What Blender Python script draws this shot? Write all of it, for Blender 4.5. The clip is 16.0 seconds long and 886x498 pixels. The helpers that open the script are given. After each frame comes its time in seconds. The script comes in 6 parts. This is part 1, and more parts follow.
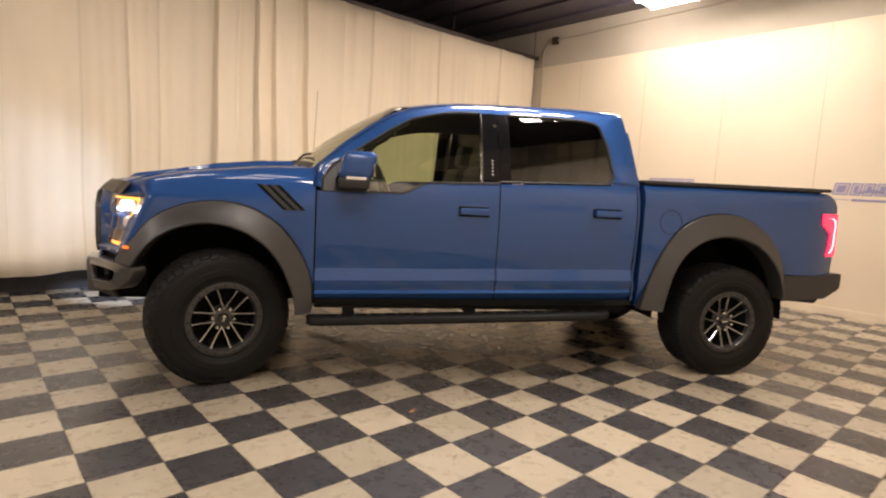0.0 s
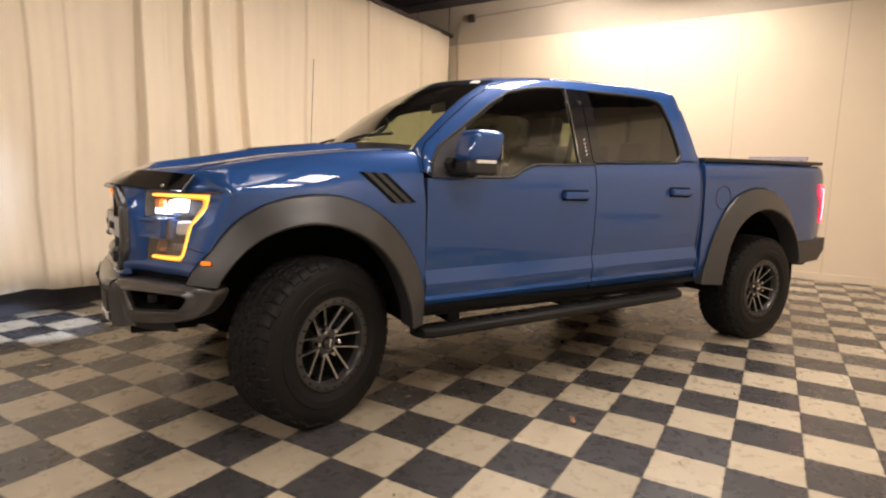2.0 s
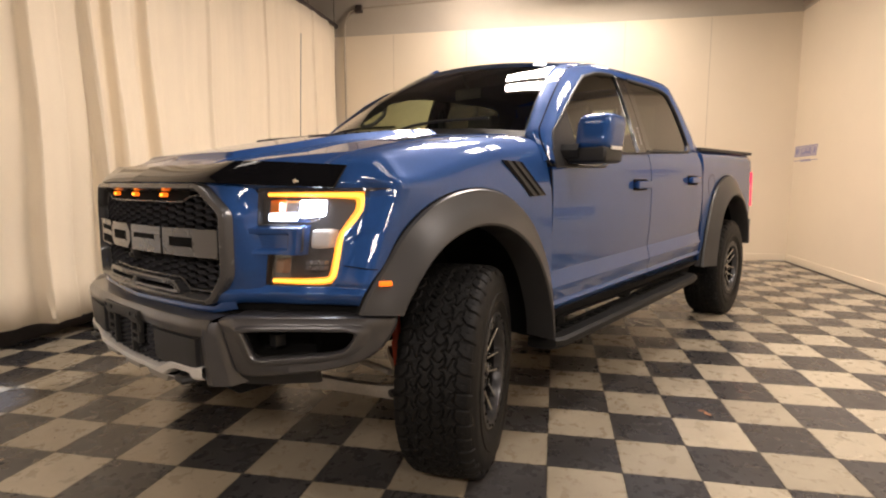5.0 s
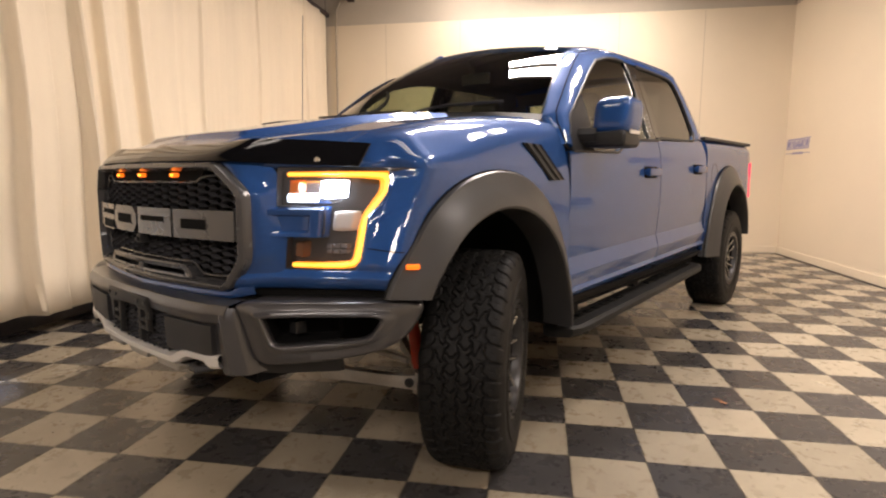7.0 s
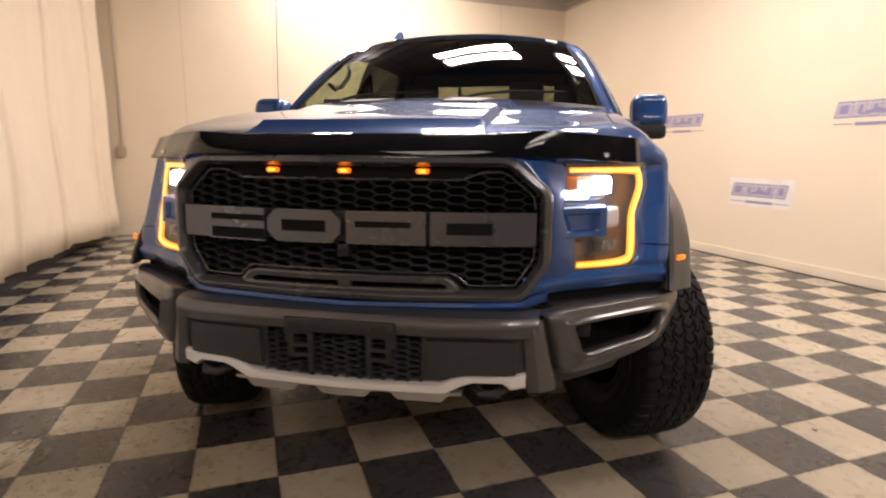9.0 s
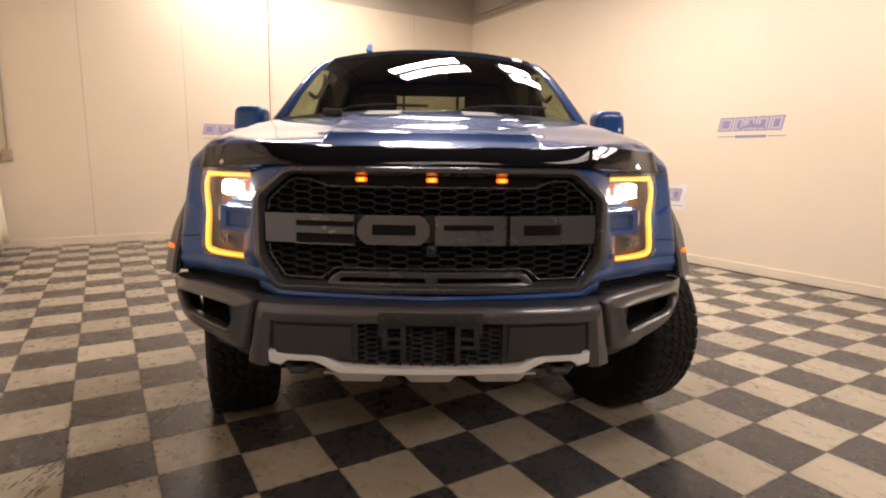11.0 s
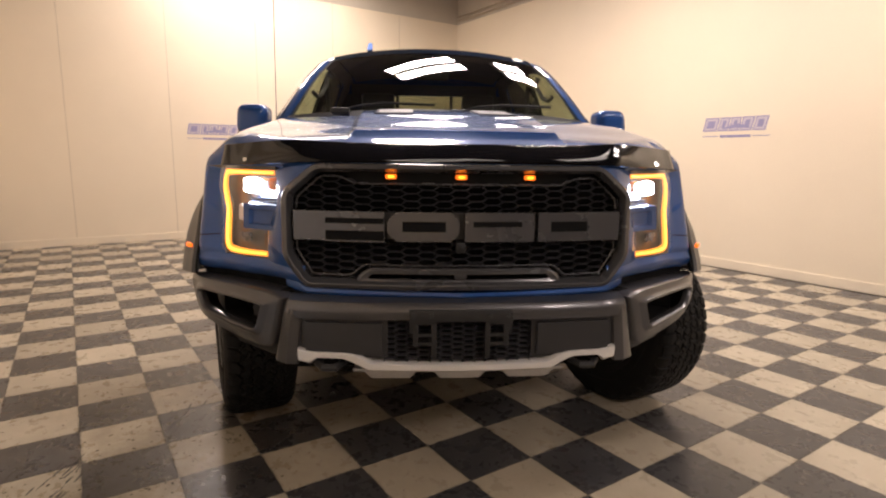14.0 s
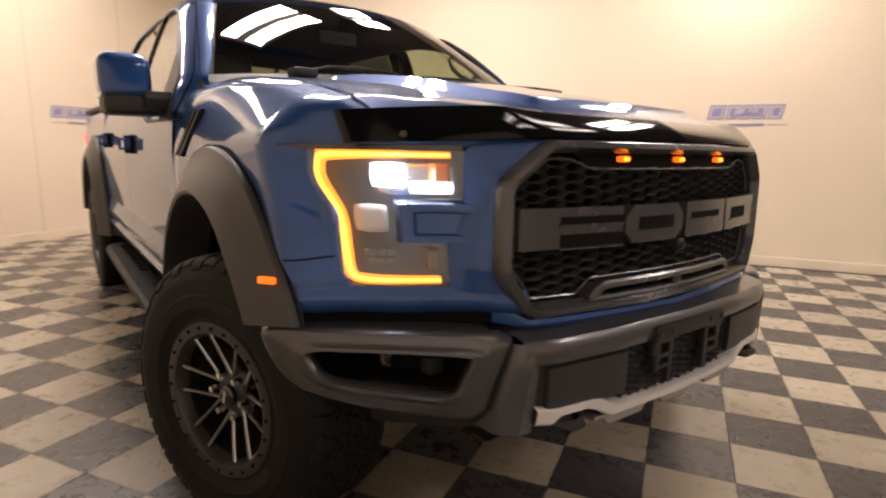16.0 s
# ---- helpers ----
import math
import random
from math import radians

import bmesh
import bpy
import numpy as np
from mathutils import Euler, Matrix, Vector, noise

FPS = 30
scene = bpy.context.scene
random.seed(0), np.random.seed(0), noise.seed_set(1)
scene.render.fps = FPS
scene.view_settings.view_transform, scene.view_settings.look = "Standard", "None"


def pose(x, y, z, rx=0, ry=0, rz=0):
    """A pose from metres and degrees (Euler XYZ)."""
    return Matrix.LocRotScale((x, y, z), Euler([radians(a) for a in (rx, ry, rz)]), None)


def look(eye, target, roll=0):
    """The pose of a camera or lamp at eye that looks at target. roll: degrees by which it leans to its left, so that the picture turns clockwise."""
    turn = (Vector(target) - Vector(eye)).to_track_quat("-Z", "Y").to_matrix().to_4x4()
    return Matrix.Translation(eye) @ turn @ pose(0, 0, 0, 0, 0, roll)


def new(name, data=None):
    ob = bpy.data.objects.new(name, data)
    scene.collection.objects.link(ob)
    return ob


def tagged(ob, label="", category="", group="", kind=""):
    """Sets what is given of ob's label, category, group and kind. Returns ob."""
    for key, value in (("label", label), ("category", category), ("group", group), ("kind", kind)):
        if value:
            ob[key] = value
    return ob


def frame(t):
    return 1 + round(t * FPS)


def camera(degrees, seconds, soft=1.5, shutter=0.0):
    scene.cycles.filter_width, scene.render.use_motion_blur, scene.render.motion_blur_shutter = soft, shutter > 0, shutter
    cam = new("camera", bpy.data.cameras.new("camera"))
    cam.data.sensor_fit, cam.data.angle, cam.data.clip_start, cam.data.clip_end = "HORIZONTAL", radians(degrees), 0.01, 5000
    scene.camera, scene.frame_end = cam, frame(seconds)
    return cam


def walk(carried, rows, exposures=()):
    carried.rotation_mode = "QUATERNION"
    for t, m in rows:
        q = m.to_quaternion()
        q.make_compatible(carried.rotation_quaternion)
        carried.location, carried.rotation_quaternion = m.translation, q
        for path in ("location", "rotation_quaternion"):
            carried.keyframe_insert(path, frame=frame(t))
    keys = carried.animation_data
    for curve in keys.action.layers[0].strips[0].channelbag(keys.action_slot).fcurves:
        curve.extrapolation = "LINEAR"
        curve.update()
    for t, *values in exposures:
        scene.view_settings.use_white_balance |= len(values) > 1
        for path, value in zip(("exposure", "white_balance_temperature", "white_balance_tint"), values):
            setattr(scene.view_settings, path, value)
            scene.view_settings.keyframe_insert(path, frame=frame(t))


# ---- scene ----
cam = camera(77.4, 16.0, soft=2.1, shutter=0.5)
PATH = [
    (0, (0.235, 0.748, 1.317), (1.554, 2.235, 1.096), 3.2),
    (0.5, (0.094, 1.059, 1.283), (1.449, 2.511, 1.048), 2.3),
    (1, (-0.146, 1.464, 1.264), (1.322, 2.8, 1.022), 1.6),
    (1.5, (-0.412, 1.884, 1.27), (1.187, 3.06, 1.027), 1.6),
    (2, (-0.539, 2.356, 1.261), (1.165, 3.372, 1.001), 1.5),
    (2.5, (-0.665, 2.823, 1.242), (1.135, 3.657, 0.985), 1.0),
    (3, (-0.689, 3.21, 1.212), (1.176, 3.895, 0.983), 0.6),
    (3.5, (-0.716, 3.521, 1.195), (1.188, 4.089, 0.971), -0.3),
    (4, (-0.713, 3.826, 1.188), (1.216, 4.303, 0.964), -0.7),
    (6.5, (-0.715, 4.003, 1.149), (1.236, 4.362, 0.897), 0.4),
    (7, (-0.674, 4.106, 1.131), (1.28, 4.445, 0.874), 0.1),
    (7.5, (-0.576, 4.497, 1.145), (1.389, 4.696, 0.832), -1.0),
    (8, (-0.556, 4.942, 1.153), (1.417, 4.865, 0.833), -0.8),
    (8.5, (-0.507, 5.402, 1.185), (1.429, 5.034, 0.842), -0.1),
    (9, (-0.452, 5.84, 1.191), (1.408, 5.189, 0.847), 0.4),
    (9.2, (-0.433, 6.009, 1.198), (1.388, 5.26, 0.848), 0.1),
    (11.3, (-0.389, 6.499, 1.212), (1.292, 5.465, 0.886), 0.8),
    (11.5, (-0.394, 6.488, 1.209), (1.291, 5.461, 0.884), 0.8),
    (12, (-0.375, 6.486, 1.206), (1.321, 5.476, 0.886), 1.1),
    (12.5, (-0.376, 6.476, 1.207), (1.317, 5.465, 0.875), 1.0),
    (13, (-0.375, 6.483, 1.209), (1.311, 5.459, 0.878), 0.9),
    (13.5, (-0.359, 6.521, 1.205), (1.314, 5.476, 0.877), 0.6),
    (14, (-0.309, 6.654, 1.199), (1.328, 5.552, 0.875), 0.7),
    (14.5, (-0.018, 6.777, 1.186), (1.501, 5.521, 0.847), -0.0),
    (15, (0.319, 6.946, 1.164), (1.664, 5.495, 0.872), -0.5),
    (15.5, (0.73, 7.159, 1.158), (1.821, 5.513, 0.844), -0.9),
    (16, (1.176, 7.256, 1.147), (1.953, 5.445, 0.802), 0.9),
]
walk(cam, [(t, look(eye, target, roll)) for t, eye, target, roll in PATH], [(0, 0.52, 6500, 10.5), (2.5, 0.59, 6480, 10.5), (4, 0.62, 6480, 11), (7.5, 0.65, 6420, 12), (9, 0.63, 6360, 14.5), (11.5, 0.56, 6380, 15), (16, 0.55, 6380, 15)])

# ---- world and light ----
world = bpy.data.worlds.new("world")
scene.world = world
world.use_nodes = True
world.node_tree.nodes["Background"].inputs[0].default_value = (0.9, 0.75, 0.55, 1)
world.node_tree.nodes["Background"].inputs[1].default_value = 0.02

TUBE = (1.0, 0.87, 0.78)


def area_lamp(name, x, y, z, sx, sy, watts, color=TUBE):
    data = bpy.data.lights.new(name, "AREA")
    data.shape, data.size, data.size_y, data.energy, data.color = "RECTANGLE", sx, sy, watts, color
    ob = new(name, data)
    ob.location = (x, y, z)
    return ob


# fluorescent fittings under the deck: x, y, z, length along y, watts; every fitting carries two lit strips; the pair at
# x -3.9 is unseen, added to light the truck's front
LAMPS = [
    (7.35, 3.75, 3.97, 2.4, 46), (3.95, 4.00, 3.90, 1.15, 120), (3.75, 2.35, 3.90, 0.60, 45),
    (0.75, 5.70, 3.90, 1.2, 5), (0.75, 3.60, 3.90, 1.2, 7), (0.75, 1.60, 3.90, 1.2, 46), (-3.9, 5.4, 3.90, 1.2, 76), (-3.9, 2.6, 3.90, 1.2, 64),
]
STRIP = 0.24
for lx, ly, lz, ln, w in LAMPS:
    for dx in (-0.19, 0.19):
        area_lamp("fluorescent_light", lx + dx, ly, lz - 0.066, STRIP, ln, w / 2)

# added fill lamp past the far fitting's end, to brighten the curtain corner
data = bpy.data.lights.new("curtain_fill_light", "POINT")
data.energy, data.color, data.shadow_soft_size = 45, TUBE, 0.12
new("curtain_fill_light", data).location = (7.35, 5.15, 3.86)

# headlamp light of the truck, out of each projector: watts, cone, softness, and where it aims from there (ahead, left, up)
for by, beam, cone, blend_, aim in ((0.772, 30, 62, 1.0, (1.0, 0.25, -0.05)), (-0.772, 46, 62, 1.0, (1.0, -0.50, 0.0)), (-0.772, 190, 34, 0.6, (0.93, -0.90, -1.25))):
    data = bpy.data.lights.new("headlamp_beam", "SPOT")
    data.energy, data.color, data.spot_size, data.spot_blend, data.shadow_soft_size = beam, (0.54, 0.69, 1.0), radians(cone), blend_, 0.03
    ob = new("headlamp_beam", data)
    home = pose(1.9425, 5.140, 0, 0, 0, 150)
    eye = Vector((0.612, by, 1.092))
    ob.matrix_world = look(home @ eye, home @ (eye + Vector(aim)))

# ---- materials ----
def nodes_of(name):
    m = bpy.data.materials.new(name)
    m.use_nodes = True
    nt = m.node_tree
    return m, nt, nt.nodes["Principled BSDF"]


def add(nt, kind, **values):
    n = nt.nodes.new(kind)
    for key, v in values.items():
        n.inputs[key].default_value = v
    return n


def mat(name, color, rough=0.5, metal=0.0, vary=0.12, scale=6.0, fine=120.0, bump=0.15, depth=0.002, coat=0.0, coat_rough=0.05, spec=0.5, rand=0.0, stretch=(1, 1, 1), dirt=None):
    """A surface with two scales of tone, uneven gloss and fine relief."""
    m, nt, p = nodes_of(name)
    link = nt.links.new
    tc = nt.nodes.new("ShaderNodeTexCoord")
    mp = nt.nodes.new("ShaderNodeMapping")
    mp.inputs["Scale"].default_value = stretch
    link(tc.outputs["Object"], mp.inputs["Vector"])
    big = add(nt, "ShaderNodeTexNoise", Scale=scale, Detail=5.0, Roughness=0.6)
    small = add(nt, "ShaderNodeTexNoise", Scale=fine, Detail=3.0, Roughness=0.6)
    link(mp.outputs["Vector"], big.inputs["Vector"])
    link(mp.outputs["Vector"], small.inputs["Vector"])
    mix = add(nt, "ShaderNodeMath")
    mix.operation = "MULTIPLY_ADD"
    mix.inputs[1].default_value = 0.65
    link(big.outputs["Fac"], mix.inputs[0])
    half = add(nt, "ShaderNodeMath")
    half.operation = "MULTIPLY"
    half.inputs[1].default_value = 0.35
    link(small.outputs["Fac"], half.inputs[0])
    link(half.outputs[0], mix.inputs[2])
    ramp = nt.nodes.new("ShaderNodeValToRGB")
    a, b = ramp.color_ramp.elements
    a.position, b.position = 0.3, 0.72
    a.color = (*[c * (1 - vary) for c in color], 1)
    b.color = (*[min(1, c * (1 + vary)) for c in color], 1)
    link(mix.outputs[0], ramp.inputs["Fac"])
    out = ramp.outputs["Color"]
    if rand:
        info = nt.nodes.new("ShaderNodeObjectInfo")
        mr = add(nt, "ShaderNodeMapRange")
        mr.inputs["To Min"].default_value, mr.inputs["To Max"].default_value = 1 - rand, 1 + rand
        link(info.outputs["Random"], mr.inputs["Value"])
        hsv = nt.nodes.new("ShaderNodeHueSaturation")
        link(mr.outputs[0], hsv.inputs["Value"])
        link(out, hsv.inputs["Color"])
        out = hsv.outputs["Color"]
    if dirt:
        tex = add(nt, "ShaderNodeTexNoise", Scale=dirt[1], Detail=6.0, Roughness=0.7)
        geo = nt.nodes.new("ShaderNodeNewGeometry")
        link(geo.outputs["Position"], tex.inputs["Vector"])
        mr2 = add(nt, "ShaderNodeMapRange")
        mr2.inputs["From Min"].default_value, mr2.inputs["From Max"].default_value = dirt[2], dirt[2] + 0.12
        mr2.inputs["To Max"].default_value = dirt[3]
        link(tex.outputs["Fac"], mr2.inputs["Value"])
        mc = nt.nodes.new("ShaderNodeMix")
        mc.data_type = "RGBA"
        link(mr2.outputs[0], mc.inputs["Factor"])
        link(out, mc.inputs["A"])
        mc.inputs["B"].default_value = (*dirt[0], 1)
        out = mc.outputs["Result"]
    link(out, p.inputs["Base Color"])
    rr = add(nt, "ShaderNodeMapRange")
    rr.inputs["To Min"].default_value, rr.inputs["To Max"].default_value = rough * 0.85, min(1, rough * 1.2)
    link(big.outputs["Fac"], rr.inputs["Value"])
    link(rr.outputs[0], p.inputs["Roughness"])
    if bump:
        bn = nt.nodes.new("ShaderNodeBump")
        bn.inputs["Strength"].default_value, bn.inputs["Distance"].default_value = bump, depth
        link(small.outputs["Fac"], bn.inputs["Height"])
        link(bn.outputs["Normal"], p.inputs["Normal"])
    p.inputs["Metallic"].default_value = metal
    p.inputs["Specular IOR Level"].default_value = spec
    p.inputs["Coat Weight"].default_value = coat
    p.inputs["Coat Roughness"].default_value = coat_rough
    return m


def glow(name, color, strength, base=(0.8, 0.8, 0.8)):
    m, nt, p = nodes_of(name)
    p.inputs["Base Color"].default_value = (*base, 1)
    p.inputs["Emission Color"].default_value = (*color, 1)
    p.inputs["Emission Strength"].default_value = strength
    p.inputs["Roughness"].default_value = 0.3
    return m


def pane(name, tint, rough=0.0, gloss=1.0):
    """A thin pane: clear through with a tint, mirror-like by Fresnel."""
    m, nt, p = nodes_of(name)
    nt.nodes.remove(p)
    link = nt.links.new
    out = nt.nodes["Material Output"]
    t = nt.nodes.new("ShaderNodeBsdfTransparent")
    t.inputs["Color"].default_value = (*tint, 1)
    g = nt.nodes.new("ShaderNodeBsdfGlossy")
    g.inputs["Roughness"].default_value = rough
    g.inputs["Color"].default_value = (gloss, gloss, gloss, 1)
    lw = nt.nodes.new("ShaderNodeLayerWeight")
    lw.inputs["Blend"].default_value = 0.5
    steep = nt.nodes.new("ShaderNodeMath")
    steep.operation = "POWER"
    steep.inputs[1].default_value = 4.6
    link(lw.outputs["Facing"], steep.inputs[0])
    fr = nt.nodes.new("ShaderNodeMath")
    fr.operation = "MULTIPLY_ADD"
    fr.inputs[1].default_value, fr.inputs[2].default_value = 0.89, 0.085
    link(steep.outputs[0], fr.inputs[0])
    mx = nt.nodes.new("ShaderNodeMixShader")
    link(fr.outputs[0], mx.inputs[0])
    link(t.outputs[0], mx.inputs[1])
    link(g.outputs[0], mx.inputs[2])
    link(mx.outputs[0], out.inputs["Surface"])
    return m


def car_paint(name, color, flake=0.25):
    m, nt, p = nodes_of(name)
    link = nt.links.new
    tc = nt.nodes.new("ShaderNodeTexCoord")
    vor = add(nt, "ShaderNodeTexVoronoi", Scale=900.0)
    link(tc.outputs["Object"], vor.inputs["Vector"])
    hsv = nt.nodes.new("ShaderNodeHueSaturation")
    hsv.inputs["Color"].default_value = (*color, 1)
    mr = add(nt, "ShaderNodeMapRange")
    mr.inputs["To Min"].default_value, mr.inputs["To Max"].default_value = 1 - flake, 1 + flake
    sep = nt.nodes.new("ShaderNodeSeparateColor")
    link(vor.outputs["Color"], sep.inputs[0])
    link(sep.outputs[0], mr.inputs["Value"])
    link(mr.outputs[0], hsv.inputs["Value"])
    link(hsv.outputs[0], p.inputs["Base Color"])
    film = add(nt, "ShaderNodeTexNoise", Scale=3.0, Detail=6.0)
    link(tc.outputs["Object"], film.inputs["Vector"])
    rr = add(nt, "ShaderNodeMapRange")
    rr.inputs["To Min"].default_value, rr.inputs["To Max"].default_value = 0.42, 0.52
    link(film.outputs["Fac"], rr.inputs["Value"])
    link(rr.outputs[0], p.inputs["Roughness"])
    cr = add(nt, "ShaderNodeMapRange")
    cr.inputs["To Min"].default_value, cr.inputs["To Max"].default_value = 0.015, 0.07
    link(film.outputs["Fac"], cr.inputs["Value"])
    link(cr.outputs[0], p.inputs["Coat Roughness"])
    p.inputs["Metallic"].default_value = 0.35
    p.inputs["Specular IOR Level"].default_value = 0.05
    p.inputs["Coat Weight"].default_value = 1.0
    p.inputs["Coat IOR"].default_value = 1.5
    return m


def tile_vinyl(name, color, mottle, scuff, speck, patches, rough, worn):
    """Worn vinyl tile: mottled tone, drag scuffs both ways, specks, grimy edges, and patches of dirt and painted shade
    (x, y, reach, tone, thickness).
    """
    m, nt, p = nodes_of(name)
    link = nt.links.new
    geo = nt.nodes.new("ShaderNodeNewGeometry")
    where = geo.outputs["Position"]

    def math_(op, a, b=None, c=None):
        n = nt.nodes.new("ShaderNodeMath")
        n.operation = op
        for k, v in enumerate((a, b, c)):
            if v is None:
                continue
            if isinstance(v, (int, float)):
                n.inputs[k].default_value = v
            else:
                link(v, n.inputs[k])
        return n.outputs[0]

    def ramp_(v, lo, hi, top=1.0):
        n = add(nt, "ShaderNodeMapRange")
        n.inputs["From Min"].default_value, n.inputs["From Max"].default_value, n.inputs["To Max"].default_value = lo, hi, top
        link(v, n.inputs["Value"])
        return n.outputs[0]

    def noise_(scale, detail=5.0, rough_=0.6, stretch=None, turn=0.0):
        n = add(nt, "ShaderNodeTexNoise", Scale=scale, Detail=detail, Roughness=rough_)
        v = where
        if stretch:
            mp = nt.nodes.new("ShaderNodeMapping")
            mp.inputs["Scale"].default_value = stretch
            mp.inputs["Rotation"].default_value = (0, 0, turn)
            link(v, mp.inputs["Vector"])
            v = mp.outputs[0]
        link(v, n.inputs["Vector"])
        return n.outputs["Fac"]

    def blend(base, over, fac):
        n = nt.nodes.new("ShaderNodeMix")
        n.data_type = "RGBA"
        link(fac, n.inputs["Factor"])
        if isinstance(base, tuple):
            n.inputs["A"].default_value = (*base, 1)
        else:
            link(base, n.inputs["A"])
        n.inputs["B"].default_value = (*over, 1)
        return n.outputs["Result"]

    # tone per tile and within it
    cell = nt.nodes.new("ShaderNodeVectorMath")
    cell.operation = "DIVIDE"
    cell.inputs[1].default_value = (0.3048, 0.3048, 1e6)
    link(where, cell.inputs[0])
    whole = nt.nodes.new("ShaderNodeVectorMath")
    whole.operation = "FLOOR"
    link(cell.outputs[0], whole.inputs[0])
    dice = nt.nodes.new("ShaderNodeTexWhiteNoise")
    dice.noise_dimensions = "3D"
    link(whole.outputs[0], dice.inputs["Vector"])
    out = blend(color, mottle, ramp_(noise_(7.0, 8.0, 0.7), 0.40, 0.72, 0.75))
    out = blend(out, mottle, ramp_(noise_(55.0, 4.0), 0.50, 0.75, 0.40))
    hsv = nt.nodes.new("ShaderNodeHueSaturation")
    link(math_("MULTIPLY_ADD", dice.outputs["Value"], 0.34, 0.83), hsv.inputs["Value"])
    link(out, hsv.inputs["Color"])
    out = hsv.outputs["Color"]
    # drag scuffs
    for turn, seed in ((0.45, 1.0), (-0.95, 1.6), (1.35, 2.3)):
        lines = ramp_(noise_(9.0 * seed, 5.0, 0.7, (1.0, 14.0, 1.0), turn), 0.60, 0.68)
        zone = ramp_(noise_(1.7 * seed, 3.0), 0.48, 0.62)
        out = blend(out, scuff, math_("MULTIPLY", math_("MULTIPLY", lines, zone), worn))
    # specks and chips
    for size, seed in ((70.0, 0.14), (26.0, 0.10)):
        vor = add(nt, "ShaderNodeTexVoronoi", Scale=size)
        link(where, vor.inputs["Vector"])
        dots = ramp_(vor.outputs["Distance"], seed, seed * 0.55)
        zone = ramp_(noise_(2.6, 4.0, 0.7), 0.46, 0.60)
        out = blend(out, speck, math_("MULTIPLY", math_("MULTIPLY", dots, zone), worn * 1.3))
    # patches with a broken edge: dirt, and painted shade under the truck
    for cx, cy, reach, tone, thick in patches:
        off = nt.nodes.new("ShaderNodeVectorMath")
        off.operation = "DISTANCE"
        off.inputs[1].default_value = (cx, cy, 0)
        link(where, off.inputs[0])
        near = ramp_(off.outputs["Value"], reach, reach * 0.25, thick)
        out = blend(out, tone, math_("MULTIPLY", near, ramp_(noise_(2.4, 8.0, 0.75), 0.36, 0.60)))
    # grime along the tile edges
    split = nt.nodes.new("ShaderNodeVectorMath")
    split.operation = "FRACTION"
    link(cell.outputs[0], split.inputs[0])
    xyz = nt.nodes.new("ShaderNodeSeparateXYZ")
    link(split.outputs[0], xyz.inputs[0])
    edge = [math_("MINIMUM", xyz.outputs[k], math_("SUBTRACT", 1.0, xyz.outputs[k])) for k in (0, 1)]
    edge = math_("MINIMUM", edge[0], edge[1])
    grime = math_("MULTIPLY", ramp_(edge, 0.030, 0.006), ramp_(noise_(16.0, 5.0, 0.7), 0.38, 0.60, 0.75))
    out = blend(out, (0.030, 0.026, 0.022), grime)
    link(out, p.inputs["Base Color"])
    link(ramp_(noise_(11.0, 7.0, 0.7), 0.25, 0.75), (rr := add(nt, "ShaderNodeMapRange")).inputs["Value"])
    rr.inputs["To Min"].default_value, rr.inputs["To Max"].default_value = rough * 0.7, rough * 1.45
    link(rr.outputs[0], p.inputs["Roughness"])
    bn = nt.nodes.new("ShaderNodeBump")
    bn.inputs["Strength"].default_value, bn.inputs["Distance"].default_value = 0.35, 0.002
    link(math_("ADD", math_("MULTIPLY", noise_(5.0, 3.0), 0.8), math_("MULTIPLY", noise_(120.0, 3.0), 0.12)), bn.inputs["Height"])
    link(bn.outputs["Normal"], p.inputs["Normal"])
    return m


# second patch: dirt film, and on cream tiles the truck's shade painted in too
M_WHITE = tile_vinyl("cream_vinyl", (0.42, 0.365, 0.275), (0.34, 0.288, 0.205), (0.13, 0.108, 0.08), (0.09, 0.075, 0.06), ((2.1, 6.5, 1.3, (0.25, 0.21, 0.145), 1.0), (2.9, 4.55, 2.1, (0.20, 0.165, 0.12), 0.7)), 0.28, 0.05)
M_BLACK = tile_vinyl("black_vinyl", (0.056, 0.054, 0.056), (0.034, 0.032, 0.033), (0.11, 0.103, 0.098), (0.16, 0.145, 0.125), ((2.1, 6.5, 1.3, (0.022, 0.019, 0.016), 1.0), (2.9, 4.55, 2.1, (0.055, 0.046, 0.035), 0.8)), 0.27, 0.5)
M_GROUT = mat("floor_joint", (0.05, 0.045, 0.04), 0.8)
M_WALL = mat("cream_wall_paint", (0.77, 0.665, 0.505), 0.5, vary=0.04, scale=1.2, fine=70, bump=0.10)
# greyer, darker tone of the cream wall, for the strip above it
M_UPPER = mat("grey_upper_wall", (0.50, 0.44, 0.35), 0.7, vary=0.1, scale=1.5)
# for the unseen back wall, dark so that the truck mirrors a dim end
M_SHADE = mat("dark_grey_unseen_wall", (0.15, 0.135, 0.125), 0.7, vary=0.1, scale=1.5)
M_DECK = mat("dark_navy_deck_paint", (0.050, 0.043, 0.056), 0.45, vary=0.3, scale=2)
M_CURTAIN = mat("beige_curtain_cloth", (0.84, 0.73, 0.565), 0.85, vary=0.06, scale=2.5, fine=260, bump=0.25, stretch=(1, 1, 0.3), spec=0.2)
M_RAIL = mat("dark_brown_steel", (0.05, 0.035, 0.03), 0.5)
M_PIPE = mat("painted_conduit", (0.40, 0.34, 0.26), 0.5, vary=0.1)
M_SEAM = mat("dull_panel_joint", (0.56, 0.475, 0.35), 0.7, vary=0.1)
M_BOARD = mat("black_skirting", (0.055, 0.053, 0.058), 0.6, vary=0.5)
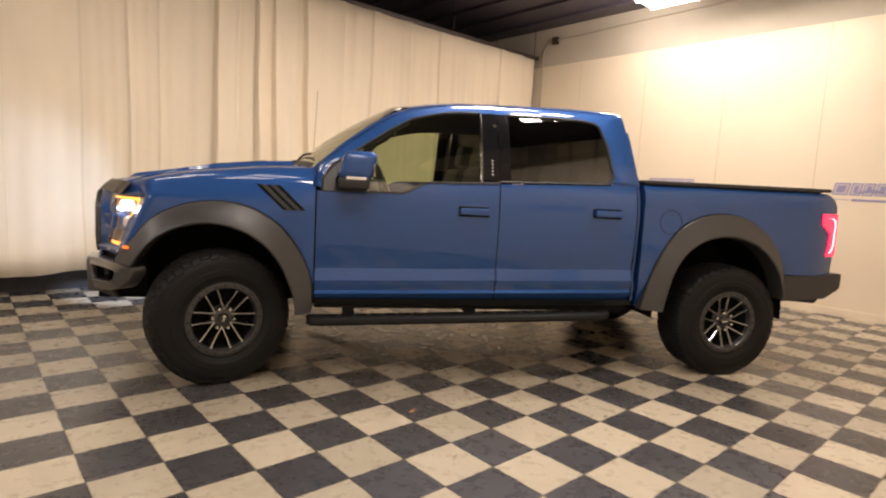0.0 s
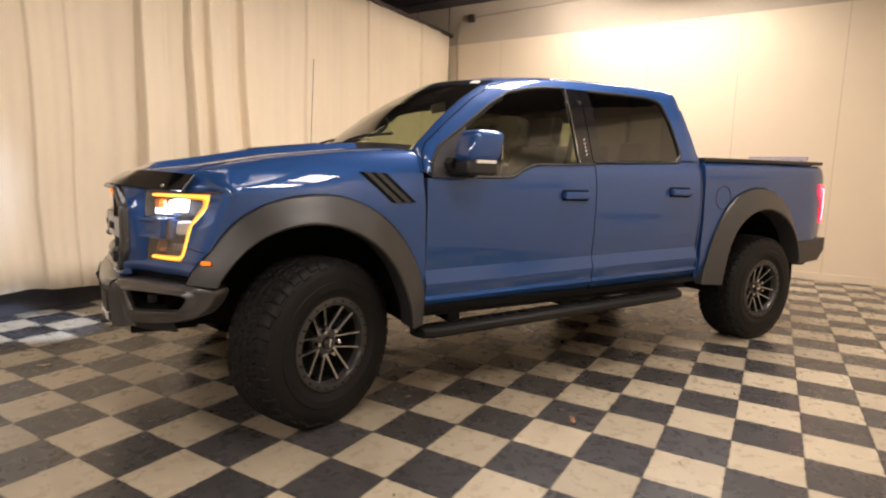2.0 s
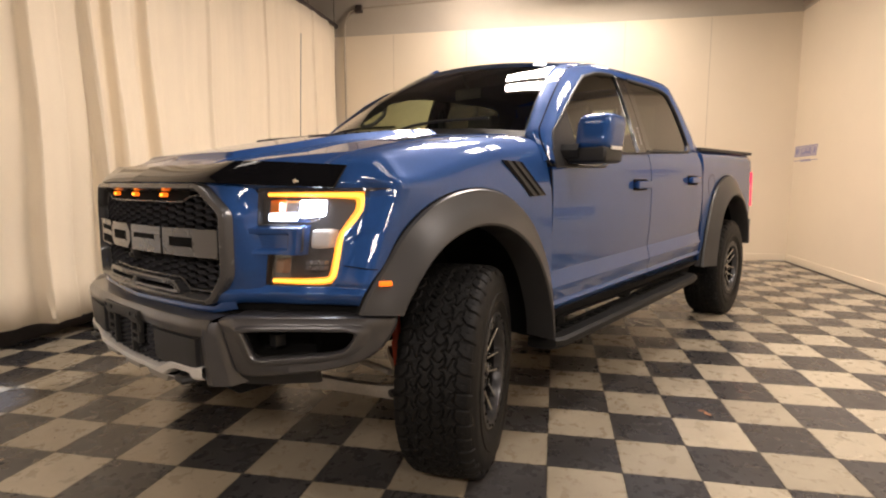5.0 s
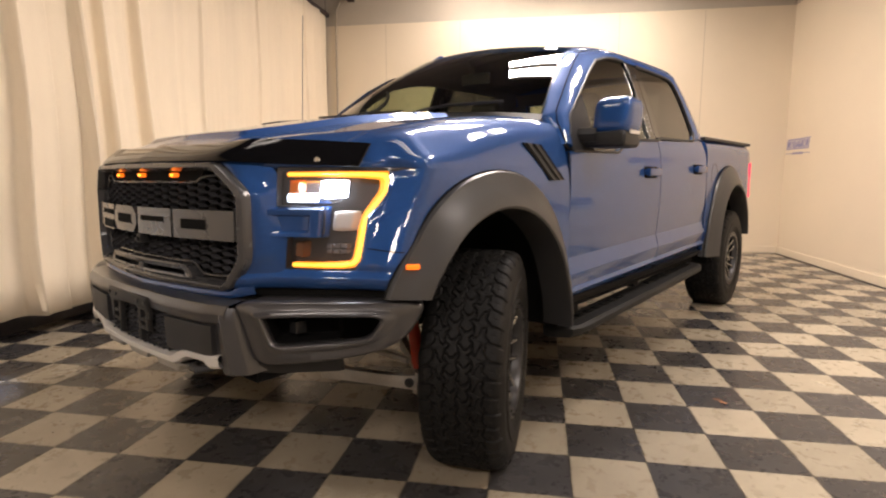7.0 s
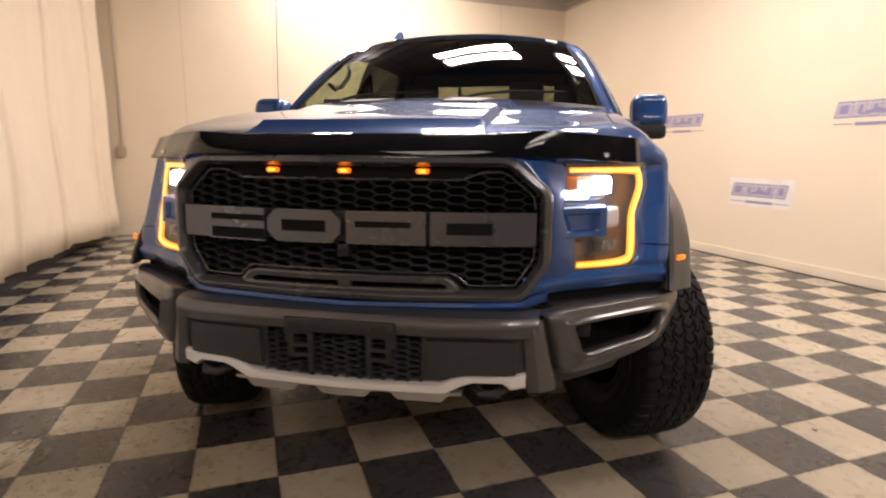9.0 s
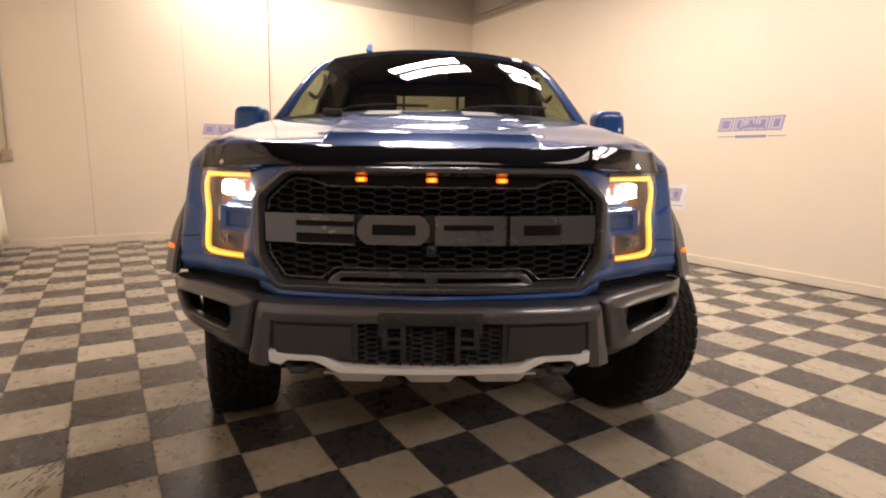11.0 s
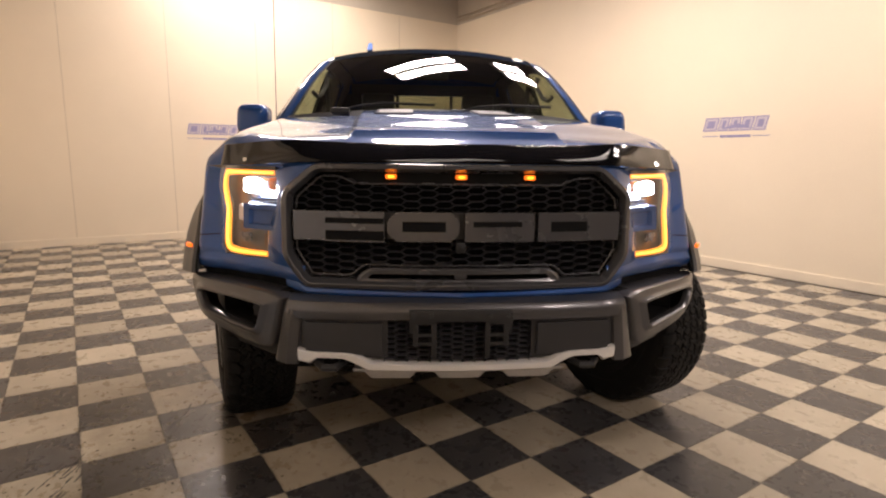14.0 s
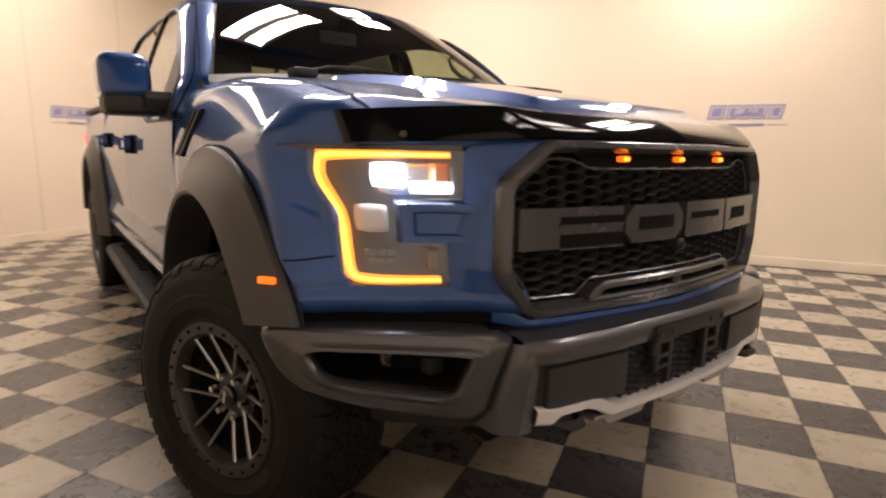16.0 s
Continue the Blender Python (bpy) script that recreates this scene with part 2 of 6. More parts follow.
M_SIGN_BLUE = mat("faded_purple_blue_print", (0.27, 0.25, 0.40), 0.6, vary=0.15, scale=20)
M_SIGN_EDGE = mat("pale_lilac_print", (0.50, 0.44, 0.48), 0.6)
M_STICKER = mat("white_vinyl_sticker", (0.78, 0.74, 0.68), 0.5)
M_TUBE = glow("lit_tube", (1.0, 0.92, 0.80), 9.0)
M_HOUSING = mat("white_enamel", (0.75, 0.73, 0.68), 0.4)

# ---- mesh helpers ----
def part(name, bm, material, parent=None, label="", smooth=0.6):
    """Links a bmesh as one mesh object; faces meeting at less than `smooth` radians are shaded round."""
    bmesh.ops.recalc_face_normals(bm, faces=bm.faces)
    me = bpy.data.meshes.new(name)
    bm.to_mesh(me)
    bm.free()
    me.materials.append(material)
    if smooth:
        me.shade_smooth()
        me.set_sharp_from_angle(angle=smooth)
    ob = new(name, me)
    ob.parent = parent
    if label:
        ob["label"] = label
    return ob


def box(bm, x0, x1, y0, y1, z0, z1, bevel=0.0, m=None, seg=2):
    made = bmesh.ops.create_cube(bm, size=1.0)["verts"]
    for v in made:
        v.co = Vector(((x0 + x1) / 2 + v.co.x * (x1 - x0), (y0 + y1) / 2 + v.co.y * (y1 - y0), (z0 + z1) / 2 + v.co.z * (z1 - z0)))
    if bevel:
        edges = list({e for v in made for e in v.link_edges})
        made = bmesh.ops.bevel(bm, geom=edges, offset=bevel, segments=seg, affect="EDGES", profile=0.6)["verts"]
    if m is not None:
        bmesh.ops.transform(bm, matrix=m, verts=made)
    return made


def cyl(bm, p0, p1, r0, r1=None, n=16, cap=True):
    p0, p1 = Vector(p0), Vector(p1)
    d = p1 - p0
    made = bmesh.ops.create_cone(bm, cap_ends=cap, segments=n, radius1=r0, radius2=r0 if r1 is None else r1, depth=d.length)["verts"]
    bmesh.ops.transform(bm, matrix=Matrix.Translation((p0 + p1) / 2) @ d.to_track_quat("Z", "Y").to_matrix().to_4x4(), verts=made)
    return made


def tube(bm, pts, r, n=8):
    """A round bar through points."""
    pts = [Vector(p) for p in pts]
    rings = []
    for i, p in enumerate(pts):
        d = (pts[min(i + 1, len(pts) - 1)] - pts[max(i - 1, 0)]).normalized()
        q = d.to_track_quat("Z", "Y")
        rings.append([bm.verts.new(p + q @ Vector((r * math.cos(2 * math.pi * k / n), r * math.sin(2 * math.pi * k / n), 0))) for k in range(n)])
    for a, b in zip(rings, rings[1:]):
        for k in range(n):
            bm.faces.new((a[k], a[(k + 1) % n], b[(k + 1) % n], b[k]))
    bm.faces.new(rings[0][::-1])
    bm.faces.new(rings[-1])


def sheet(bm, rows, back=None, closed=False):
    """A skin over rows of points; back: an offset vector, or a function of a point, that gives it thickness."""
    front = [[bm.verts.new(p) for p in row] for row in rows]

    def skin(g, flip):
        for a, b in zip(g, g[1:]):
            m = len(a)
            for k in range(m if closed else m - 1):
                f = (a[k], a[(k + 1) % m], b[(k + 1) % m], b[k])
                bm.faces.new(f[::-1] if flip else f)

    skin(front, False)
    if back is not None:
        move = back if callable(back) else (lambda p: Vector(back))
        rear = [[bm.verts.new(Vector(p) + move(Vector(p))) for p in row] for row in rows]
        skin(rear, True)
        for a, b in ((front[0], rear[0]), (rear[-1], front[-1])):
            m = len(a)
            for k in range(m if closed else m - 1):
                bm.faces.new((a[k], b[k], b[(k + 1) % m], a[(k + 1) % m]))
        if not closed:
            for k in (0, -1):
                for i in range(len(rows) - 1):
                    bm.faces.new((front[i][k], front[i + 1][k], rear[i + 1][k], rear[i][k]))
    return front


def prism(bm, outline, place, depth):
    """A plate from a 2D outline: place(u, v, d) gives the point at depth d."""
    a = [bm.verts.new(place(u, v, 0.0)) for u, v in outline]
    b = [bm.verts.new(place(u, v, depth)) for u, v in outline]
    n = len(outline)
    bm.faces.new(a)
    bm.faces.new(b[::-1])
    for k in range(n):
        bm.faces.new((a[k], b[k], b[(k + 1) % n], a[(k + 1) % n]))


def bevelled(bm, width=0.006, seg=2, angle=0.5):
    edges = [e for e in bm.edges if len(e.link_faces) == 2 and e.calc_face_angle(0) > angle]
    if edges:
        bmesh.ops.bevel(bm, geom=edges, offset=width, segments=seg, affect="EDGES", profile=0.6, clamp_overlap=True)
    return bm


def resample(pts, n):
    pts = np.array(pts, float)
    d = np.r_[0, np.cumsum(np.linalg.norm(np.diff(pts, axis=0), axis=1))]
    u = np.linspace(0, d[-1], n)
    return np.stack([np.interp(u, d, pts[:, k]) for k in range(pts.shape[1])], 1)


def curve(pts, n, rounds=2):
    """A smooth line through or near points (corner cutting), in n even steps."""
    pts = np.array(pts, float)
    for _ in range(rounds):
        q = 0.75 * pts[:-1] + 0.25 * pts[1:]
        r = 0.25 * pts[:-1] + 0.75 * pts[1:]
        mid = np.empty((2 * len(q), pts.shape[1]))
        mid[0::2], mid[1::2] = q, r
        pts = np.r_[pts[:1], mid, pts[-1:]]
    return resample(pts, n)


# ---- the room ----
T = 0.3048
X_FAR, Y_SIDE, Y_CURT, X_BACK = 8.40, 0.53, 7.62, -5.2
Z_WALL, Z_DECK, Y_END = 3.60, 4.27, 9.4


def structure(name, bm, material, label, category):
    return tagged(part(name, bm, material, smooth=0), label, category, kind="structure")


bm = bmesh.new()
box(bm, X_BACK - 0.2, X_FAR + 0.2, Y_SIDE - 0.2, Y_END + 0.2, -0.12, -0.006)
floor = structure("floor", bm, M_GROUT, "checkerboard floor of black and cream vinyl tiles", "floor")

for name, y0, y1, x0, x1, label in (
    ("wall_side", Y_SIDE - 0.2, Y_SIDE, X_BACK - 0.2, X_FAR + 0.2, "smooth cream painted wall with printed signs"),
    ("wall_far", Y_SIDE, Y_END, X_FAR, X_FAR + 0.2, "smooth cream painted panel wall behind the truck"),
    ("wall_back", Y_SIDE, Y_END, X_BACK - 0.2, X_BACK, "plain dark grey wall, unseen, added to close the room"),
    ("wall_end", Y_END, Y_END + 0.2, X_BACK - 0.2, X_FAR + 0.2, "plain wall hidden behind the curtain"),
):
    bm = bmesh.new()
    box(bm, x0, x1, y0, y1, -0.12, Z_WALL)
    structure(name, bm, {"wall_end": M_DECK, "wall_back": M_SHADE}.get(name, M_WALL), label, "wall")
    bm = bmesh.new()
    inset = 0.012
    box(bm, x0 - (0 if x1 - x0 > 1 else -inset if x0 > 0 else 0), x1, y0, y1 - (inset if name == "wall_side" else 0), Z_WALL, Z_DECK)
    structure("wall_upper", bm, {"wall_end": M_DECK, "wall_back": M_SHADE}.get(name, M_UPPER), "grey wall strip above the cream panels", "wall")

bm = bmesh.new()
box(bm, X_BACK - 0.2, X_FAR + 0.2, Y_SIDE - 0.2, Y_END + 0.2, Z_DECK, Z_DECK + 0.15)
for k in range(22):
    x = X_BACK + 0.3 + k * 0.61
    if x < X_FAR - 0.1:
        box(bm, x, x + 0.07, Y_SIDE, Y_END, Z_DECK - 0.05, Z_DECK)
structure("ceiling", bm, M_DECK, "dark painted ribbed deck ceiling", "ceiling")

# panel joints on the far and side walls: slim battens barely proud
for k in range(1, 6):
    bm = bmesh.new()
    y = Y_SIDE + 1.22 * k
    box(bm, X_FAR - 0.002, X_FAR + 0.002, y - 0.004, y + 0.004, 0.1, Z_WALL - 0.01)
    structure("trim_far", bm, M_SEAM, "thin dull joint strip between wall panels", "trim")

bm = bmesh.new()
box(bm, X_FAR - 0.014, X_FAR, Y_SIDE + 0.014, 7.7, 0.0, 0.10, 0.003)
structure("baseboard_far", bm, M_WALL, "low cream painted skirting board", "skirting")
bm = bmesh.new()
box(bm, X_BACK, X_FAR, Y_SIDE, Y_SIDE + 0.014, 0.0, 0.10, 0.003)
structure("baseboard_side", bm, M_WALL, "low cream painted skirting board", "skirting")
bm = bmesh.new()
box(bm, X_BACK, X_FAR, Y_CURT + 0.22, Y_CURT + 0.26, 0.0, 0.42)
structure("baseboard_curtain", bm, M_BOARD, "dark grey board behind the foot of the curtain", "skirting")


# ---- curtain and its rail ----
def fold(x):
    """Depth of the pleats at x along the rail: soft waves, and lapped folds that swell slowly and break off sharply."""
    d = 0.010 * math.sin(x * 8.1 + 1.9 * math.sin(x * 1.7)) + 0.006 * math.sin(x * 21.0 + 2.6 * math.sin(x * 2.9)) + 0.003 * math.sin(x * 47.0 + 3 * math.sin(x * 3.7)) + 0.03 * math.sin(x * 1.9)
    # drawn together where two lengths meet
    d += 0.13 * math.exp(-((x - 3.15) / 0.6) ** 2)
    for c, run, a in LAPS:
        u = (x - c) / abs(run) if run > 0 else (c - x) / abs(run)
        if -0.08 < u < 1.0:
            d += a * (1 - u) ** 1.6 * smooth(-0.08, 0.0, u)
    return d


# where a fold breaks off, the length over which it swells (sign: its side), its depth
LAPS = [(1.24, 0.35, 0.012), (1.66, 0.34, 0.030), (1.98, 0.30, 0.020), (2.60, 0.28, 0.12), (2.84, -0.2, 0.04), (3.05, 0.20, 0.15), (3.26, 0.22, 0.12), (3.55, -0.22, 0.05), (3.70, 0.40, 0.13), (4.30, -0.35, 0.05), (4.78, 0.45, 0.05), (5.45, -0.4, 0.045), (6.05, 0.35, 0.04), (6.50, -0.3, 0.035), (7.40, 0.35, 0.06), (7.95, -0.3, 0.06), (0.2, -0.35, 0.025), (-0.6, 0.4, 0.03), (-1.5, -0.4, 0.04), (-2.6, 0.4, 0.06), (-3.6, -0.4, 0.07), (-4.5, 0.4, 0.06)]


def smooth(a, b, x):
    """0 below a, 1 above b, eased between."""
    t = min(1.0, max(0.0, (x - a) / (b - a)))
    return t * t * (3 - 2 * t)


def hem_line(x):
    """Height of the curtain's hem over the floor: it hangs unevenly."""
    return float(np.interp(x, [-5.0, 0.6, 1.2, 1.6, 1.95, 2.4, 3.2, 3.8, 4.4, 5.1, 6.05, 6.10, 7.4, 8.4], [0.20, 0.20, 0.235, 0.235, 0.205, 0.165, 0.165, 0.22, 0.25, 0.225, 0.178, 0.212, 0.13, 0.12]))


PANELS = [(X_BACK + 0.05, -2.0), (-2.0, 0.6), (0.6, 3.02), (3.02, 6.88), (6.88, X_FAR - 0.07)]
for x0, x1 in PANELS:
    bm = bmesh.new()
    n = int((x1 - x0) * 130)
    rows = []
    for iz in range(15):
        u = iz / 14
        row = []
        for k in range(n + 1):
            x = x0 + (x1 - x0 + 0.05) * k / n if x1 < 8 else x0 + (x1 - x0 - 0.07 * u * u) * k / n
            hem = hem_line(x) + 0.006 * math.sin(x * 5.1 + 0.5) + 0.004 * math.sin(x * 13.1)
            z = 3.74 + (hem - 3.74) * u
            amp = 0.55 + 0.6 * u
            sway = 0.02 * math.sin(3.1 * z + x) * u
            row.append((x + 0.4 * sway, Y_CURT - fold(x + 0.05 * u * math.sin(x * 3)) * amp - sway + (0.008 if k > n - 4 else 0), z))
        rows.append(row)
    sheet(bm, rows, back=(0, 0.003, 0))
    tagged(part("curtain", bm, M_CURTAIN, smooth=3), "floor-length pleated beige cloth curtain on a rail", "curtain", "curtains along the rail")

bm = bmesh.new()
box(bm, X_BACK, X_FAR, Y_CURT - 0.03, Y_CURT + 0.03, 3.74, 3.80, 0.006)
rail = tagged(new("curtain_rail"), "dark brown steel curtain rail under the ceiling", "curtain rail")
part("rail", bm, M_RAIL, rail)
for k in range(14):
    x = X_BACK + 0.5 + k
    bm = bmesh.new()
    cyl(bm, (x, Y_CURT, 3.80), (x, Y_CURT, Z_DECK), 0.006, n=8)
    part("hanger_rod", bm, M_RAIL, rail)

# conduits and boxes on the far wall
conduit = tagged(new("conduit"), "painted steel conduit with junction boxes on the wall", "conduit")
bm = bmesh.new()
tube(bm, [(X_FAR - 0.03, 7.20, 4.03), (X_FAR - 0.03, 5.5, 4.08), (X_FAR - 0.03, 3.0, 4.12), (X_FAR - 0.03, 0.7, 4.14)], 0.014)
part("pipe", bm, M_PIPE, conduit)
bm = bmesh.new()
tube(bm, [(X_FAR - 0.03, 7.22, 4.03), (X_FAR - 0.03, 7.38, 3.98), (X_FAR - 0.03, 7.45, 3.86), (X_FAR - 0.03, 7.47, 3.5), (X_FAR - 0.03, 7.47, 1.24)], 0.014)
part("pipe", bm, M_PIPE, conduit)
bm = bmesh.new()
box(bm, X_FAR - 0.07, X_FAR, 7.15, 7.26, 3.96, 4.08, 0.005)
part("junction_box", bm, M_RAIL, conduit)
bm = bmesh.new()
box(bm, X_FAR - 0.06, X_FAR, 7.43, 7.53, 1.10, 1.24, 0.006)
part("junction_box", bm, M_PIPE, conduit)
conduit = tagged(new("conduit"), "pair of painted conduits along the top of the wall", "conduit")
for dz in (0.06, 0.13):
    bm = bmesh.new()
    tube(bm, [(X_FAR - 0.05, Y_SIDE + 0.03, Z_WALL + dz), (X_BACK, Y_SIDE + 0.03, Z_WALL + dz + 0.02)], 0.018)
    part("pipe", bm, M_PIPE, conduit)

# fluorescent fittings, with the two added out of view
for lx, ly, lz, ln, w in LAMPS:
    fitting = tagged(new("ceiling_light"), "white enamel twin-strip fluorescent fitting, lit", "ceiling light", "fluorescent lights")
    fitting.location = (lx, ly, lz)
    bm = bmesh.new()
    box(bm, -0.33, 0.33, -ln / 2 - 0.02, ln / 2 + 0.02, -0.02, 0.05, 0.008)
    part("housing", bm, M_HOUSING, fitting)
    for dx in (-0.19, 0.19):
        bm = bmesh.new()
        cyl(bm, (dx, -ln / 2 + 0.01, -0.042), (dx, ln / 2 - 0.01, -0.042), 0.016, n=12)
        part("tube", bm, M_TUBE, fitting)
    for dy in (-0.4 * ln, 0.4 * ln):
        bm = bmesh.new()
        cyl(bm, (0, dy, 0.05), (0, dy, Z_DECK - lz + 0.01), 0.005, n=6)
        part("hanger", bm, M_RAIL, fitting)


# ---- signs on the walls: plain shapes in place of a trade name ----
def wall_sign(place, backed=False):
    """place(u, v, d): u along the sign, v up, d out from the wall. 0.76 wide."""
    sign = tagged(new("wall_sign"), "purple-blue slanted block print on a white wall sticker" if backed else "faded purple-blue slanted block print with a thin rule beneath", "sign", "printed wall signs")

    def slab(name, outline, material, d0, d1):
        bm = bmesh.new()
        prism(bm, outline, lambda u, v, d: place(u, v, d0 + d), d1 - d0)
        part(name, bm, material, sign, smooth=0)

    if backed:
        slab("sticker", [(-0.41, -0.17), (0.41, -0.17), (0.41, 0.14), (-0.41, 0.14)], M_STICKER, 0.0005, 0.0015)
    widths = (0.175, 0.125, 0.125, 0.14, 0.145)
    u = -0.38
    for k, w in enumerate(widths):
        lean = lambda v: 0.03 * (v + 0.065) / 0.15
        at = lambda a, v: (u + a + lean(v), v)
        slab("block", [at(0, -0.065), at(w - 0.012, -0.065), at(w - 0.012, 0.085), at(0, 0.085)], M_SIGN_BLUE, 0.0016, 0.0024)
        slab("block_face", [at(0.012, -0.053), at(w - 0.026, -0.053), at(w - 0.026, 0.073), at(0.012, 0.073)], M_SIGN_EDGE, 0.0026, 0.0032)
        slab("block_slot", [at(0.036, -0.03), at(w - 0.05, -0.03), at(w - 0.05, 0.05), at(0.036, 0.05)], M_SIGN_BLUE, 0.0034, 0.0038)
        u += w
    slab("car_swash", [(-0.16, -0.045), (-0.08, -0.01), (0.02, 0.015), (0.12, -0.005), (0.17, -0.04), (0.0, -0.03)], M_SIGN_BLUE, 0.0040, 0.0046)
    slab("rule", [(-0.38, -0.125), (-0.19, -0.125), (-0.19, -0.117), (-0.38, -0.117)], M_SIGN_BLUE, 0.0026, 0.0036)
    slab("rule", [(0.19, -0.125), (0.37, -0.125), (0.37, -0.117), (0.19, -0.117)], M_SIGN_BLUE, 0.0026, 0.0036)
    slab("caption_bar", [(-0.17, -0.135), (0.17, -0.135), (0.17, -0.108), (-0.17, -0.108)], M_SIGN_BLUE, 0.0026, 0.0036)


for cx in (0.62, 3.06, 5.42, 7.98):
    wall_sign(lambda u, v, d, cx=cx: (cx - u, Y_SIDE + d, 1.60 + v))
wall_sign(lambda u, v, d: (4.17 - u, Y_SIDE + d, 0.79 + v), True)
for cy in (4.83, 2.38):
    wall_sign(lambda u, v, d, cy=cy: (X_FAR - d, cy - u, 1.56 + v))

# ---- truck materials ----
M_BLUE = car_paint("blue_metallic_paint", (0.019, 0.068, 0.228))
M_TRIM = mat("charcoal_textured_plastic", (0.034, 0.033, 0.033), 0.40, vary=0.14, scale=5, fine=500, bump=0.15, depth=0.0005, coat=0.1, coat_rough=0.25)
M_BUMPER = mat("dark_grey_metallic_paint", (0.078, 0.076, 0.079), 0.30, metal=0.5, vary=0.08, scale=4, fine=600, bump=0.05, depth=0.0004, coat=0.55, coat_rough=0.10)
M_GRILLE = mat("magnetic_grey_paint", (0.076, 0.076, 0.081), 0.26, metal=0.4, vary=0.06, scale=5, fine=500, bump=0.05, depth=0.0004, coat=0.4, coat_rough=0.15)
M_PANEL = mat("satin_black_plastic", (0.026, 0.026, 0.028), 0.44, vary=0.15, scale=8, fine=500, bump=0.2, depth=0.0006)
M_HEX = mat("grey_mesh_plastic", (0.060, 0.060, 0.066), 0.34, vary=0.1, scale=8)
M_BLACK_P = mat("black_plastic", (0.014, 0.014, 0.015), 0.5, vary=0.2, scale=8, fine=300, bump=0.2, depth=0.0006)
M_STEP = mat("black_grit_coating", (0.009, 0.009, 0.009), 0.55, vary=0.25, scale=9, fine=400, bump=0.3, depth=0.0008, spec=0.28)
M_GLOSS = mat("gloss_black", (0.008, 0.008, 0.010), 0.08, vary=0.2, scale=8, bump=0.0, coat=0.6)
M_SMOKE = mat("smoked_acrylic", (0.005, 0.005, 0.006), 0.06, spec=0.34, vary=0.2, scale=3, bump=0.0)
# near black for underbody parts, and for painted-in dark of gaps, slots, recesses
M_VOID = mat("void_black", (0.008, 0.008, 0.008), 0.9, vary=0.3, scale=5, spec=0.1)
M_SKID = mat("brushed_aluminium_skid", (0.80, 0.785, 0.76), 0.34, metal=0.3, vary=0.1, scale=6, fine=200, stretch=(1, 0.1, 1))
# darker copy of the skid aluminium: the tray's shade is in its colour
M_SKID_SHADE = mat("shaded_aluminium_tray", (0.40, 0.38, 0.35), 0.45, metal=0.5, vary=0.2, scale=12)
M_STEEL = mat("bare_steel_arm", (0.46, 0.43, 0.38), 0.5, metal=0.4, vary=0.25, scale=12)
M_RUBBER = mat("tyre_rubber", (0.0066, 0.0063, 0.0063), 0.58, spec=0.24, vary=0.3, scale=9, fine=220, bump=0.35, depth=0.001, rand=0.05)
M_RING = mat("grey_beadlock_ring", (0.060, 0.059, 0.060), 0.30, metal=0.5, vary=0.1, scale=9)
M_RIM = mat("anthracite_alloy", (0.33, 0.328, 0.325), 0.17, metal=0.95, vary=0.1, scale=9, fine=300, bump=0.04, depth=0.0004)
M_NUT = mat("chrome", (0.65, 0.64, 0.62), 0.15, metal=1.0, vary=0.05)
M_SEAT = mat("black_leather", (0.045, 0.043, 0.041), 0.5, vary=0.2, scale=10, fine=400, bump=0.3)
M_SHELL = mat("black_cloth_lining", (0.085, 0.082, 0.078), 0.9, vary=0.1)
M_RED_PART = mat("orange_red_shock", (0.55, 0.05, 0.015), 0.4, vary=0.2)
M_AMBER_LENS = mat("amber_reflector", (0.75, 0.20, 0.02), 0.15, vary=0.1, coat=0.8)
M_AMBER_DIM = mat("smoked_amber_reflector", (0.16, 0.065, 0.022), 0.2, vary=0.1, coat=0.6)
M_GAP_SHADE = mat("shade_dark_plastic", (0.03, 0.028, 0.032), 0.16, vary=0.15, coat=0.6)
M_LENS_GREY = mat("lamp_bowl_grey", (0.22, 0.22, 0.23), 0.25, metal=0.5, vary=0.1)
M_DRL = glow("amber_light", (1.0, 0.30, 0.012), 1.3, (0.8, 0.3, 0.03))
M_DRL_CORE = glow("yellow_light_core", (1.0, 0.47, 0.045), 1.9, (0.8, 0.5, 0.1))
M_CHROME_BOWL = mat("aluminised_lamp_bowl", (0.55, 0.56, 0.60), 0.22, metal=0.9, vary=0.1)
M_BEZEL = mat("smoky_lamp_bezel", (0.036, 0.034, 0.034), 0.3, metal=0.3, vary=0.15, scale=20, coat=0.4)
M_MARK = glow("orange_marker_body", (1.0, 0.15, 0.006), 0.9, (0.8, 0.2, 0.02))
M_AMBER = glow("amber_marker", (1.0, 0.25, 0.012), 3.0, (0.8, 0.3, 0.05))
M_LED = glow("white_led", (0.78, 0.88, 1.0), 26.0)
M_LED_BAR = glow("white_led_bar", (0.74, 0.84, 1.0), 3.0)
# no light of its own: faint emission stands in for lamp light it catches
M_BOWL_GLOW = glow("faintly_glowing_bowl", (0.85, 0.92, 1.0), 0.05, (0.46, 0.43, 0.38))
M_TAIL = glow("red_tail_light", (1.0, 0.025, 0.07), 1.5, (0.5, 0.02, 0.03))
M_TAIL_CORE = glow("pink_tail_core", (1.0, 0.36, 0.42), 3.2, (0.6, 0.1, 0.1))
M_WHITE_LENS = mat("clear_white_lens", (0.75, 0.72, 0.68), 0.2, vary=0.05)
M_SCREEN = pane("windscreen_glass", (0.66, 0.70, 0.58))
M_CLEAR = pane("front_door_glass", (0.62, 0.67, 0.52))
M_TINT = pane("rear_cab_glass", (0.34, 0.36, 0.28))
M_DARK = pane("privacy_glass", (0.055, 0.055, 0.05))
M_LAMP_GLASS = pane("lamp_lens", (0.88, 0.88, 0.90))

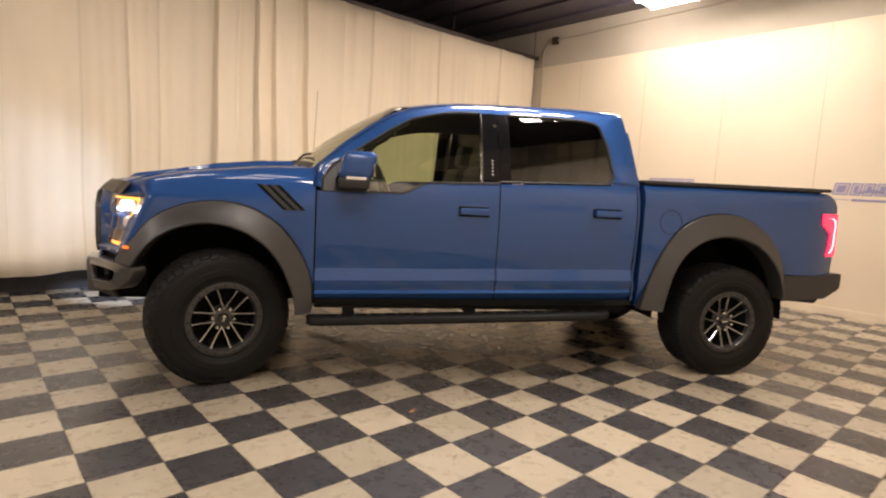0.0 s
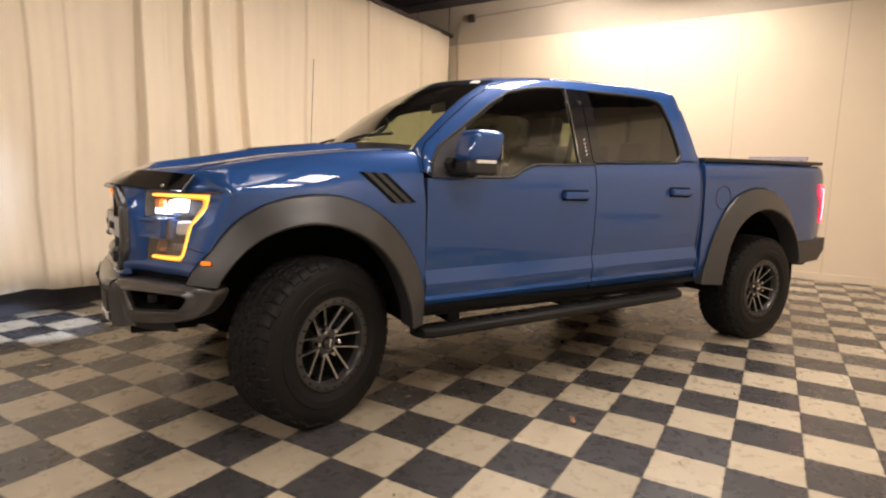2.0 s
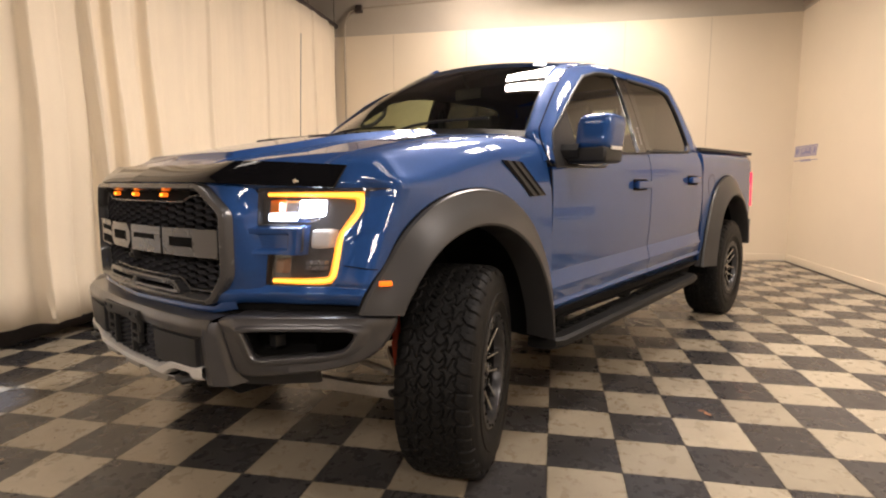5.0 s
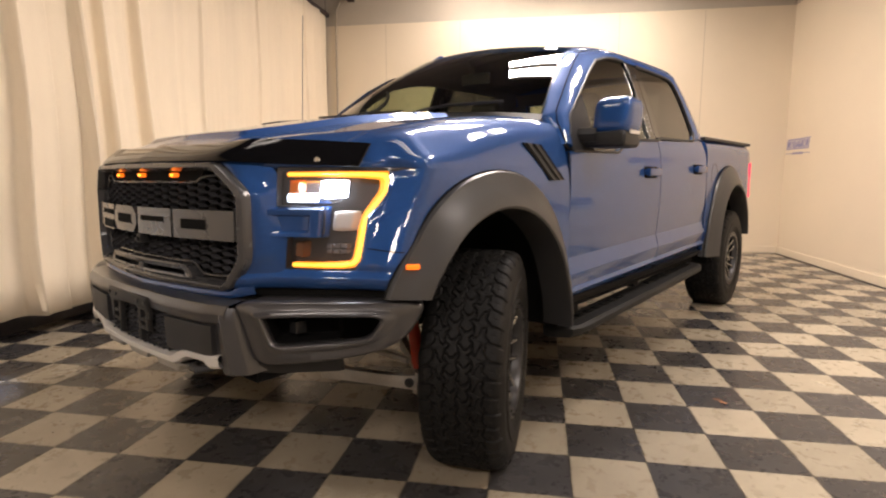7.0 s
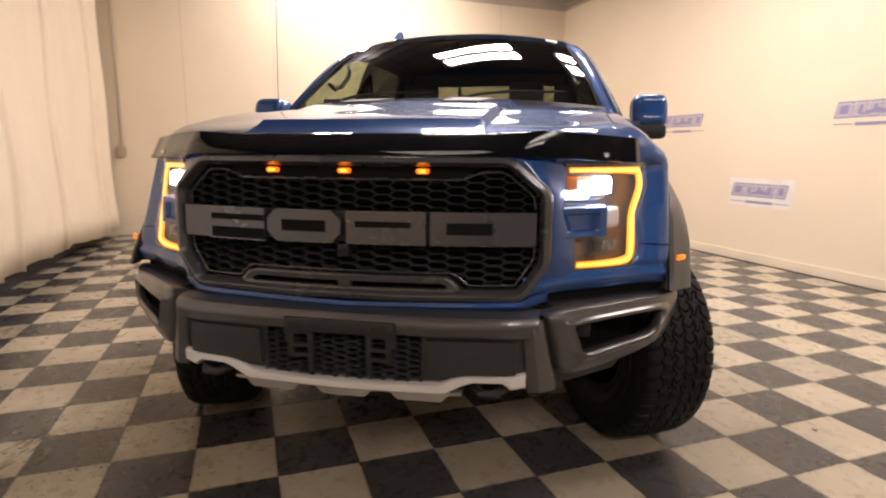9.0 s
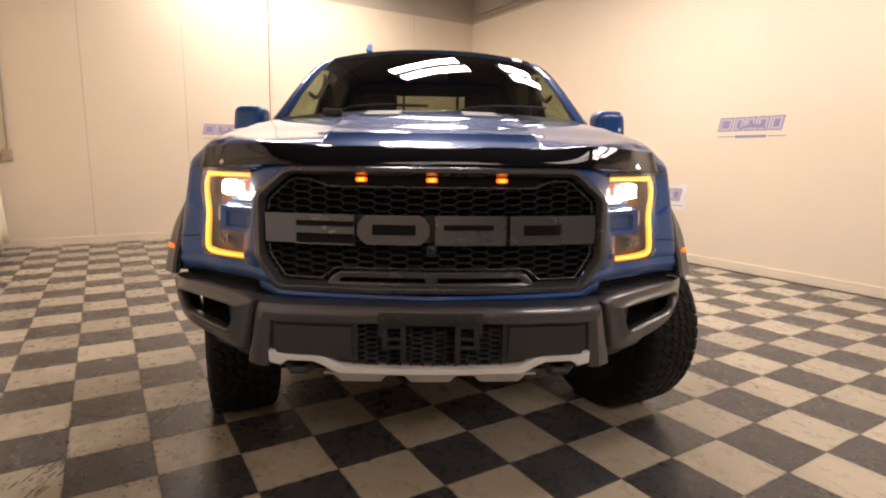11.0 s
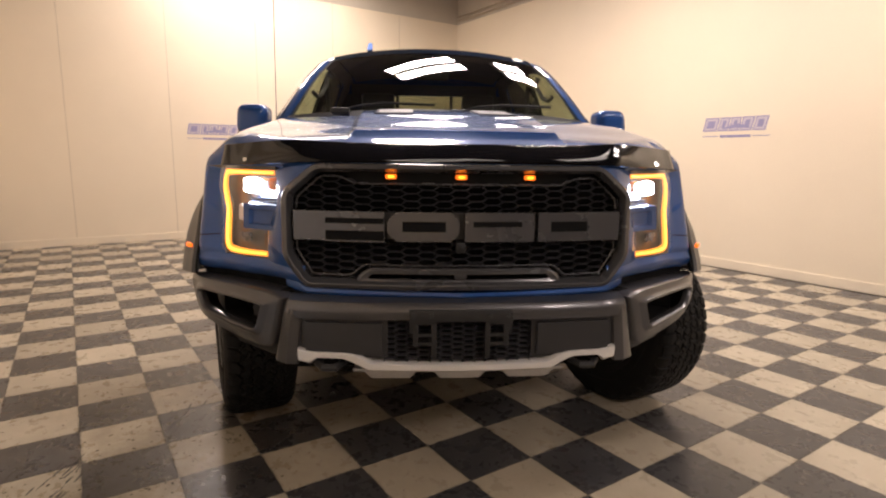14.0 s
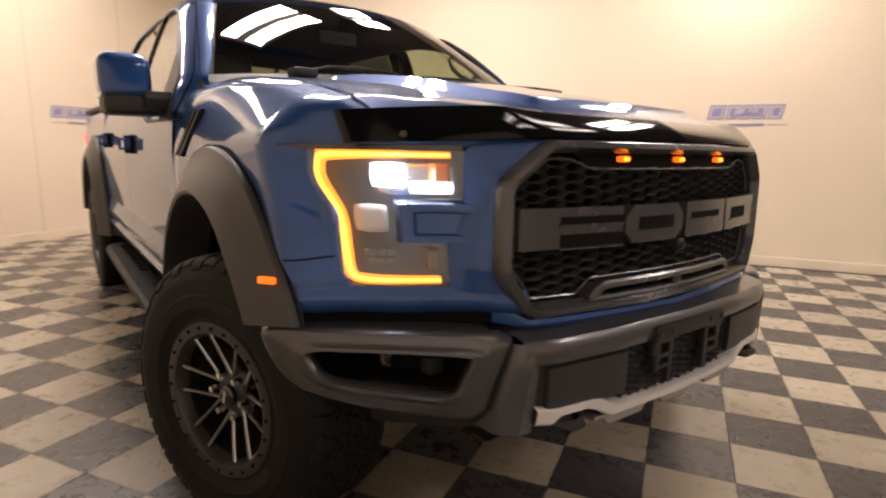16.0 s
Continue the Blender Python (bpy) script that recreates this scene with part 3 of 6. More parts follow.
# ---- the truck: x ahead from the front axle, y to its left, z up ----
truck = tagged(new("pickup_truck"), "blue crew-cab off-road pickup truck with black trim and lights on", "truck")
truck.matrix_world = pose(1.9425, 5.140, 0, 0, 0, 150)
WHEELBASE, HUB = 3.70, 0.415


def spline(xs, ys):
    """A smooth monotone curve through the points (xs, ys)."""
    xs, ys = np.array(xs, float), np.array(ys, float)
    h, d = np.diff(xs), np.diff(ys) / np.diff(xs)
    m = np.zeros(len(xs))
    m[0], m[-1] = d[0], d[-1]
    for i in range(1, len(xs) - 1):
        if d[i - 1] * d[i] > 0:
            w1, w2 = 2 * h[i] + h[i - 1], h[i] + 2 * h[i - 1]
            m[i] = (w1 + w2) / (w1 / d[i - 1] + w2 / d[i])

    def at(x):
        x = min(max(float(x), xs[0]), xs[-1])
        i = min(int(np.searchsorted(xs, x, "right")) - 1, len(xs) - 2)
        t = (x - xs[i]) / h[i]
        return float((1 + 2 * t) * (1 - t) ** 2 * ys[i] + t * (1 - t) ** 2 * h[i] * m[i] + t * t * (3 - 2 * t) * ys[i + 1] + t * t * (t - 1) * h[i] * m[i + 1])
    return at


nose_x = spline([0.0, 0.30, 0.50, 0.57, 0.63, 0.678, 0.776, 0.86, 0.90, 0.94, 0.966, 0.984, 0.994, 0.999, 1.0], [0.885, 0.865, 0.835, 0.80, 0.752, 0.714, 0.655, 0.592, 0.569, 0.551, 0.5375, 0.523, 0.506, 0.486, 0.472])
nose_lean = spline([0.5, 0.64, 0.776, 0.877, 0.90, 0.985], [0.08, 0.12, 0.14, 0.30, 0.38, 0.42])


def nose(y, z, out=0.0):
    """The rounded front corner: a point at lateral y and height z, pushed out by `out`."""
    n = Vector((1.0, -(nose_x(min(0.99, y) + 0.01) - nose_x(min(0.99, y) - 0.01)) / 0.02, 0.0)).normalized()
    return Vector((nose_x(y) - nose_lean(y) * max(0.0, z - 0.85), y, z)) + n * out


SIDE = np.array([(0.46, 0.90), (0.50, 0.945), (0.545, 0.974), (0.555, 0.988), (0.578, 1.004), (0.582, 1.004), (0.596, 0.992), (0.60, 0.991), (0.665, 1.005), (0.669, 1.005), (0.742, 0.985), (0.746, 0.984), (0.83, 0.991), (0.95, 0.999), (1.12, 1.0), (1.24, 0.993), (1.32, 0.98), (1.37, 0.962), (1.40, 0.946), (1.45, 0.93), (1.60, 0.878), (1.75, 0.820), (1.85, 0.772), (1.90, 0.73)])
side_round = spline(SIDE[:, 0], SIDE[:, 1])


def side(z):
    """Half width of the body at height z: crisp ledges below, round above."""
    return float(np.interp(z, SIDE[:, 0], SIDE[:, 1])) if z < 0.80 else side_round(z)


def mirror(s):
    return lambda p: Vector((p[0], s * p[1], p[2]))


def flip(rows, s):
    return [[Vector((p[0], s * p[1], p[2])) for p in row] for row in rows]


def patch(a, b, m=6, place=None, bulge=None):
    """Rows of points from line a to line b (same count)."""
    a, b = np.array(a, float), np.array(b, float)
    rows = []
    for i in range(m + 1):
        u = i / m
        line = a + (b - a) * u
        row = [Vector(p) if place is None else place(*p) for p in line]
        if bulge is not None:
            row = [p + Vector(bulge) * math.sin(math.pi * u) for p in row]
        rows.append(row)
    return rows


def columns(xs, low, high, yof, n=10):
    return [[Vector((x, yof(x, z), z)) for z in np.linspace(low(x), high(x), n + 1)] for x in xs]


def inward(s, d):
    return (0, -s * d, 0)


def body(name, rows, s, material, parent, back=0.02, label="", smooth=0.7):
    bm = bmesh.new()
    sheet(bm, flip(rows, s), back=inward(s, back) if back else None)
    return part(name, bm, material, parent, label, smooth)


# arches: outer and inner edges of the wheel flares in x, z
ARCH_F_OUT = curve([(0.575, 0.755), (0.55, 0.81), (0.47, 0.90), (0.375, 1.03), (0.21, 1.125), (0.0, 1.165), (-0.21, 1.14), (-0.40, 1.03), (-0.53, 0.86), (-0.605, 0.68), (-0.612, 0.55), (-0.60, 0.455)], 34)
ARCH_F_IN = curve([(0.45, 0.745), (0.425, 0.79), (0.34, 0.90), (0.21, 0.985), (0.02, 1.025), (-0.16, 0.99), (-0.31, 0.90), (-0.41, 0.78), (-0.47, 0.64), (-0.50, 0.54), (-0.505, 0.455)], 34)
ARCH_R_OUT = curve([(-2.975, 0.50), (-3.00, 0.62), (-3.06, 0.80), (-3.15, 1.00), (-3.31, 1.17), (-3.56, 1.245), (-3.81, 1.215), (-4.02, 1.09), (-4.15, 0.92), (-4.205, 0.75), (-4.21, 0.66)], 34)
ARCH_R_IN = curve([(-3.125, 0.50), (-3.145, 0.60), (-3.185, 0.78), (-3.27, 0.93), (-3.42, 1.035), (-3.62, 1.075), (-3.85, 1.02), (-4.00, 0.91), (-4.09, 0.78), (-4.13, 0.66), (-4.135, 0.60)], 34)


def over_arch(x, out):
    """Height of an arch's outer line at x (upper branch)."""
    pts = out[np.argsort(out[:, 0])]
    return float(np.interp(x, pts[:, 0], pts[:, 1]))


HOOD_X = [-0.75, -0.6, -0.31, 0.0, 0.15, 0.46, 0.62, 0.72, 0.80, 0.86]
HOOD_Z = [1.415, 1.412, 1.398, 1.365, 1.345, 1.287, 1.259, 1.236, 1.208, 1.17]


hood_edge = spline(HOOD_X, HOOD_Z)
defl_x = spline([0, 0.30, 0.46, 0.54, 0.60, 0.70, 0.761, 0.83, 0.875], [0.880, 0.866, 0.842, 0.812, 0.770, 0.700, 0.656, 0.600, 0.570])
defl_low = spline([0, 0.5, 0.6, 0.7, 0.875], [1.186, 1.183, 1.178, 1.173, 1.166])
defl_top = spline([0, 0.36, 0.48, 0.571, 0.72, 0.875], [1.248, 1.249, 1.253, 1.256, 1.250, 1.240])
defl_deep = spline([0, 0.36, 0.46, 0.571, 0.72, 0.875], [0.092, 0.105, 0.096, 0.066, 0.058, 0.055])


def hood_z(x, y):
    a = abs(y)
    z = hood_edge(x) + 0.026 * (1 - (a / 0.80) ** 2)
    half = 0.36 + 0.05 * (0.8 - x) / 1.4
    rise = 0.024 * min(1.0, max(0.0, (0.82 - x) / 0.14))
    z += rise * min(1.0, max(0.0, (half + 0.030 - a) / 0.030))
    # rolls down under the deflector
    xr = defl_x(a) - defl_deep(a)
    drop = 0.4 * (x - xr) if x < xr else 1.7 * (x - xr)
    return z if x < xr - 0.10 else min(z, max(defl_low(a) - 0.004, defl_top(a) - 0.005 - drop))


def hood_front(y):
    return float(np.interp(abs(y), [0, 0.45, 0.58, 0.66, 0.74, 0.80], [0.835, 0.80, 0.755, 0.70, 0.645, 0.60]))


# hood: the grid follows the creases of the dome
DOME = 0.030


def dome_half(x):
    return 0.36 + 0.05 * (0.8 - x) / 1.4


rows = []
for q in list(np.linspace(-3, -2, 13)) + list(np.linspace(-2, -1, 5))[1:] + list(np.linspace(-1, 1, 25))[1:] + list(np.linspace(1, 2, 5))[1:] + list(np.linspace(2, 3, 13))[1:]:
    row = []
    for u in np.linspace(0, 1, 41):
        x, y = 0.2, 0.0
        for _ in range(3):
            h, g = dome_half(x), abs(q)
            y = g * h if g <= 1 else h + (g - 1) * DOME if g <= 2 else h + DOME + (g - 2) * (0.795 - h - DOME)
            xf = hood_front(y)
            x = xf + (-0.39 - 0.13 * (y / 0.8) ** 2 - xf) * u
        row.append(Vector((x, math.copysign(y, q), hood_z(x, y))))
    rows.append(row)
bm = bmesh.new()
sheet(bm, rows, back=(0, 0, -0.02))
hood = part("hood", bm, M_BLUE, truck, "blue bonnet with raised power dome", smooth=0.35)
for s in (1, -1):
    bm = bmesh.new()
    base = [(0.16, 0.15), (0.16, 0.30), (-0.22, 0.32), (-0.22, 0.15)]
    prism(bm, base, lambda u, v, d: (u, s * v, hood_z(u, v) + 0.001 + d), 0.006)
    vent = part("hood_vent", bm, M_BLACK_P, hood, "black louvred bonnet vent")
    for k in range(5):
        bm = bmesh.new()
        x = 0.14 - 0.07 * k
        sheet(bm, [[(x, s * v, hood_z(x, v) + 0.005) for v in np.linspace(0.165, 0.325, 5)], [(x - 0.045, s * v, hood_z(x, v) + 0.010) for v in np.linspace(0.165, 0.325, 5)]], back=(0, 0, -0.006))
        part("louvre", bm, M_BLACK_P, vent)

# smoked wind deflector along the bonnet's front edge
ys = np.linspace(-0.871, 0.871, 121)


def defl(y, u):
    a = abs(y)
    z0, z1 = defl_low(a), defl_top(a)
    e = smooth(0.55, 0.75, a)
    return Vector((defl_x(a) - defl_deep(a) * u ** (1.12 - 0.12 * e), y, z0 + (z1 - z0) * u ** (0.8 + 0.2 * e)))


bm = bmesh.new()
sheet(bm, [[defl(y, u) for y in ys] for u in np.linspace(0, 1, 13)], back=(-0.005, 0, -0.003))
deflector = part("wind_deflector", bm, M_SMOKE, truck, "glossy smoked acrylic bonnet deflector", smooth=1.2)
for y in (0.761, -0.761):
    p = defl(y, 0.2)
    bm = bmesh.new()
    cyl(bm, p - Vector((0.006, 0, 0.002)), p + Vector((0.003, 0.002 if y > 0 else -0.002, 0.001)), 0.010, 0.008, n=14)
    part("fastener", bm, M_NUT, deflector)

# cowl under the windscreen
bm = bmesh.new()
sheet(bm, [[(-0.30, y, 1.385) for y in np.linspace(-0.86, 0.86, 9)], [(-0.75, y, 1.375) for y in np.linspace(-0.86, 0.86, 9)]], back=(0, 0, -0.03))
part("cowl", bm, M_BLACK_P, truck)

# grille face
def gx(y, z, out=0.0):
    return 0.884 - 0.070 * (abs(y) / 0.55) ** 2 - 0.01 * (z - 0.95) + out


def g3(y, z, out=0.0):
    return Vector((gx(y, z, out), y, z))


# headlamp outline on the nose, in y and z
L_OUT = [(0.910, 1.152), (0.917, 1.085), (0.886, 1.003), (0.884, 0.866), (0.868, 0.836)]
L_IN = [(0.638, 1.150), (0.643, 1.036), (0.774, 1.032), (0.776, 0.942), (0.676, 0.938), (0.676, 0.836)]

for s in (1, -1):
    # fender with its rolled shoulder
    xs = list(np.linspace(0.472, -0.612, 44))

    def y_base(x):
        return float(np.interp(x, [-0.62, 0.0, 0.3, 0.472], [1.0, 1.0, 1.0, 1.0]))

    rows = []
    for x in xs:
        lo = over_arch(x, ARCH_F_OUT[:30]) - 0.05 if x > -0.55 else 0.48
        yb, ze = y_base(x), hood_edge(x - 0.13 * min(1.0, max(0.0, (x - 0.1) / 0.372)))
        e = 1 - smooth(0.2, 0.45, x)
        prof = [(yb, lo), (yb + 0.004 * e, lo + 0.3 * (1.12 - lo)), (yb + 0.004 * e, lo + 0.7 * (1.12 - lo)), (yb, 1.125), (yb - 0.012, 1.19), (yb - 0.05, ze - 0.085), (0.89, ze - 0.022), (0.803, ze - 0.004)]
        full = curve(prof, 90)
        low_part, high_part = full[full[:, 1] < 1.16], full[full[:, 1] >= 1.16]
        line = np.r_[resample(low_part, 8) if len(low_part) > 1 else np.repeat(full[:1], 8, 0), resample(high_part, 20)]
        rows.append([Vector((x - 0.42 * min(0.31, max(0.0, z - 0.85)) * min(1.0, max(0.0, (x - 0.1) / 0.372)), y, z)) for y, z in line])
    # the same skin runs on round the corner, between lamp top and bonnet
    seam = rows[0][8:]
    ya = 0.60 + 0.40 * (1 - (1 - np.linspace(0, 1, 30)) ** 1.6)[::-1]
    edge = curve([(0.342, 0.803), (0.44, 0.800), (0.52, 0.782), (0.61, 0.735), (0.70, 0.66)], 30)
    cap = [seam]
    for k in range(1, 30):
        a = nose(ya[k], 1.160, -0.002 * min(1.0, k / 6))
        x, y = edge[k]
        b = Vector((x, y, hood_z(x, y) - 0.004 - 0.004 * min(1.0, k / 8)))
        n = nose(ya[k], 1.16, 1.0) - nose(ya[k], 1.16, 0.0)
        size = (b - a).length / (seam[-1] - seam[0]).length
        line = []
        for i, p in enumerate(seam):
            # every section keeps the swell of the fender's shoulder
            u = i / (len(seam) - 1)
            bulge = p - seam[0].lerp(seam[-1], u)
            line.append(a.lerp(b, u) + (n * bulge.y + Vector((0, 0, bulge.z))) * size)
        cap.append(line)
    bm = bmesh.new()
    sheet(bm, flip(rows, s))
    sheet(bm, flip(cap, s))
    bmesh.ops.remove_doubles(bm, verts=bm.verts, dist=0.0003)
    fender = part("fender", bm, M_BLUE, truck, smooth=1.2)

    # front corner skin round the lamp
    def skin(name, A, B, m=6, n=14, mat_=M_BLUE, out=0.0, parent=fender, back=0.012, label=""):
        return body(name, patch(resample(A, n), resample(B, n), m, lambda y, z: nose(y, z, out)), s, mat_, parent, back, label, 0.9)

    rows = [[nose(y, z - 0.006 * (y < 0.60), o) for y in 0.535 + 0.465 * (1 - (1 - np.linspace(0, 1, 34)) ** 1.8)] for z, o in ((0.768, -0.03), (0.772, -0.004), (0.779, 0.004), (0.793, 0.011), (0.806, 0.014), (0.815, 0.012), (0.826, 0.002), (0.835, 0.0))]
    body("lamp_sill", rows, s, M_BLUE, fender, 0.008, smooth=0.6)
    # panel between grille and lamp
    A = resample([(0.47, 1.182), (0.497, 1.178), (0.6065, 1.083), (0.6085, 0.862), (0.533, 0.762)], 30)
    B = resample([(0.60, 1.182), (0.638, 1.150), (0.642, 1.036), (0.676, 0.938), (0.676, 0.80)], 30)
    rows = []
    for k in range(30):
        p = Vector((gx(A[k][0], A[k][1], -0.010), A[k][0], A[k][1]))
        q = nose(B[k][0], B[k][1])
        rows.append([p.lerp(q, u) + Vector((0.010, 0, 0)) * math.sin(math.pi * u) for u in np.linspace(0, 1, 9)])
    body("inner_cheek", rows, s, M_BLUE, fender, 0.010, smooth=0.9)
    # outer cheek with its pocket above a rising ledge, and the seam below
    A = resample([(0.870, 0.834), (0.886, 0.866), (0.880, 1.003), (0.907, 1.085), (0.900, 1.160)], 48)
    B = resample([(1.0, 0.834), (1.0, 0.866), (1.0, 1.003), (1.0, 1.085), (1.0, 1.160)], 48)
    rows = []
    for k in range(48):
        row = []
        for u in 1 - (1 - np.linspace(0, 1, 29)) ** 2.2:
            y, z = A[k] + (B[k] - A[k]) * u
            ledge = 1.000 + 0.45 * (y - 0.93) + 0.9 * max(0.0, y - 0.975)
            dip = 0.005 * smooth(ledge, ledge + 0.012, z) * (1 - smooth(1.13, 1.158, z)) * (1 - smooth(0.950, 0.992, y)) * smooth(0.875, 0.91, y)
            row.append(nose(y, z, -dip))
        rows.append(row)
    body("outer_cheek", rows, s, M_BLUE, fender, 0.010, smooth=0.8)
    bm = bmesh.new()
    sheet(bm, flip([[nose(y, 0.903 - 0.10 * (y - 0.90) + d, 0.0012) for y in np.linspace(0.892, 0.992, 12)] for d in (-0.0018, 0.0018)], s), back=(-0.004, 0, 0))
    part("panel_seam", bm, M_VOID, fender)
    # blue block that juts into the lamp, with a sunk face
    rows = []
    for z in (0.934, 0.936, 0.940, 0.948, 0.956, 0.960, 0.985, 1.006, 1.010, 1.018, 1.028, 1.034, 1.036):
        row = []
        for y in (0.600, 0.625, 0.632, 0.66, 0.70, 0.735, 0.742, 0.752, 0.765, 0.772, 0.775):
            edge = min(1.0, (z - 0.934) / 0.006 if z < 0.985 else (1.036 - z) / 0.006) * min(1.0, (0.775 - y) / 0.006)
            sunk = smooth(0.954, 0.961, z) * (1 - smooth(1.005, 1.012, z)) * (1 - smooth(0.733, 0.743, y)) * smooth(0.625, 0.633, y)
            row.append(nose(y, z, -0.03 + 0.046 * edge ** 0.5 - 0.013 * sunk))
        rows.append(row)
    bm = bmesh.new()
    sheet(bm, flip(rows, s), back=(-0.03, -s * 0.01, 0))
    block = part("lamp_block", bm, M_BLUE, fender, "blue block jutting into the headlamp", smooth=0.5)

    # headlamp
    bm = bmesh.new()
    A, B = resample(L_IN, 28), resample(L_OUT, 28)
    sheet(bm, flip(patch(A, B, 8, lambda y, z: nose(y, z, -0.055)), s), back=(-0.02, 0, 0))
    lamp = part("headlamp", bm, M_BEZEL, truck, "headlamp with amber light guide and white LED", smooth=0.5)
    rim_line = L_IN + L_OUT[::-1]
    rim_line = rim_line + rim_line[:1]
    bm = bmesh.new()
    pts = resample(rim_line, 70)
    sheet(bm, flip([[nose(y, z, o) for y, z in pts] for o in (-0.06, -0.004)], s), back=(0, 0, 0.002))
    part("lamp_wall", bm, M_PANEL, lamp)

    def strip(name, line, w, out, material, parent=lamp, n=30, deep=0.012):
        """A raised band along a line on the nose; w: its width from line to line."""
        c = curve(line, n, 2)
        d = np.gradient(c, axis=0)
        nrm = np.stack([-d[:, 1], d[:, 0]], 1)
        nrm /= np.linalg.norm(nrm, axis=1)[:, None]
        ww = np.interp(np.linspace(0, 1, n), np.linspace(0, 1, len(w)), w)[:, None]
        bm = bmesh.new()
        rows = [[nose(y, z, out) for y, z in c + nrm * ww * q] for q in (-0.5, -0.25, 0, 0.25, 0.5)]
        rows[2] = [nose(y, z, out + 0.004) for y, z in c]
        sheet(bm, flip(rows, s), back=(-deep, 0, 0))
        return part(name, bm, material, parent, smooth=1.2)

    guide = [(0.662, 1.140), (0.76, 1.141), (0.87, 1.141), (0.897, 1.137), (0.904, 1.088), (0.890, 1.045), (0.871, 1.0), (0.870, 0.91), (0.868, 0.865), (0.852, 0.849), (0.76, 0.848), (0.692, 0.848)]
    wide = [0.015, 0.016, 0.020, 0.032, 0.034, 0.029, 0.026, 0.023, 0.018, 0.016]
    strip("light_guide", guide, wide, -0.014, M_DRL, n=60)
    strip("light_core", guide, [w * 0.45 for w in wide], -0.0105, M_DRL_CORE, n=60, deep=0.006)

    def pod(name, y0, y1, z0, z1, o, material, round_=0.006, deep=0.02):
        """A rounded pad inside the lamp: y0..y1 by z0..z1, `o` from the lens."""
        rows = []
        for z in np.linspace(z0, z1, 9):
            row = []
            for y in np.linspace(y0, y1, 9):
                e = min(y - y0, y1 - y, z - z0, z1 - z)
                yc, zc = (y0 + y1) / 2, (z0 + z1) / 2
                k = 1 - round_ / 0.02 * 0.22 * (abs(y - yc) / (y1 - y0) * 2 * abs(z - zc) / (z1 - z0) * 2) ** 2
                row.append(nose(yc + (y - yc) * k, zc + (z - zc) * k, o - deep * 0.5 * (e < 1e-6)))
            rows.append(row)
        bm = bmesh.new()
        sheet(bm, flip(rows, s), back=(-deep, 0, 0))
        return part(name, bm, material, lamp, smooth=1.0)

    pod("upper_bezel", 0.650, 0.812, 1.040, 1.128, -0.048, M_CHROME_BOWL)
    pod("led_projector", 0.750, 0.806, 1.064, 1.120, -0.020, M_LED, 0.006, 0.03)
    pod("led_bar", 0.660, 0.736, 1.048, 1.078, -0.026, M_LED_BAR, 0.006)
    pod("amber_reflector", 0.664, 0.694, 1.074, 1.122, -0.022, M_AMBER_LENS)
    pod("lower_bowl", 0.792, 0.846, 0.955, 1.022, -0.032, M_BOWL_GLOW, 0.01)
    pod("amber_reflector", 0.690, 0.718, 0.868, 0.922, -0.028, M_AMBER_DIM)
    for i in range(3):
        for k in range(2):
            pod("reflector_facet", 0.782 + 0.019 * i, 0.799 + 0.019 * i, 0.882 + 0.018 * k, 0.898 + 0.018 * k, -0.034 + 0.004 * ((i + k) % 2), M_LENS_GREY, 0.012, 0.012)
    bm = bmesh.new()
    sheet(bm, flip(patch(A, B, 10, lambda y, z: nose(y, z, 0.0)), s))
    g = part("lens", bm, M_LAMP_GLASS, lamp, "clear lamp lens", smooth=1.2)
    g.visible_shadow = False
    # dark strip along the lamp's top gap; its tail paints the fender recess's shade
    bm = bmesh.new()
    sheet(bm, flip([[nose(y, 1.163 - (0.013 - 0.010 * smooth(0.90, 0.968, y)) * v - 0.05 * max(0.0, y - 0.93), 0.0025) for y in np.linspace(0.640, 0.968, 30)] for v in np.linspace(0, 1, 3)], s), back=(-0.008, 0, 0))
    part("lamp_gap_shade", bm, M_GAP_SHADE, lamp)

    # flares
    for out, inn, nm, yb in ((ARCH_F_OUT, ARCH_F_IN, "front_flare", 1.0), (ARCH_R_OUT, ARCH_R_IN, "rear_flare", 0.985)):
        rows = []
        for q, y in ((-0.02, yb - 0.04), (0.0, yb - 0.002), (0.015, yb + 0.016), (0.05, yb + 0.024), (0.12, yb + 0.028), (0.45, yb + 0.056), (0.80, yb + 0.084), (0.92, yb + 0.090), (0.98, yb + 0.086), (1.0, yb + 0.074), (1.01, yb + 0.04), (1.0, yb - 0.06)):
            row = []
            for (xo, zo), (xi, zi) in zip(out, inn):
                x, z = xo + (xi - xo) * q, zo + (zi - zo) * q
                yy = y - 0.018 * max(0.0, (x - 0.36) / 0.2)
                if q < 0 and x > 0.3:
                    x, yy = x - 0.05, yb - 0.01
                row.append(Vector((x, yy, z)))
            rows.append(row)
        flare = body(nm, rows, s, M_TRIM, truck, 0, "broad charcoal plastic wheel-arch flare", 0.55)
        bm = bmesh.new()
        tube(bm, [(x, s * (yb + 0.004 - 0.018 * max(0.0, (x - 0.36) / 0.2)), z) for x, z in out], 0.0045, 6)
        part("edge_seal", bm, M_VOID, flare)
        if nm == "front_flare":
            bm = bmesh.new()
            box(bm, -0.022, 0.022, -0.006, 0.007, -0.0085, 0.0085, 0.005, m=Matrix.Translation((0.494, s * 1.034, 0.852)) @ Matrix.Rotation(s * radians(-38), 4, "Z"))
            part("side_marker", bm, M_MARK, flare, "lit amber side marker")
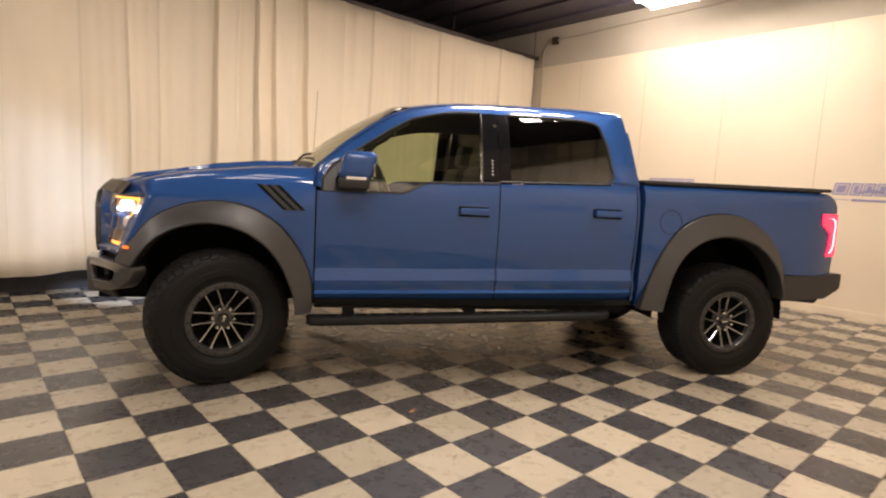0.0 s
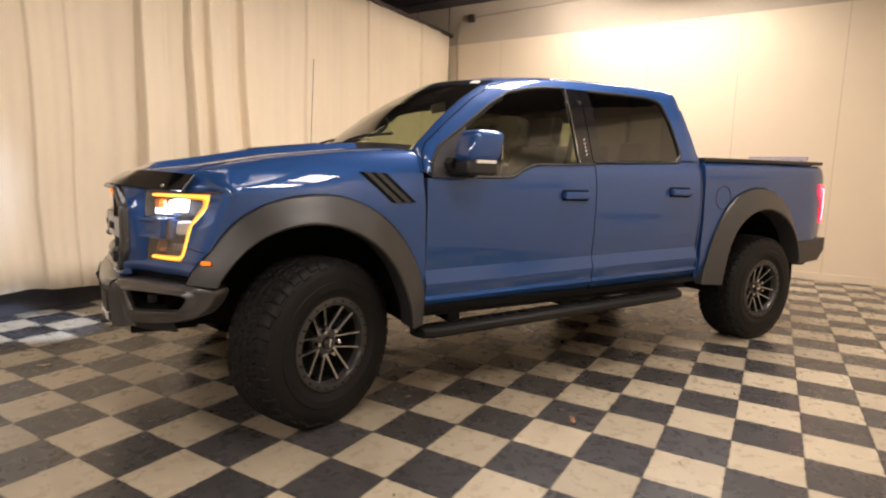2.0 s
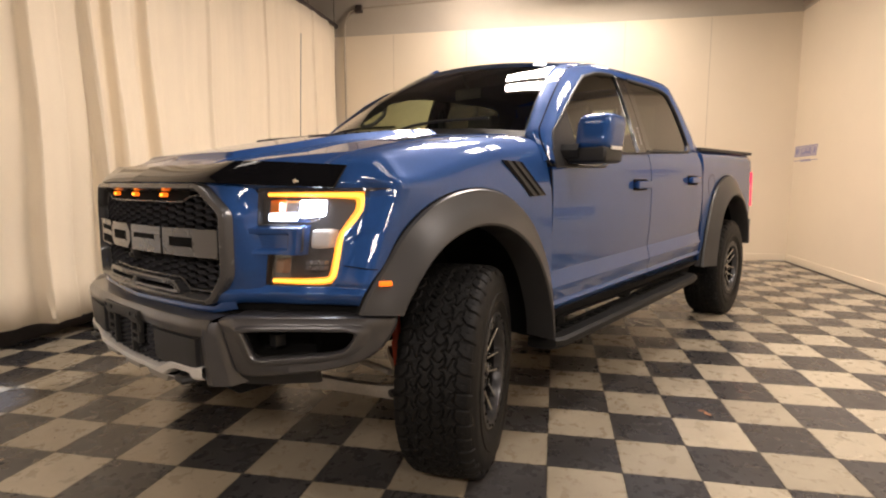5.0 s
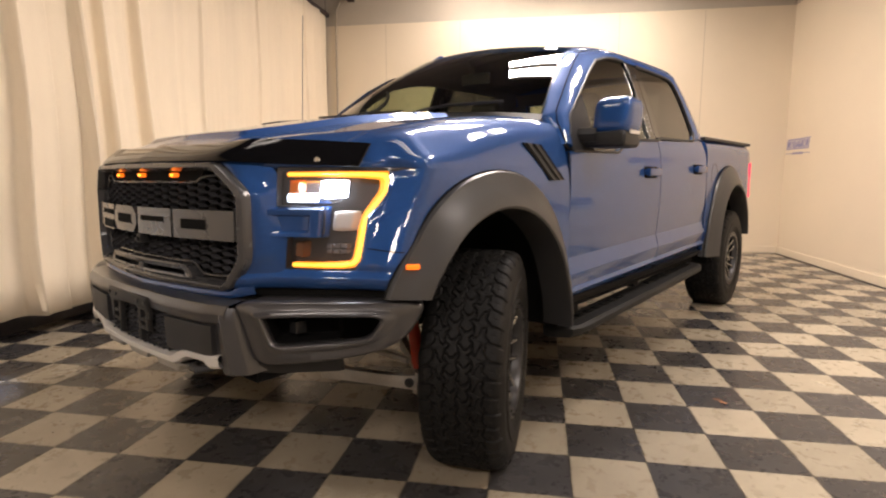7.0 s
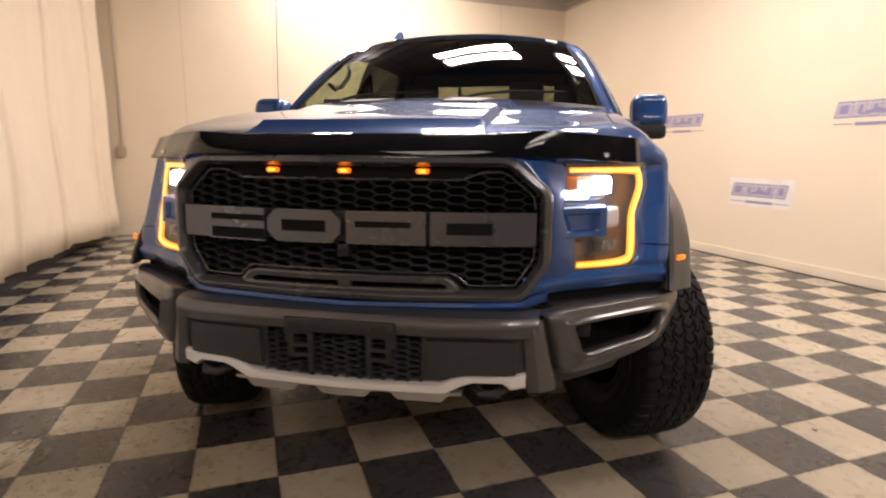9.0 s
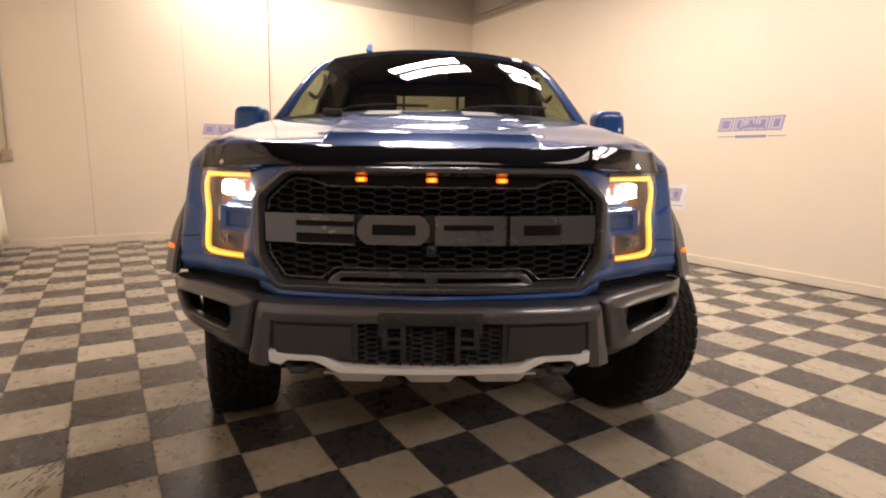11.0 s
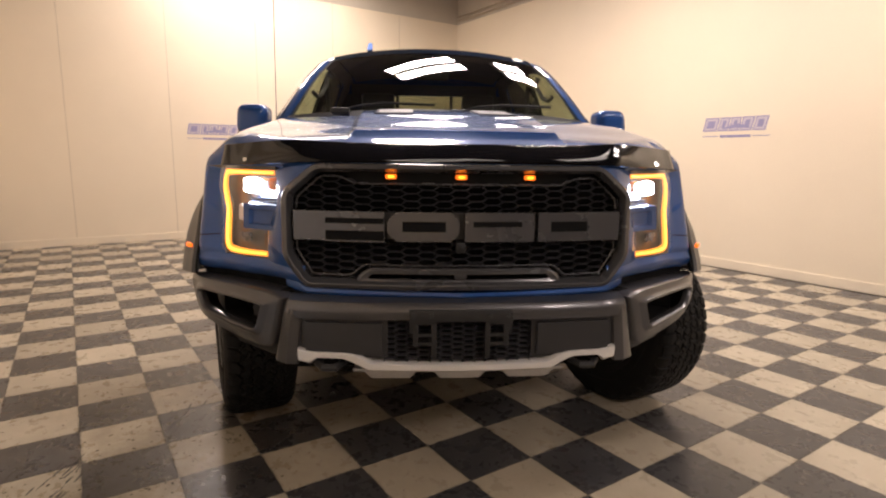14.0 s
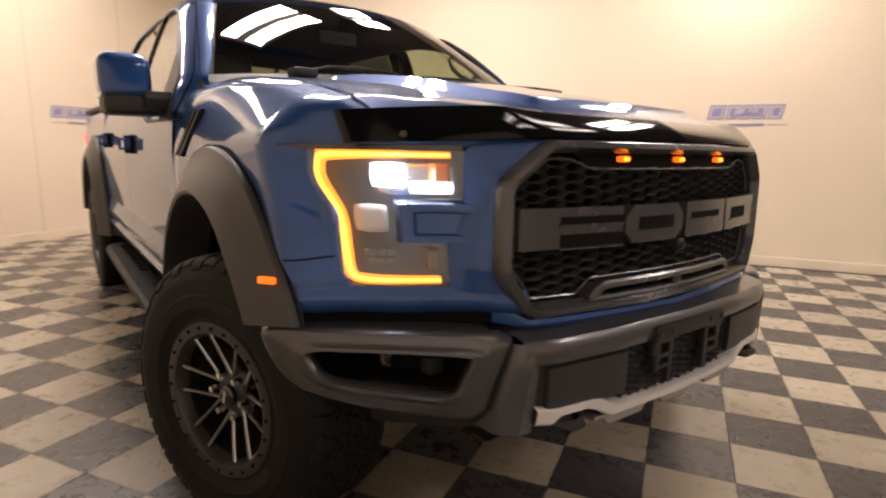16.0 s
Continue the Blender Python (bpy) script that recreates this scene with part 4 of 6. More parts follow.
    # wheel-well liners
    for cx, a0 in ((0.0, 0.52), (-WHEELBASE + 0.05, -0.05)):
        bm = bmesh.new()
        rows = [[Vector((cx + 0.56 * math.cos(a), y, 0.46 + 0.60 * math.sin(a))) for a in np.linspace(a0, math.pi + 0.05, 24)] for y in (0.45, 0.985)]
        sheet(bm, flip(rows, s), back=(0, 0, 0.01))
        sheet(bm, flip([[Vector((cx + 0.56 * math.cos(a), 0.45, 0.46 + 0.60 * math.sin(a))) for a in np.linspace(a0, math.pi + 0.05, 24)], [Vector((cx + 0.3 * math.cos(a), 0.45, 0.50)) for a in np.linspace(a0, math.pi + 0.05, 24)]], s))
        part("wheel_liner", bm, M_VOID, truck)

    # fender vent
    bm = bmesh.new()
    o = [(-0.245, 1.275), (-0.392, 1.272), (-0.552, 1.122), (-0.415, 1.118)]

    def shoulder(x, z):
        return float(np.interp(z, [1.10, 1.19, 1.25, 1.313], [0.998, 0.989, 0.970, 0.947]))

    prism(bm, o, lambda u, v, d: (u, s * (shoulder(u, v) + 0.003 + d), v), 0.006)
    vent = part("fender_vent", bm, M_VOID, fender, "black slatted fender vent")
    for k in range(2):
        q0, q1 = 0.18 + 0.40 * k, 0.40 + 0.40 * k
        loop = [tuple(np.array(o[0]) * (1 - q) + np.array(o[1]) * q) for q in (q0, q1)] + [tuple(np.array(o[3]) * (1 - q) + np.array(o[2]) * q) for q in (q1, q0)]
        bm = bmesh.new()
        prism(bm, loop, lambda u, v, d: (u, s * (shoulder(u, v) + 0.008 + d), v), 0.005)
        bevelled(bm, 0.002, 1)
        part("slat", bm, M_BLACK_P, vent)

    # doors
    def belt(x):
        return float(np.interp(x, [-2.9, -1.33, -1.19, -0.6], [1.402, 1.340, 1.262, 1.252]))

    def sill(x):
        return float(np.interp(x, [-2.9, -0.6], [0.565, 0.545]))

    # rocker panel in black instead of blue: its shade is put into the colour
    rows = columns(np.linspace(-0.618, -2.92, 30), lambda x: 0.475 + 0.02 * (-x - 0.6), lambda x: sill(x) - 0.004, lambda x, z: side(z) - 0.004, 4)
    body("shaded_rocker", rows, s, M_BLACK_P, truck, 0.05)
    doors = []
    for x0, x1, nm in ((-0.622, -1.846, "front_door"), (-1.854, -2.885, "rear_door")):
        rows = []
        for x in np.linspace(x0, x1, 22):
            lo, hi = sill(x), belt(x)
            zz = [lo] + [z + 0.02 * (-x - 0.6) for z in (0.555, 0.578, 0.582, 0.596, 0.60, 0.63, 0.665, 0.669, 0.705, 0.742, 0.746, 0.80, 0.86, 0.95, 1.05, 1.14)] + list(np.linspace(1.20, hi, 6))
            rows.append([Vector((x, side(z - 0.02 * (-x - 0.6) * (z < 1.0)), z)) for z in zz])
        door = body(nm, rows, s, M_BLUE, truck, 0.03, smooth=0.22)
        doors.append(door)
        hx = -1.67 if nm == "front_door" else -2.655
        zh = 1.163 if nm == "front_door" else 1.192
        # near-black pad on the skin paints the shade of the handle recess
        bm = bmesh.new()
        box(bm, hx - 0.111, hx + 0.111, s * 0.97, s * 1.0028, zh - 0.037, zh + 0.036, 0.012, seg=3)
        part("handle_recess_shade", bm, M_VOID, door)
        bm = bmesh.new()
        box(bm, hx - 0.104, hx + 0.104, s * 1.012, s * 1.034, zh - 0.022, zh + 0.024, 0.009, seg=3)
        for dx in (-0.09, 0.09):
            box(bm, hx + dx - 0.016, hx + dx + 0.016, s * 0.996, s * 1.026, zh - 0.016, zh + 0.018, 0.005)
        part("handle", bm, M_BLUE, door, "blue pull handle")
    # cab corner behind the rear door
    rows = columns(np.linspace(-2.895, -2.922, 4), sill, lambda x: 1.402, lambda x, z: side(z) - 0.02 * max(0.0, (-x - 2.905) / 0.017) ** 2, 16)
    body("cab_corner", rows, s, M_BLUE, truck, 0.02)
    # shadow gaps
    for xg, z0, z1 in ((-0.617, 0.50, 1.25), (-1.85, 0.55, 1.37), (-2.890, 0.55, 1.40)):
        bm = bmesh.new()
        zz = np.linspace(z0, z1, 12)
        sheet(bm, [[(xg + d, s * (side(z) - 0.0035), z) for z in zz] for d in (-0.006, 0.006)], back=(0, -s * 0.004, 0))
        part("door_gap", bm, M_VOID, truck)

    # greenhouse
    TOP = [(-0.655, 1.262), (-0.652, 1.332), (-0.716, 1.428), (-0.90, 1.555), (-1.09, 1.686), (-1.247, 1.777), (-1.43, 1.825), (-1.55, 1.843), (-1.72, 1.853)]
    TOP_R = [(-1.93, 1.855), (-2.25, 1.862), (-2.50, 1.862), (-2.60, 1.845), (-2.64, 1.82), (-2.686, 1.68), (-2.715, 1.50), (-2.712, 1.45), (-2.66, 1.405)]
    PAIRS = [((-0.652, 1.27), (-0.585, 0.960, 1.28)), ((-0.654, 1.335), (-0.59, 0.905, 1.36)), ((-0.716, 1.428), (-0.60, 0.866, 1.418)), ((-0.90, 1.555), (-0.780, 0.810, 1.583)), ((-1.09, 1.686), (-0.970, 0.748, 1.728)), ((-1.247, 1.777), (-1.12, 0.700, 1.817)), ((-1.43, 1.825), (-1.26, 0.662, 1.868)), ((-1.55, 1.843), (-1.48, 0.68, 1.902)), ((-1.72, 1.853), (-1.72, 0.68, 1.922)),
             ((-2.25, 1.862), (-2.25, 0.68, 1.942)), ((-2.50, 1.862), (-2.62, 0.68, 1.950)), ((-2.60, 1.845), (-2.80, 0.69, 1.945)), ((-2.635, 1.825), (-2.846, 0.71, 1.925)), ((-2.66, 1.76), (-2.858, 0.755, 1.84)), ((-2.686, 1.68), (-2.866, 0.80, 1.755)), ((-2.715, 1.50), (-2.887, 0.905, 1.524)), ((-2.712, 1.45), (-2.90, 0.928, 1.45)), ((-2.66, 1.415), (-2.92, 0.944, 1.402))]
    k_in = np.linspace(0, len(PAIRS) - 1, 99)
    wi = np.array([q for q, _ in PAIRS])
    eo = np.array([q for _, q in PAIRS])
    idx = np.arange(len(PAIRS))
    a = [Vector((float(np.interp(k, idx, wi[:, 0])), 0, float(np.interp(k, idx, wi[:, 1])))) for k in k_in]
    a = [Vector((q.x, side(q.z) + 0.002, q.z)) for q in a]
    b = [Vector([float(np.interp(k, idx, eo[:, c])) for c in range(3)]) for k in k_in]
    rows = [[a[k].lerp(b[k], u) + (Vector((0, 0.010, 0.012)) * math.sin(math.pi * u)) for k in range(len(a))] for u in np.linspace(0, 1, 7)]
    frame_ = body("cab_frame", rows, s, M_BLUE, truck, 0.02, smooth=1.0)
    bm = bmesh.new()
    tube(bm, [Vector((p.x, s * p.y, p.z)) for p in rows[4][:64:3]], 0.0035, 6)
    part("door_frame_gap", bm, M_VOID, frame_)
    bm = bmesh.new()
    wide_in = [[p + Vector((0, -0.026, -0.008)) for p in row] for row in rows]
    sheet(bm, flip([[p + Vector((-0.03 * (p.x > -1.2), -0.02, -0.012)) for p in rows[0]]] + wide_in, s), back=(0, -s * 0.004, 0))
    part("pillar_trim", bm, M_SHELL, frame_, "black inner pillar trim")
    # quarter between rear glass and belt
    bm = bmesh.new()
    sheet(bm, flip([[Vector((x, side(z), z)) for z in np.linspace(1.395, zt, 5)] for x, zt in ((-2.685, 1.41), (-2.72, 1.43), (-2.76, 1.46), (-2.82, 1.47), (-2.915, 1.47))], s), back=(0, -s * 0.01, 0))
    part("quarter_panel", bm, M_BLUE, frame_)

    def top_at(x, line):
        p = np.array(line)
        return float(np.interp(-x, -p[:, 0], p[:, 1]))

    low_r = lambda x: 1.395 + 0.02 * (-x - 1.93)
    rows = columns(np.linspace(-0.655, -1.728, 34), belt, lambda x: max(belt(x) + 0.004, top_at(x, TOP[1:]) - 0.004), lambda x, z: side(z) - 0.010, 8)
    bm = bmesh.new()
    sheet(bm, flip(rows, s))
    g = part("window_glass", bm, M_CLEAR, doors[0], "clear front door glass")
    g.visible_shadow = False
    rows = columns(np.linspace(-1.92, -2.710, 26), lambda x: low_r(x) if x > -2.69 else 1.425, lambda x: top_at(x, TOP_R[:7]) - 0.004, lambda x, z: side(z) - 0.010, 8)
    bm = bmesh.new()
    sheet(bm, flip(rows, s))
    g = part("window_glass", bm, M_DARK, doors[1], "dark tinted rear door glass")
    g.visible_shadow = False
    # b pillar
    for x0, x1, pr in ((-1.722, -1.846, doors[0]), (-1.854, -1.935, doors[1])):
        rows = columns(np.linspace(x0, x1, 4), lambda x: belt(x) - 0.004, lambda x: 1.856, lambda x, z: side(z) - 0.002, 8)
        cover = body("pillar_cover", rows, s, M_GLOSS, pr, 0.02)
        if s > 0 and pr is doors[0]:
            for k in range(5):
                bm = bmesh.new()
                z = 1.425 + 0.024 * k
                box(bm, -1.806, -1.797, side(z) - 0.001, side(z) + 0.0025, z - 0.006, z + 0.006, 0.001)
                part("key_dot", bm, M_WHITE_LENS, cover)
    bm = bmesh.new()
    tube(bm, [(-1.728 - 0.004 * (z - 1.4), s * (side(z) + 0.001), z) for z in np.linspace(1.375, 1.845, 8)], 0.004, 6)
    part("glass_channel", bm, M_NUT, doors[0], "bright glass channel strip")
    # window surrounds
    bm = bmesh.new()
    tube(bm, [(x, s * (side(belt(x)) + 0.002), belt(x) + 0.004) for x in (-0.65, -0.9, -1.17, -1.22, -1.30, -1.36, -1.6, -1.85)], 0.0075, 6)
    part("belt_trim", bm, M_PANEL, doors[0])
    bm = bmesh.new()
    tube(bm, [(x, s * (side(z) + 0.002), z) for x, z in ((-1.86, 1.378), (-2.2, 1.388), (-2.66, 1.402), (-2.71, 1.425), (-2.728, 1.47))], 0.0075, 6)
    part("belt_trim", bm, M_PANEL, doors[1])
    bm = bmesh.new()
    tube(bm, [(x, s * (side(z) - 0.002), z) for x, z in TOP], 0.009, 6)
    part("window_seal", bm, M_BLACK_P, doors[0])
    bm = bmesh.new()
    tube(bm, [(x, s * (side(z) - 0.002), z) for x, z in TOP_R], 0.009, 6)
    part("window_seal", bm, M_BLACK_P, doors[1])
    # black sail at the mirror's foot
    bm = bmesh.new()
    prism(bm, [(-0.662, 1.258), (-0.87, 1.262), (-0.905, 1.31), (-0.905, 1.548), (-0.724, 1.424), (-0.662, 1.335)], lambda u, v, d: (u, s * (side(v) - 0.006 + d), v), 0.010)
    part("mirror_sail", bm, M_PANEL, doors[0])

    # mirror
    bm = bmesh.new()
    box(bm, -0.955, -0.745, 1.022, 1.206, 1.330, 1.512, 0.062, seg=5)
    for v in bm.verts:
        v.co.x -= 0.04 * (v.co.z - 1.335) / 0.17 - 0.10 * max(0.0, (1.14 - v.co.y)) * 0.6
        v.co.y *= s
    mir = part("mirror", bm, M_BLUE, truck, "blue-capped door mirror on a black arm", smooth=1.0)
    bm = bmesh.new()
    box(bm, -0.945, -0.748, 0.985, 1.198, 1.272, 1.352, 0.030, seg=3)
    for v in bm.verts:
        v.co.y *= s
    part("mirror_base", bm, M_BLACK_P, mir)
    bm = bmesh.new()
    sheet(bm, flip([[(-0.972, y, z) for y in np.linspace(1.05, 1.185, 4)] for z in np.linspace(1.36, 1.49, 4)], s), back=(0.004, 0, 0))
    part("mirror_glass", bm, M_NUT, mir)
    bm = bmesh.new()
    box(bm, -0.92, -0.80, 1.197, 1.203, 1.335, 1.352, 0.001)
    for v in bm.verts:
        v.co.y *= s
    part("mirror_lamp", bm, M_WHITE_LENS, mir)
    bm = bmesh.new()
    sheet(bm, flip([[Vector((x0, y, z)) for x0, z in ((-0.74, 1.30), (-0.73, 1.335), (-0.75, 1.365), (-0.84, 1.372), (-0.88, 1.34), (-0.87, 1.30), (-0.80, 1.285))] for y in (0.955, 1.0, 1.06)], s), closed=True)
    part("mirror_arm", bm, M_BLACK_P, mir)

    # bed side
    def bed_y(x, z):
        y = float(np.interp(z, [0.5, 0.56, 0.64, 0.72, 0.78, 0.90, 1.15, 1.30, 1.37, 1.405, 1.425, 1.44], [0.93, 0.965, 0.985, 0.988, 0.982, 0.990, 0.985, 0.982, 0.972, 0.955, 0.93, 0.89]))
        return y - 0.05 * max(0.0, (-x - 4.38) / 0.27) ** 2

    def bed_low(x):
        if x > -3.02:
            return 0.515
        if x < -4.19:
            return 0.785
        return over_arch(x, ARCH_R_OUT) - 0.05

    xs = list(np.linspace(-2.955, -3.02, 4)) + list(np.linspace(-3.021, -4.189, 34)) + list(np.linspace(-4.191, -4.69, 14))
    rows = []
    for x in xs:
        lo, hi = bed_low(x), 1.415 + 0.02 * (-x - 2.93) / 1.7 - 0.10 * max(0.0, (-x - 4.55) / 0.14) ** 2
        zz = list(np.linspace(lo, min(1.22, max(lo + 0.02, 1.15)), 9)) + list(np.linspace(1.24, hi, 9)) if lo < 1.1 else list(np.linspace(lo, hi, 18))
        rows.append([Vector((x, bed_y(x, z - 0.02 * (-x - 2.93) / 1.7), z)) for z in zz])
    bed = body("bed_side", rows, s, M_BLUE, truck, 0.04, smooth=0.9)
    bm = bmesh.new()
    box(bm, -4.575, -2.956, s * 0.84, s * 0.955, 1.424, 1.452, 0.008)
    for v in bm.verts:
        v.co.z += 0.02 * (-v.co.x - 2.93) / 1.7
    part("bed_rail", bm, M_BLACK_P, bed, "black plastic bed rail cap")
    if s > 0:
        bm = bmesh.new()
        ring = [(math.cos(q), math.sin(q)) for q in np.linspace(0, 2 * math.pi, 40, endpoint=False)]
        sheet(bm, [[(-3.175 + r * c, bed_y(-3.175, 1.155 + r * d) + 0.0015, 1.155 + r * d) for c, d in ring] for r in (0.086, 0.090)], closed=True, back=(0, -0.002, 0))
        part("fuel_door_gap", bm, M_VOID, bed)
    # tail lamp
    bm = bmesh.new()
    o = [(-4.50, 1.275), (-4.695, 1.275), (-4.695, 0.94), (-4.575, 0.94), (-4.60, 1.02), (-4.605, 1.12), (-4.505, 1.19)]
    prism(bm, o, lambda u, v, d: (u, s * (bed_y(u, v) + 0.002 + d), v), 0.012)
    tail = part("tail_lamp", bm, M_TAIL, truck, "lit red tail lamp")
    bm = bmesh.new()
    sheet(bm, flip([[Vector((x + d, bed_y(x, z) + 0.017, z)) for x, z in curve([(-4.56, 1.245), (-4.66, 1.24), (-4.672, 1.18), (-4.662, 1.09), (-4.662, 1.0), (-4.615, 0.965)], 20)] for d in (0.0, 0.026)], s), back=(0, -s * 0.004, 0))
    part("light_guide", bm, M_TAIL_CORE, tail)
    bm = bmesh.new()
    box(bm, -4.712, -4.68, s * 0.72, s * 0.915, 0.945, 1.27, 0.008)
    part("rear_lens", bm, M_TAIL, tail)
    # rear bumper corner
    bm = bmesh.new()
    prism(bm, [(-4.195, 0.775), (-4.55, 0.785), (-4.70, 0.80), (-4.80, 0.795), (-4.80, 0.68), (-4.62, 0.60), (-4.22, 0.575)], lambda u, v, d: (u, s * (0.975 - 0.05 * max(0, (-u - 4.6) / 0.2) + d), v), -0.12)
    bevelled(bm, 0.015, 2)
    part("rear_bumper_end", bm, M_PANEL, truck)

    # running board
    bm = bmesh.new()
    rows = []
    for x, yo in ((-0.575, 0.99), (-0.60, 1.045), (-0.66, 1.07), (-1.6, 1.075), (-2.6, 1.07), (-2.70, 1.05), (-2.745, 0.98)):
        zt = 0.428 + 0.055 * (-x - 0.6) / 2.1
        rows.append([Vector((x, y, z)) for y, z in ((0.90, zt - 0.01), (yo - 0.02, zt), (yo, zt - 0.012), (yo + 0.002, zt - 0.035), (yo - 0.02, zt - 0.055), (0.90, zt - 0.055))])
    sheet(bm, flip(rows, s), closed=True)
    bm.faces.new([v for v in bm.verts if abs(v.co.x + 0.575) < 1e-4])
    bm.faces.new([v for v in bm.verts if abs(v.co.x + 2.745) < 1e-4])
    step = part("running_board", bm, M_STEP, truck, "black perforated running board")
    for k in range(20):
        x = -0.74 - 0.098 * k
        if 6 < k < 11:
            continue
        bm = bmesh.new()
        zt = 0.428 + 0.055 * (-x - 0.6) / 2.1
        box(bm, x - 0.035, x + 0.035, s * 0.965 - 0.018, s * 0.965 + 0.018, zt - 0.006, zt + 0.0015, 0.001)
        part("tread_slot", bm, M_VOID, step)
    for x in (-0.85, -1.7, -2.5):
        bm = bmesh.new()
        box(bm, x - 0.04, x + 0.04, s * 0.70, s * 0.93, 0.415 + 0.026 * (-x - 0.6), 0.47 + 0.02 * (-x - 0.6), 0.008)
        part("bracket", bm, M_VOID, step)

# ---- grille ----
def both(pts):
    """A closed loop from the points of one half, top centre to bottom centre."""
    return pts + [(-y, z) for y, z in pts[::-1]]


G_OUT = both([(0.0, 1.187), (0.490, 1.179), (0.606, 1.083), (0.608, 0.862), (0.530, 0.757), (0.0, 0.748)])
G_IN = both([(0.0, 1.156), (0.472, 1.150), (0.567, 1.070), (0.569, 0.877), (0.510, 0.792), (0.0, 0.784)])


def loop_pts(half, n_each=10):
    """Even steps along each side of a loop, so that two loops of the same corners match."""
    out = []
    for k in range(len(half)):
        p, q = np.array(half[k]), np.array(half[(k + 1) % len(half)])
        out += [tuple(p + (q - p) * i / n_each) for i in range(n_each)]
    return out


def eased(loop, r):
    """A closed loop with its corners rounded over about r metres."""
    pts, out = np.array(loop, float), []
    for k in range(len(pts)):
        p, before, after = pts[k], pts[k - 1], pts[(k + 1) % len(pts)]
        da, db = before - p, after - p
        la, lb = np.linalg.norm(da), np.linalg.norm(db)
        if la < 1e-6 or lb < 1e-6:
            continue
        a, b = p + da / la * min(r, 0.4 * la), p + db / lb * min(r, 0.4 * lb)
        out += [tuple((1 - t) ** 2 * a + 2 * t * (1 - t) * p + t * t * b) for t in (0.0, 0.33, 0.67, 1.0)]
    return out


a, b = loop_pts(eased(G_OUT, 0.030), 3), loop_pts(eased(G_IN, 0.013), 3)
bm = bmesh.new()
rows = [[g3(a[k][0] + (b[k][0] - a[k][0]) * q, a[k][1] + (b[k][1] - a[k][1]) * q, o) for k in range(len(a))] for q, o in ((0, -0.03), (0, 0.008), (0.05, 0.015), (0.12, 0.019), (0.50, 0.025), (0.58, 0.0245), (0.95, 0.002), (1.0, -0.003), (1.0, -0.04))]
sheet(bm, rows, closed=True)
grille = part("grille", bm, M_GRILLE, truck, "dark grey grille surround with honeycomb inserts", smooth=0.45)
# blue valance under the grille
bm = bmesh.new()
yv = np.linspace(-0.60, 0.60, 49)
sheet(bm, [[Vector((nose_x(abs(y)) + o, y, np.interp(abs(y), [0, 0.53, 0.60], [z, z + 0.010, z + 0.045 * k + 0.010]))) for y in yv] for z, o, k in ((0.722, -0.03, 0.3), (0.726, 0.002, 0.35), (0.736, 0.008, 0.5), (0.747, 0.004, 1.0), (0.752, -0.03, 1.0))])
part("grille_valance", bm, M_BLUE, truck, smooth=0.6)
bm = bmesh.new()
sheet(bm, [[g3(y, z, -0.055) for y in np.linspace(-0.58, 0.58, 13)] for z in np.linspace(0.76, 1.18, 5)], back=(-0.01, 0, 0))
part("grille_back", bm, M_VOID, grille)


def inside(y, z, loop):
    hit = False
    for (y0, z0), (y1, z1) in zip(loop, loop[1:] + loop[:1]):
        if (z0 > z) != (z1 > z) and y < (y1 - y0) * (z - z0) / (z1 - z0) + y0:
            hit = not hit
    return hit


def honeycomb(name, y0, y1, z0, z1, place, w, h, keep, parent, deep=0.024, bar=0.955):
    bm = bmesh.new()
    six = [(-0.5, 0), (-0.26, 0.5), (0.26, 0.5), (0.5, 0), (0.26, -0.5), (-0.26, -0.5)]
    col = 0
    y = y0
    while y <= y1:
        z = z0 + (h / 2 if col % 2 else 0)
        while z <= z1:
            if keep(y, z):
                o = [(y + a * w, z + b * h) for a, b in six]
                i = [(y + a * w * bar, z + b * h * (bar - 0.07)) for a, b in six]
                sheet(bm, [[place(*p, 0.0) for p in o], [place(*p, 0.003) for p in i], [place(*p, -deep) for p in i]], closed=True)
            z += h
        y += w * 0.76
        col += 1
    return part(name, bm, M_HEX, parent, "black honeycomb mesh", smooth=0.4)


honeycomb("upper_mesh", -0.5487, 0.55, 1.030, 1.140, lambda y, z, o: g3(y, z, -0.022 + o), 0.0722, 0.0248, lambda y, z: inside(y, z, G_IN) and (z < 1.115 or abs(y) > 0.33) and abs(y) < 0.555 - 1.0 * max(0, z - 1.06), grille)
honeycomb("lower_mesh", -0.5487, 0.55, 0.796, 0.925, lambda y, z, o: g3(y, z, -0.022 + o), 0.0722, 0.0248, lambda y, z: inside(y, z, G_IN) and z > (0.828 if abs(y) < 0.36 else 0.80), grille)
# slim rims that hem both meshes
for pts in ([(0.0, 1.112), (0.345, 1.112), (0.400, 1.135), (0.468, 1.137), (0.553, 1.066), (0.557, 1.028)], [(0.557, 0.918), (0.557, 0.882), (0.503, 0.802), (0.372, 0.800), (0.325, 0.838), (0.0, 0.838)]):
    line = resample(pts, 40)
    bm = bmesh.new()
    for s in (1, -1):
        tube(bm, [g3(s * y, z, -0.018) for y, z in line], 0.0035, 6)
    part("mesh_rim", bm, M_GRILLE, grille)
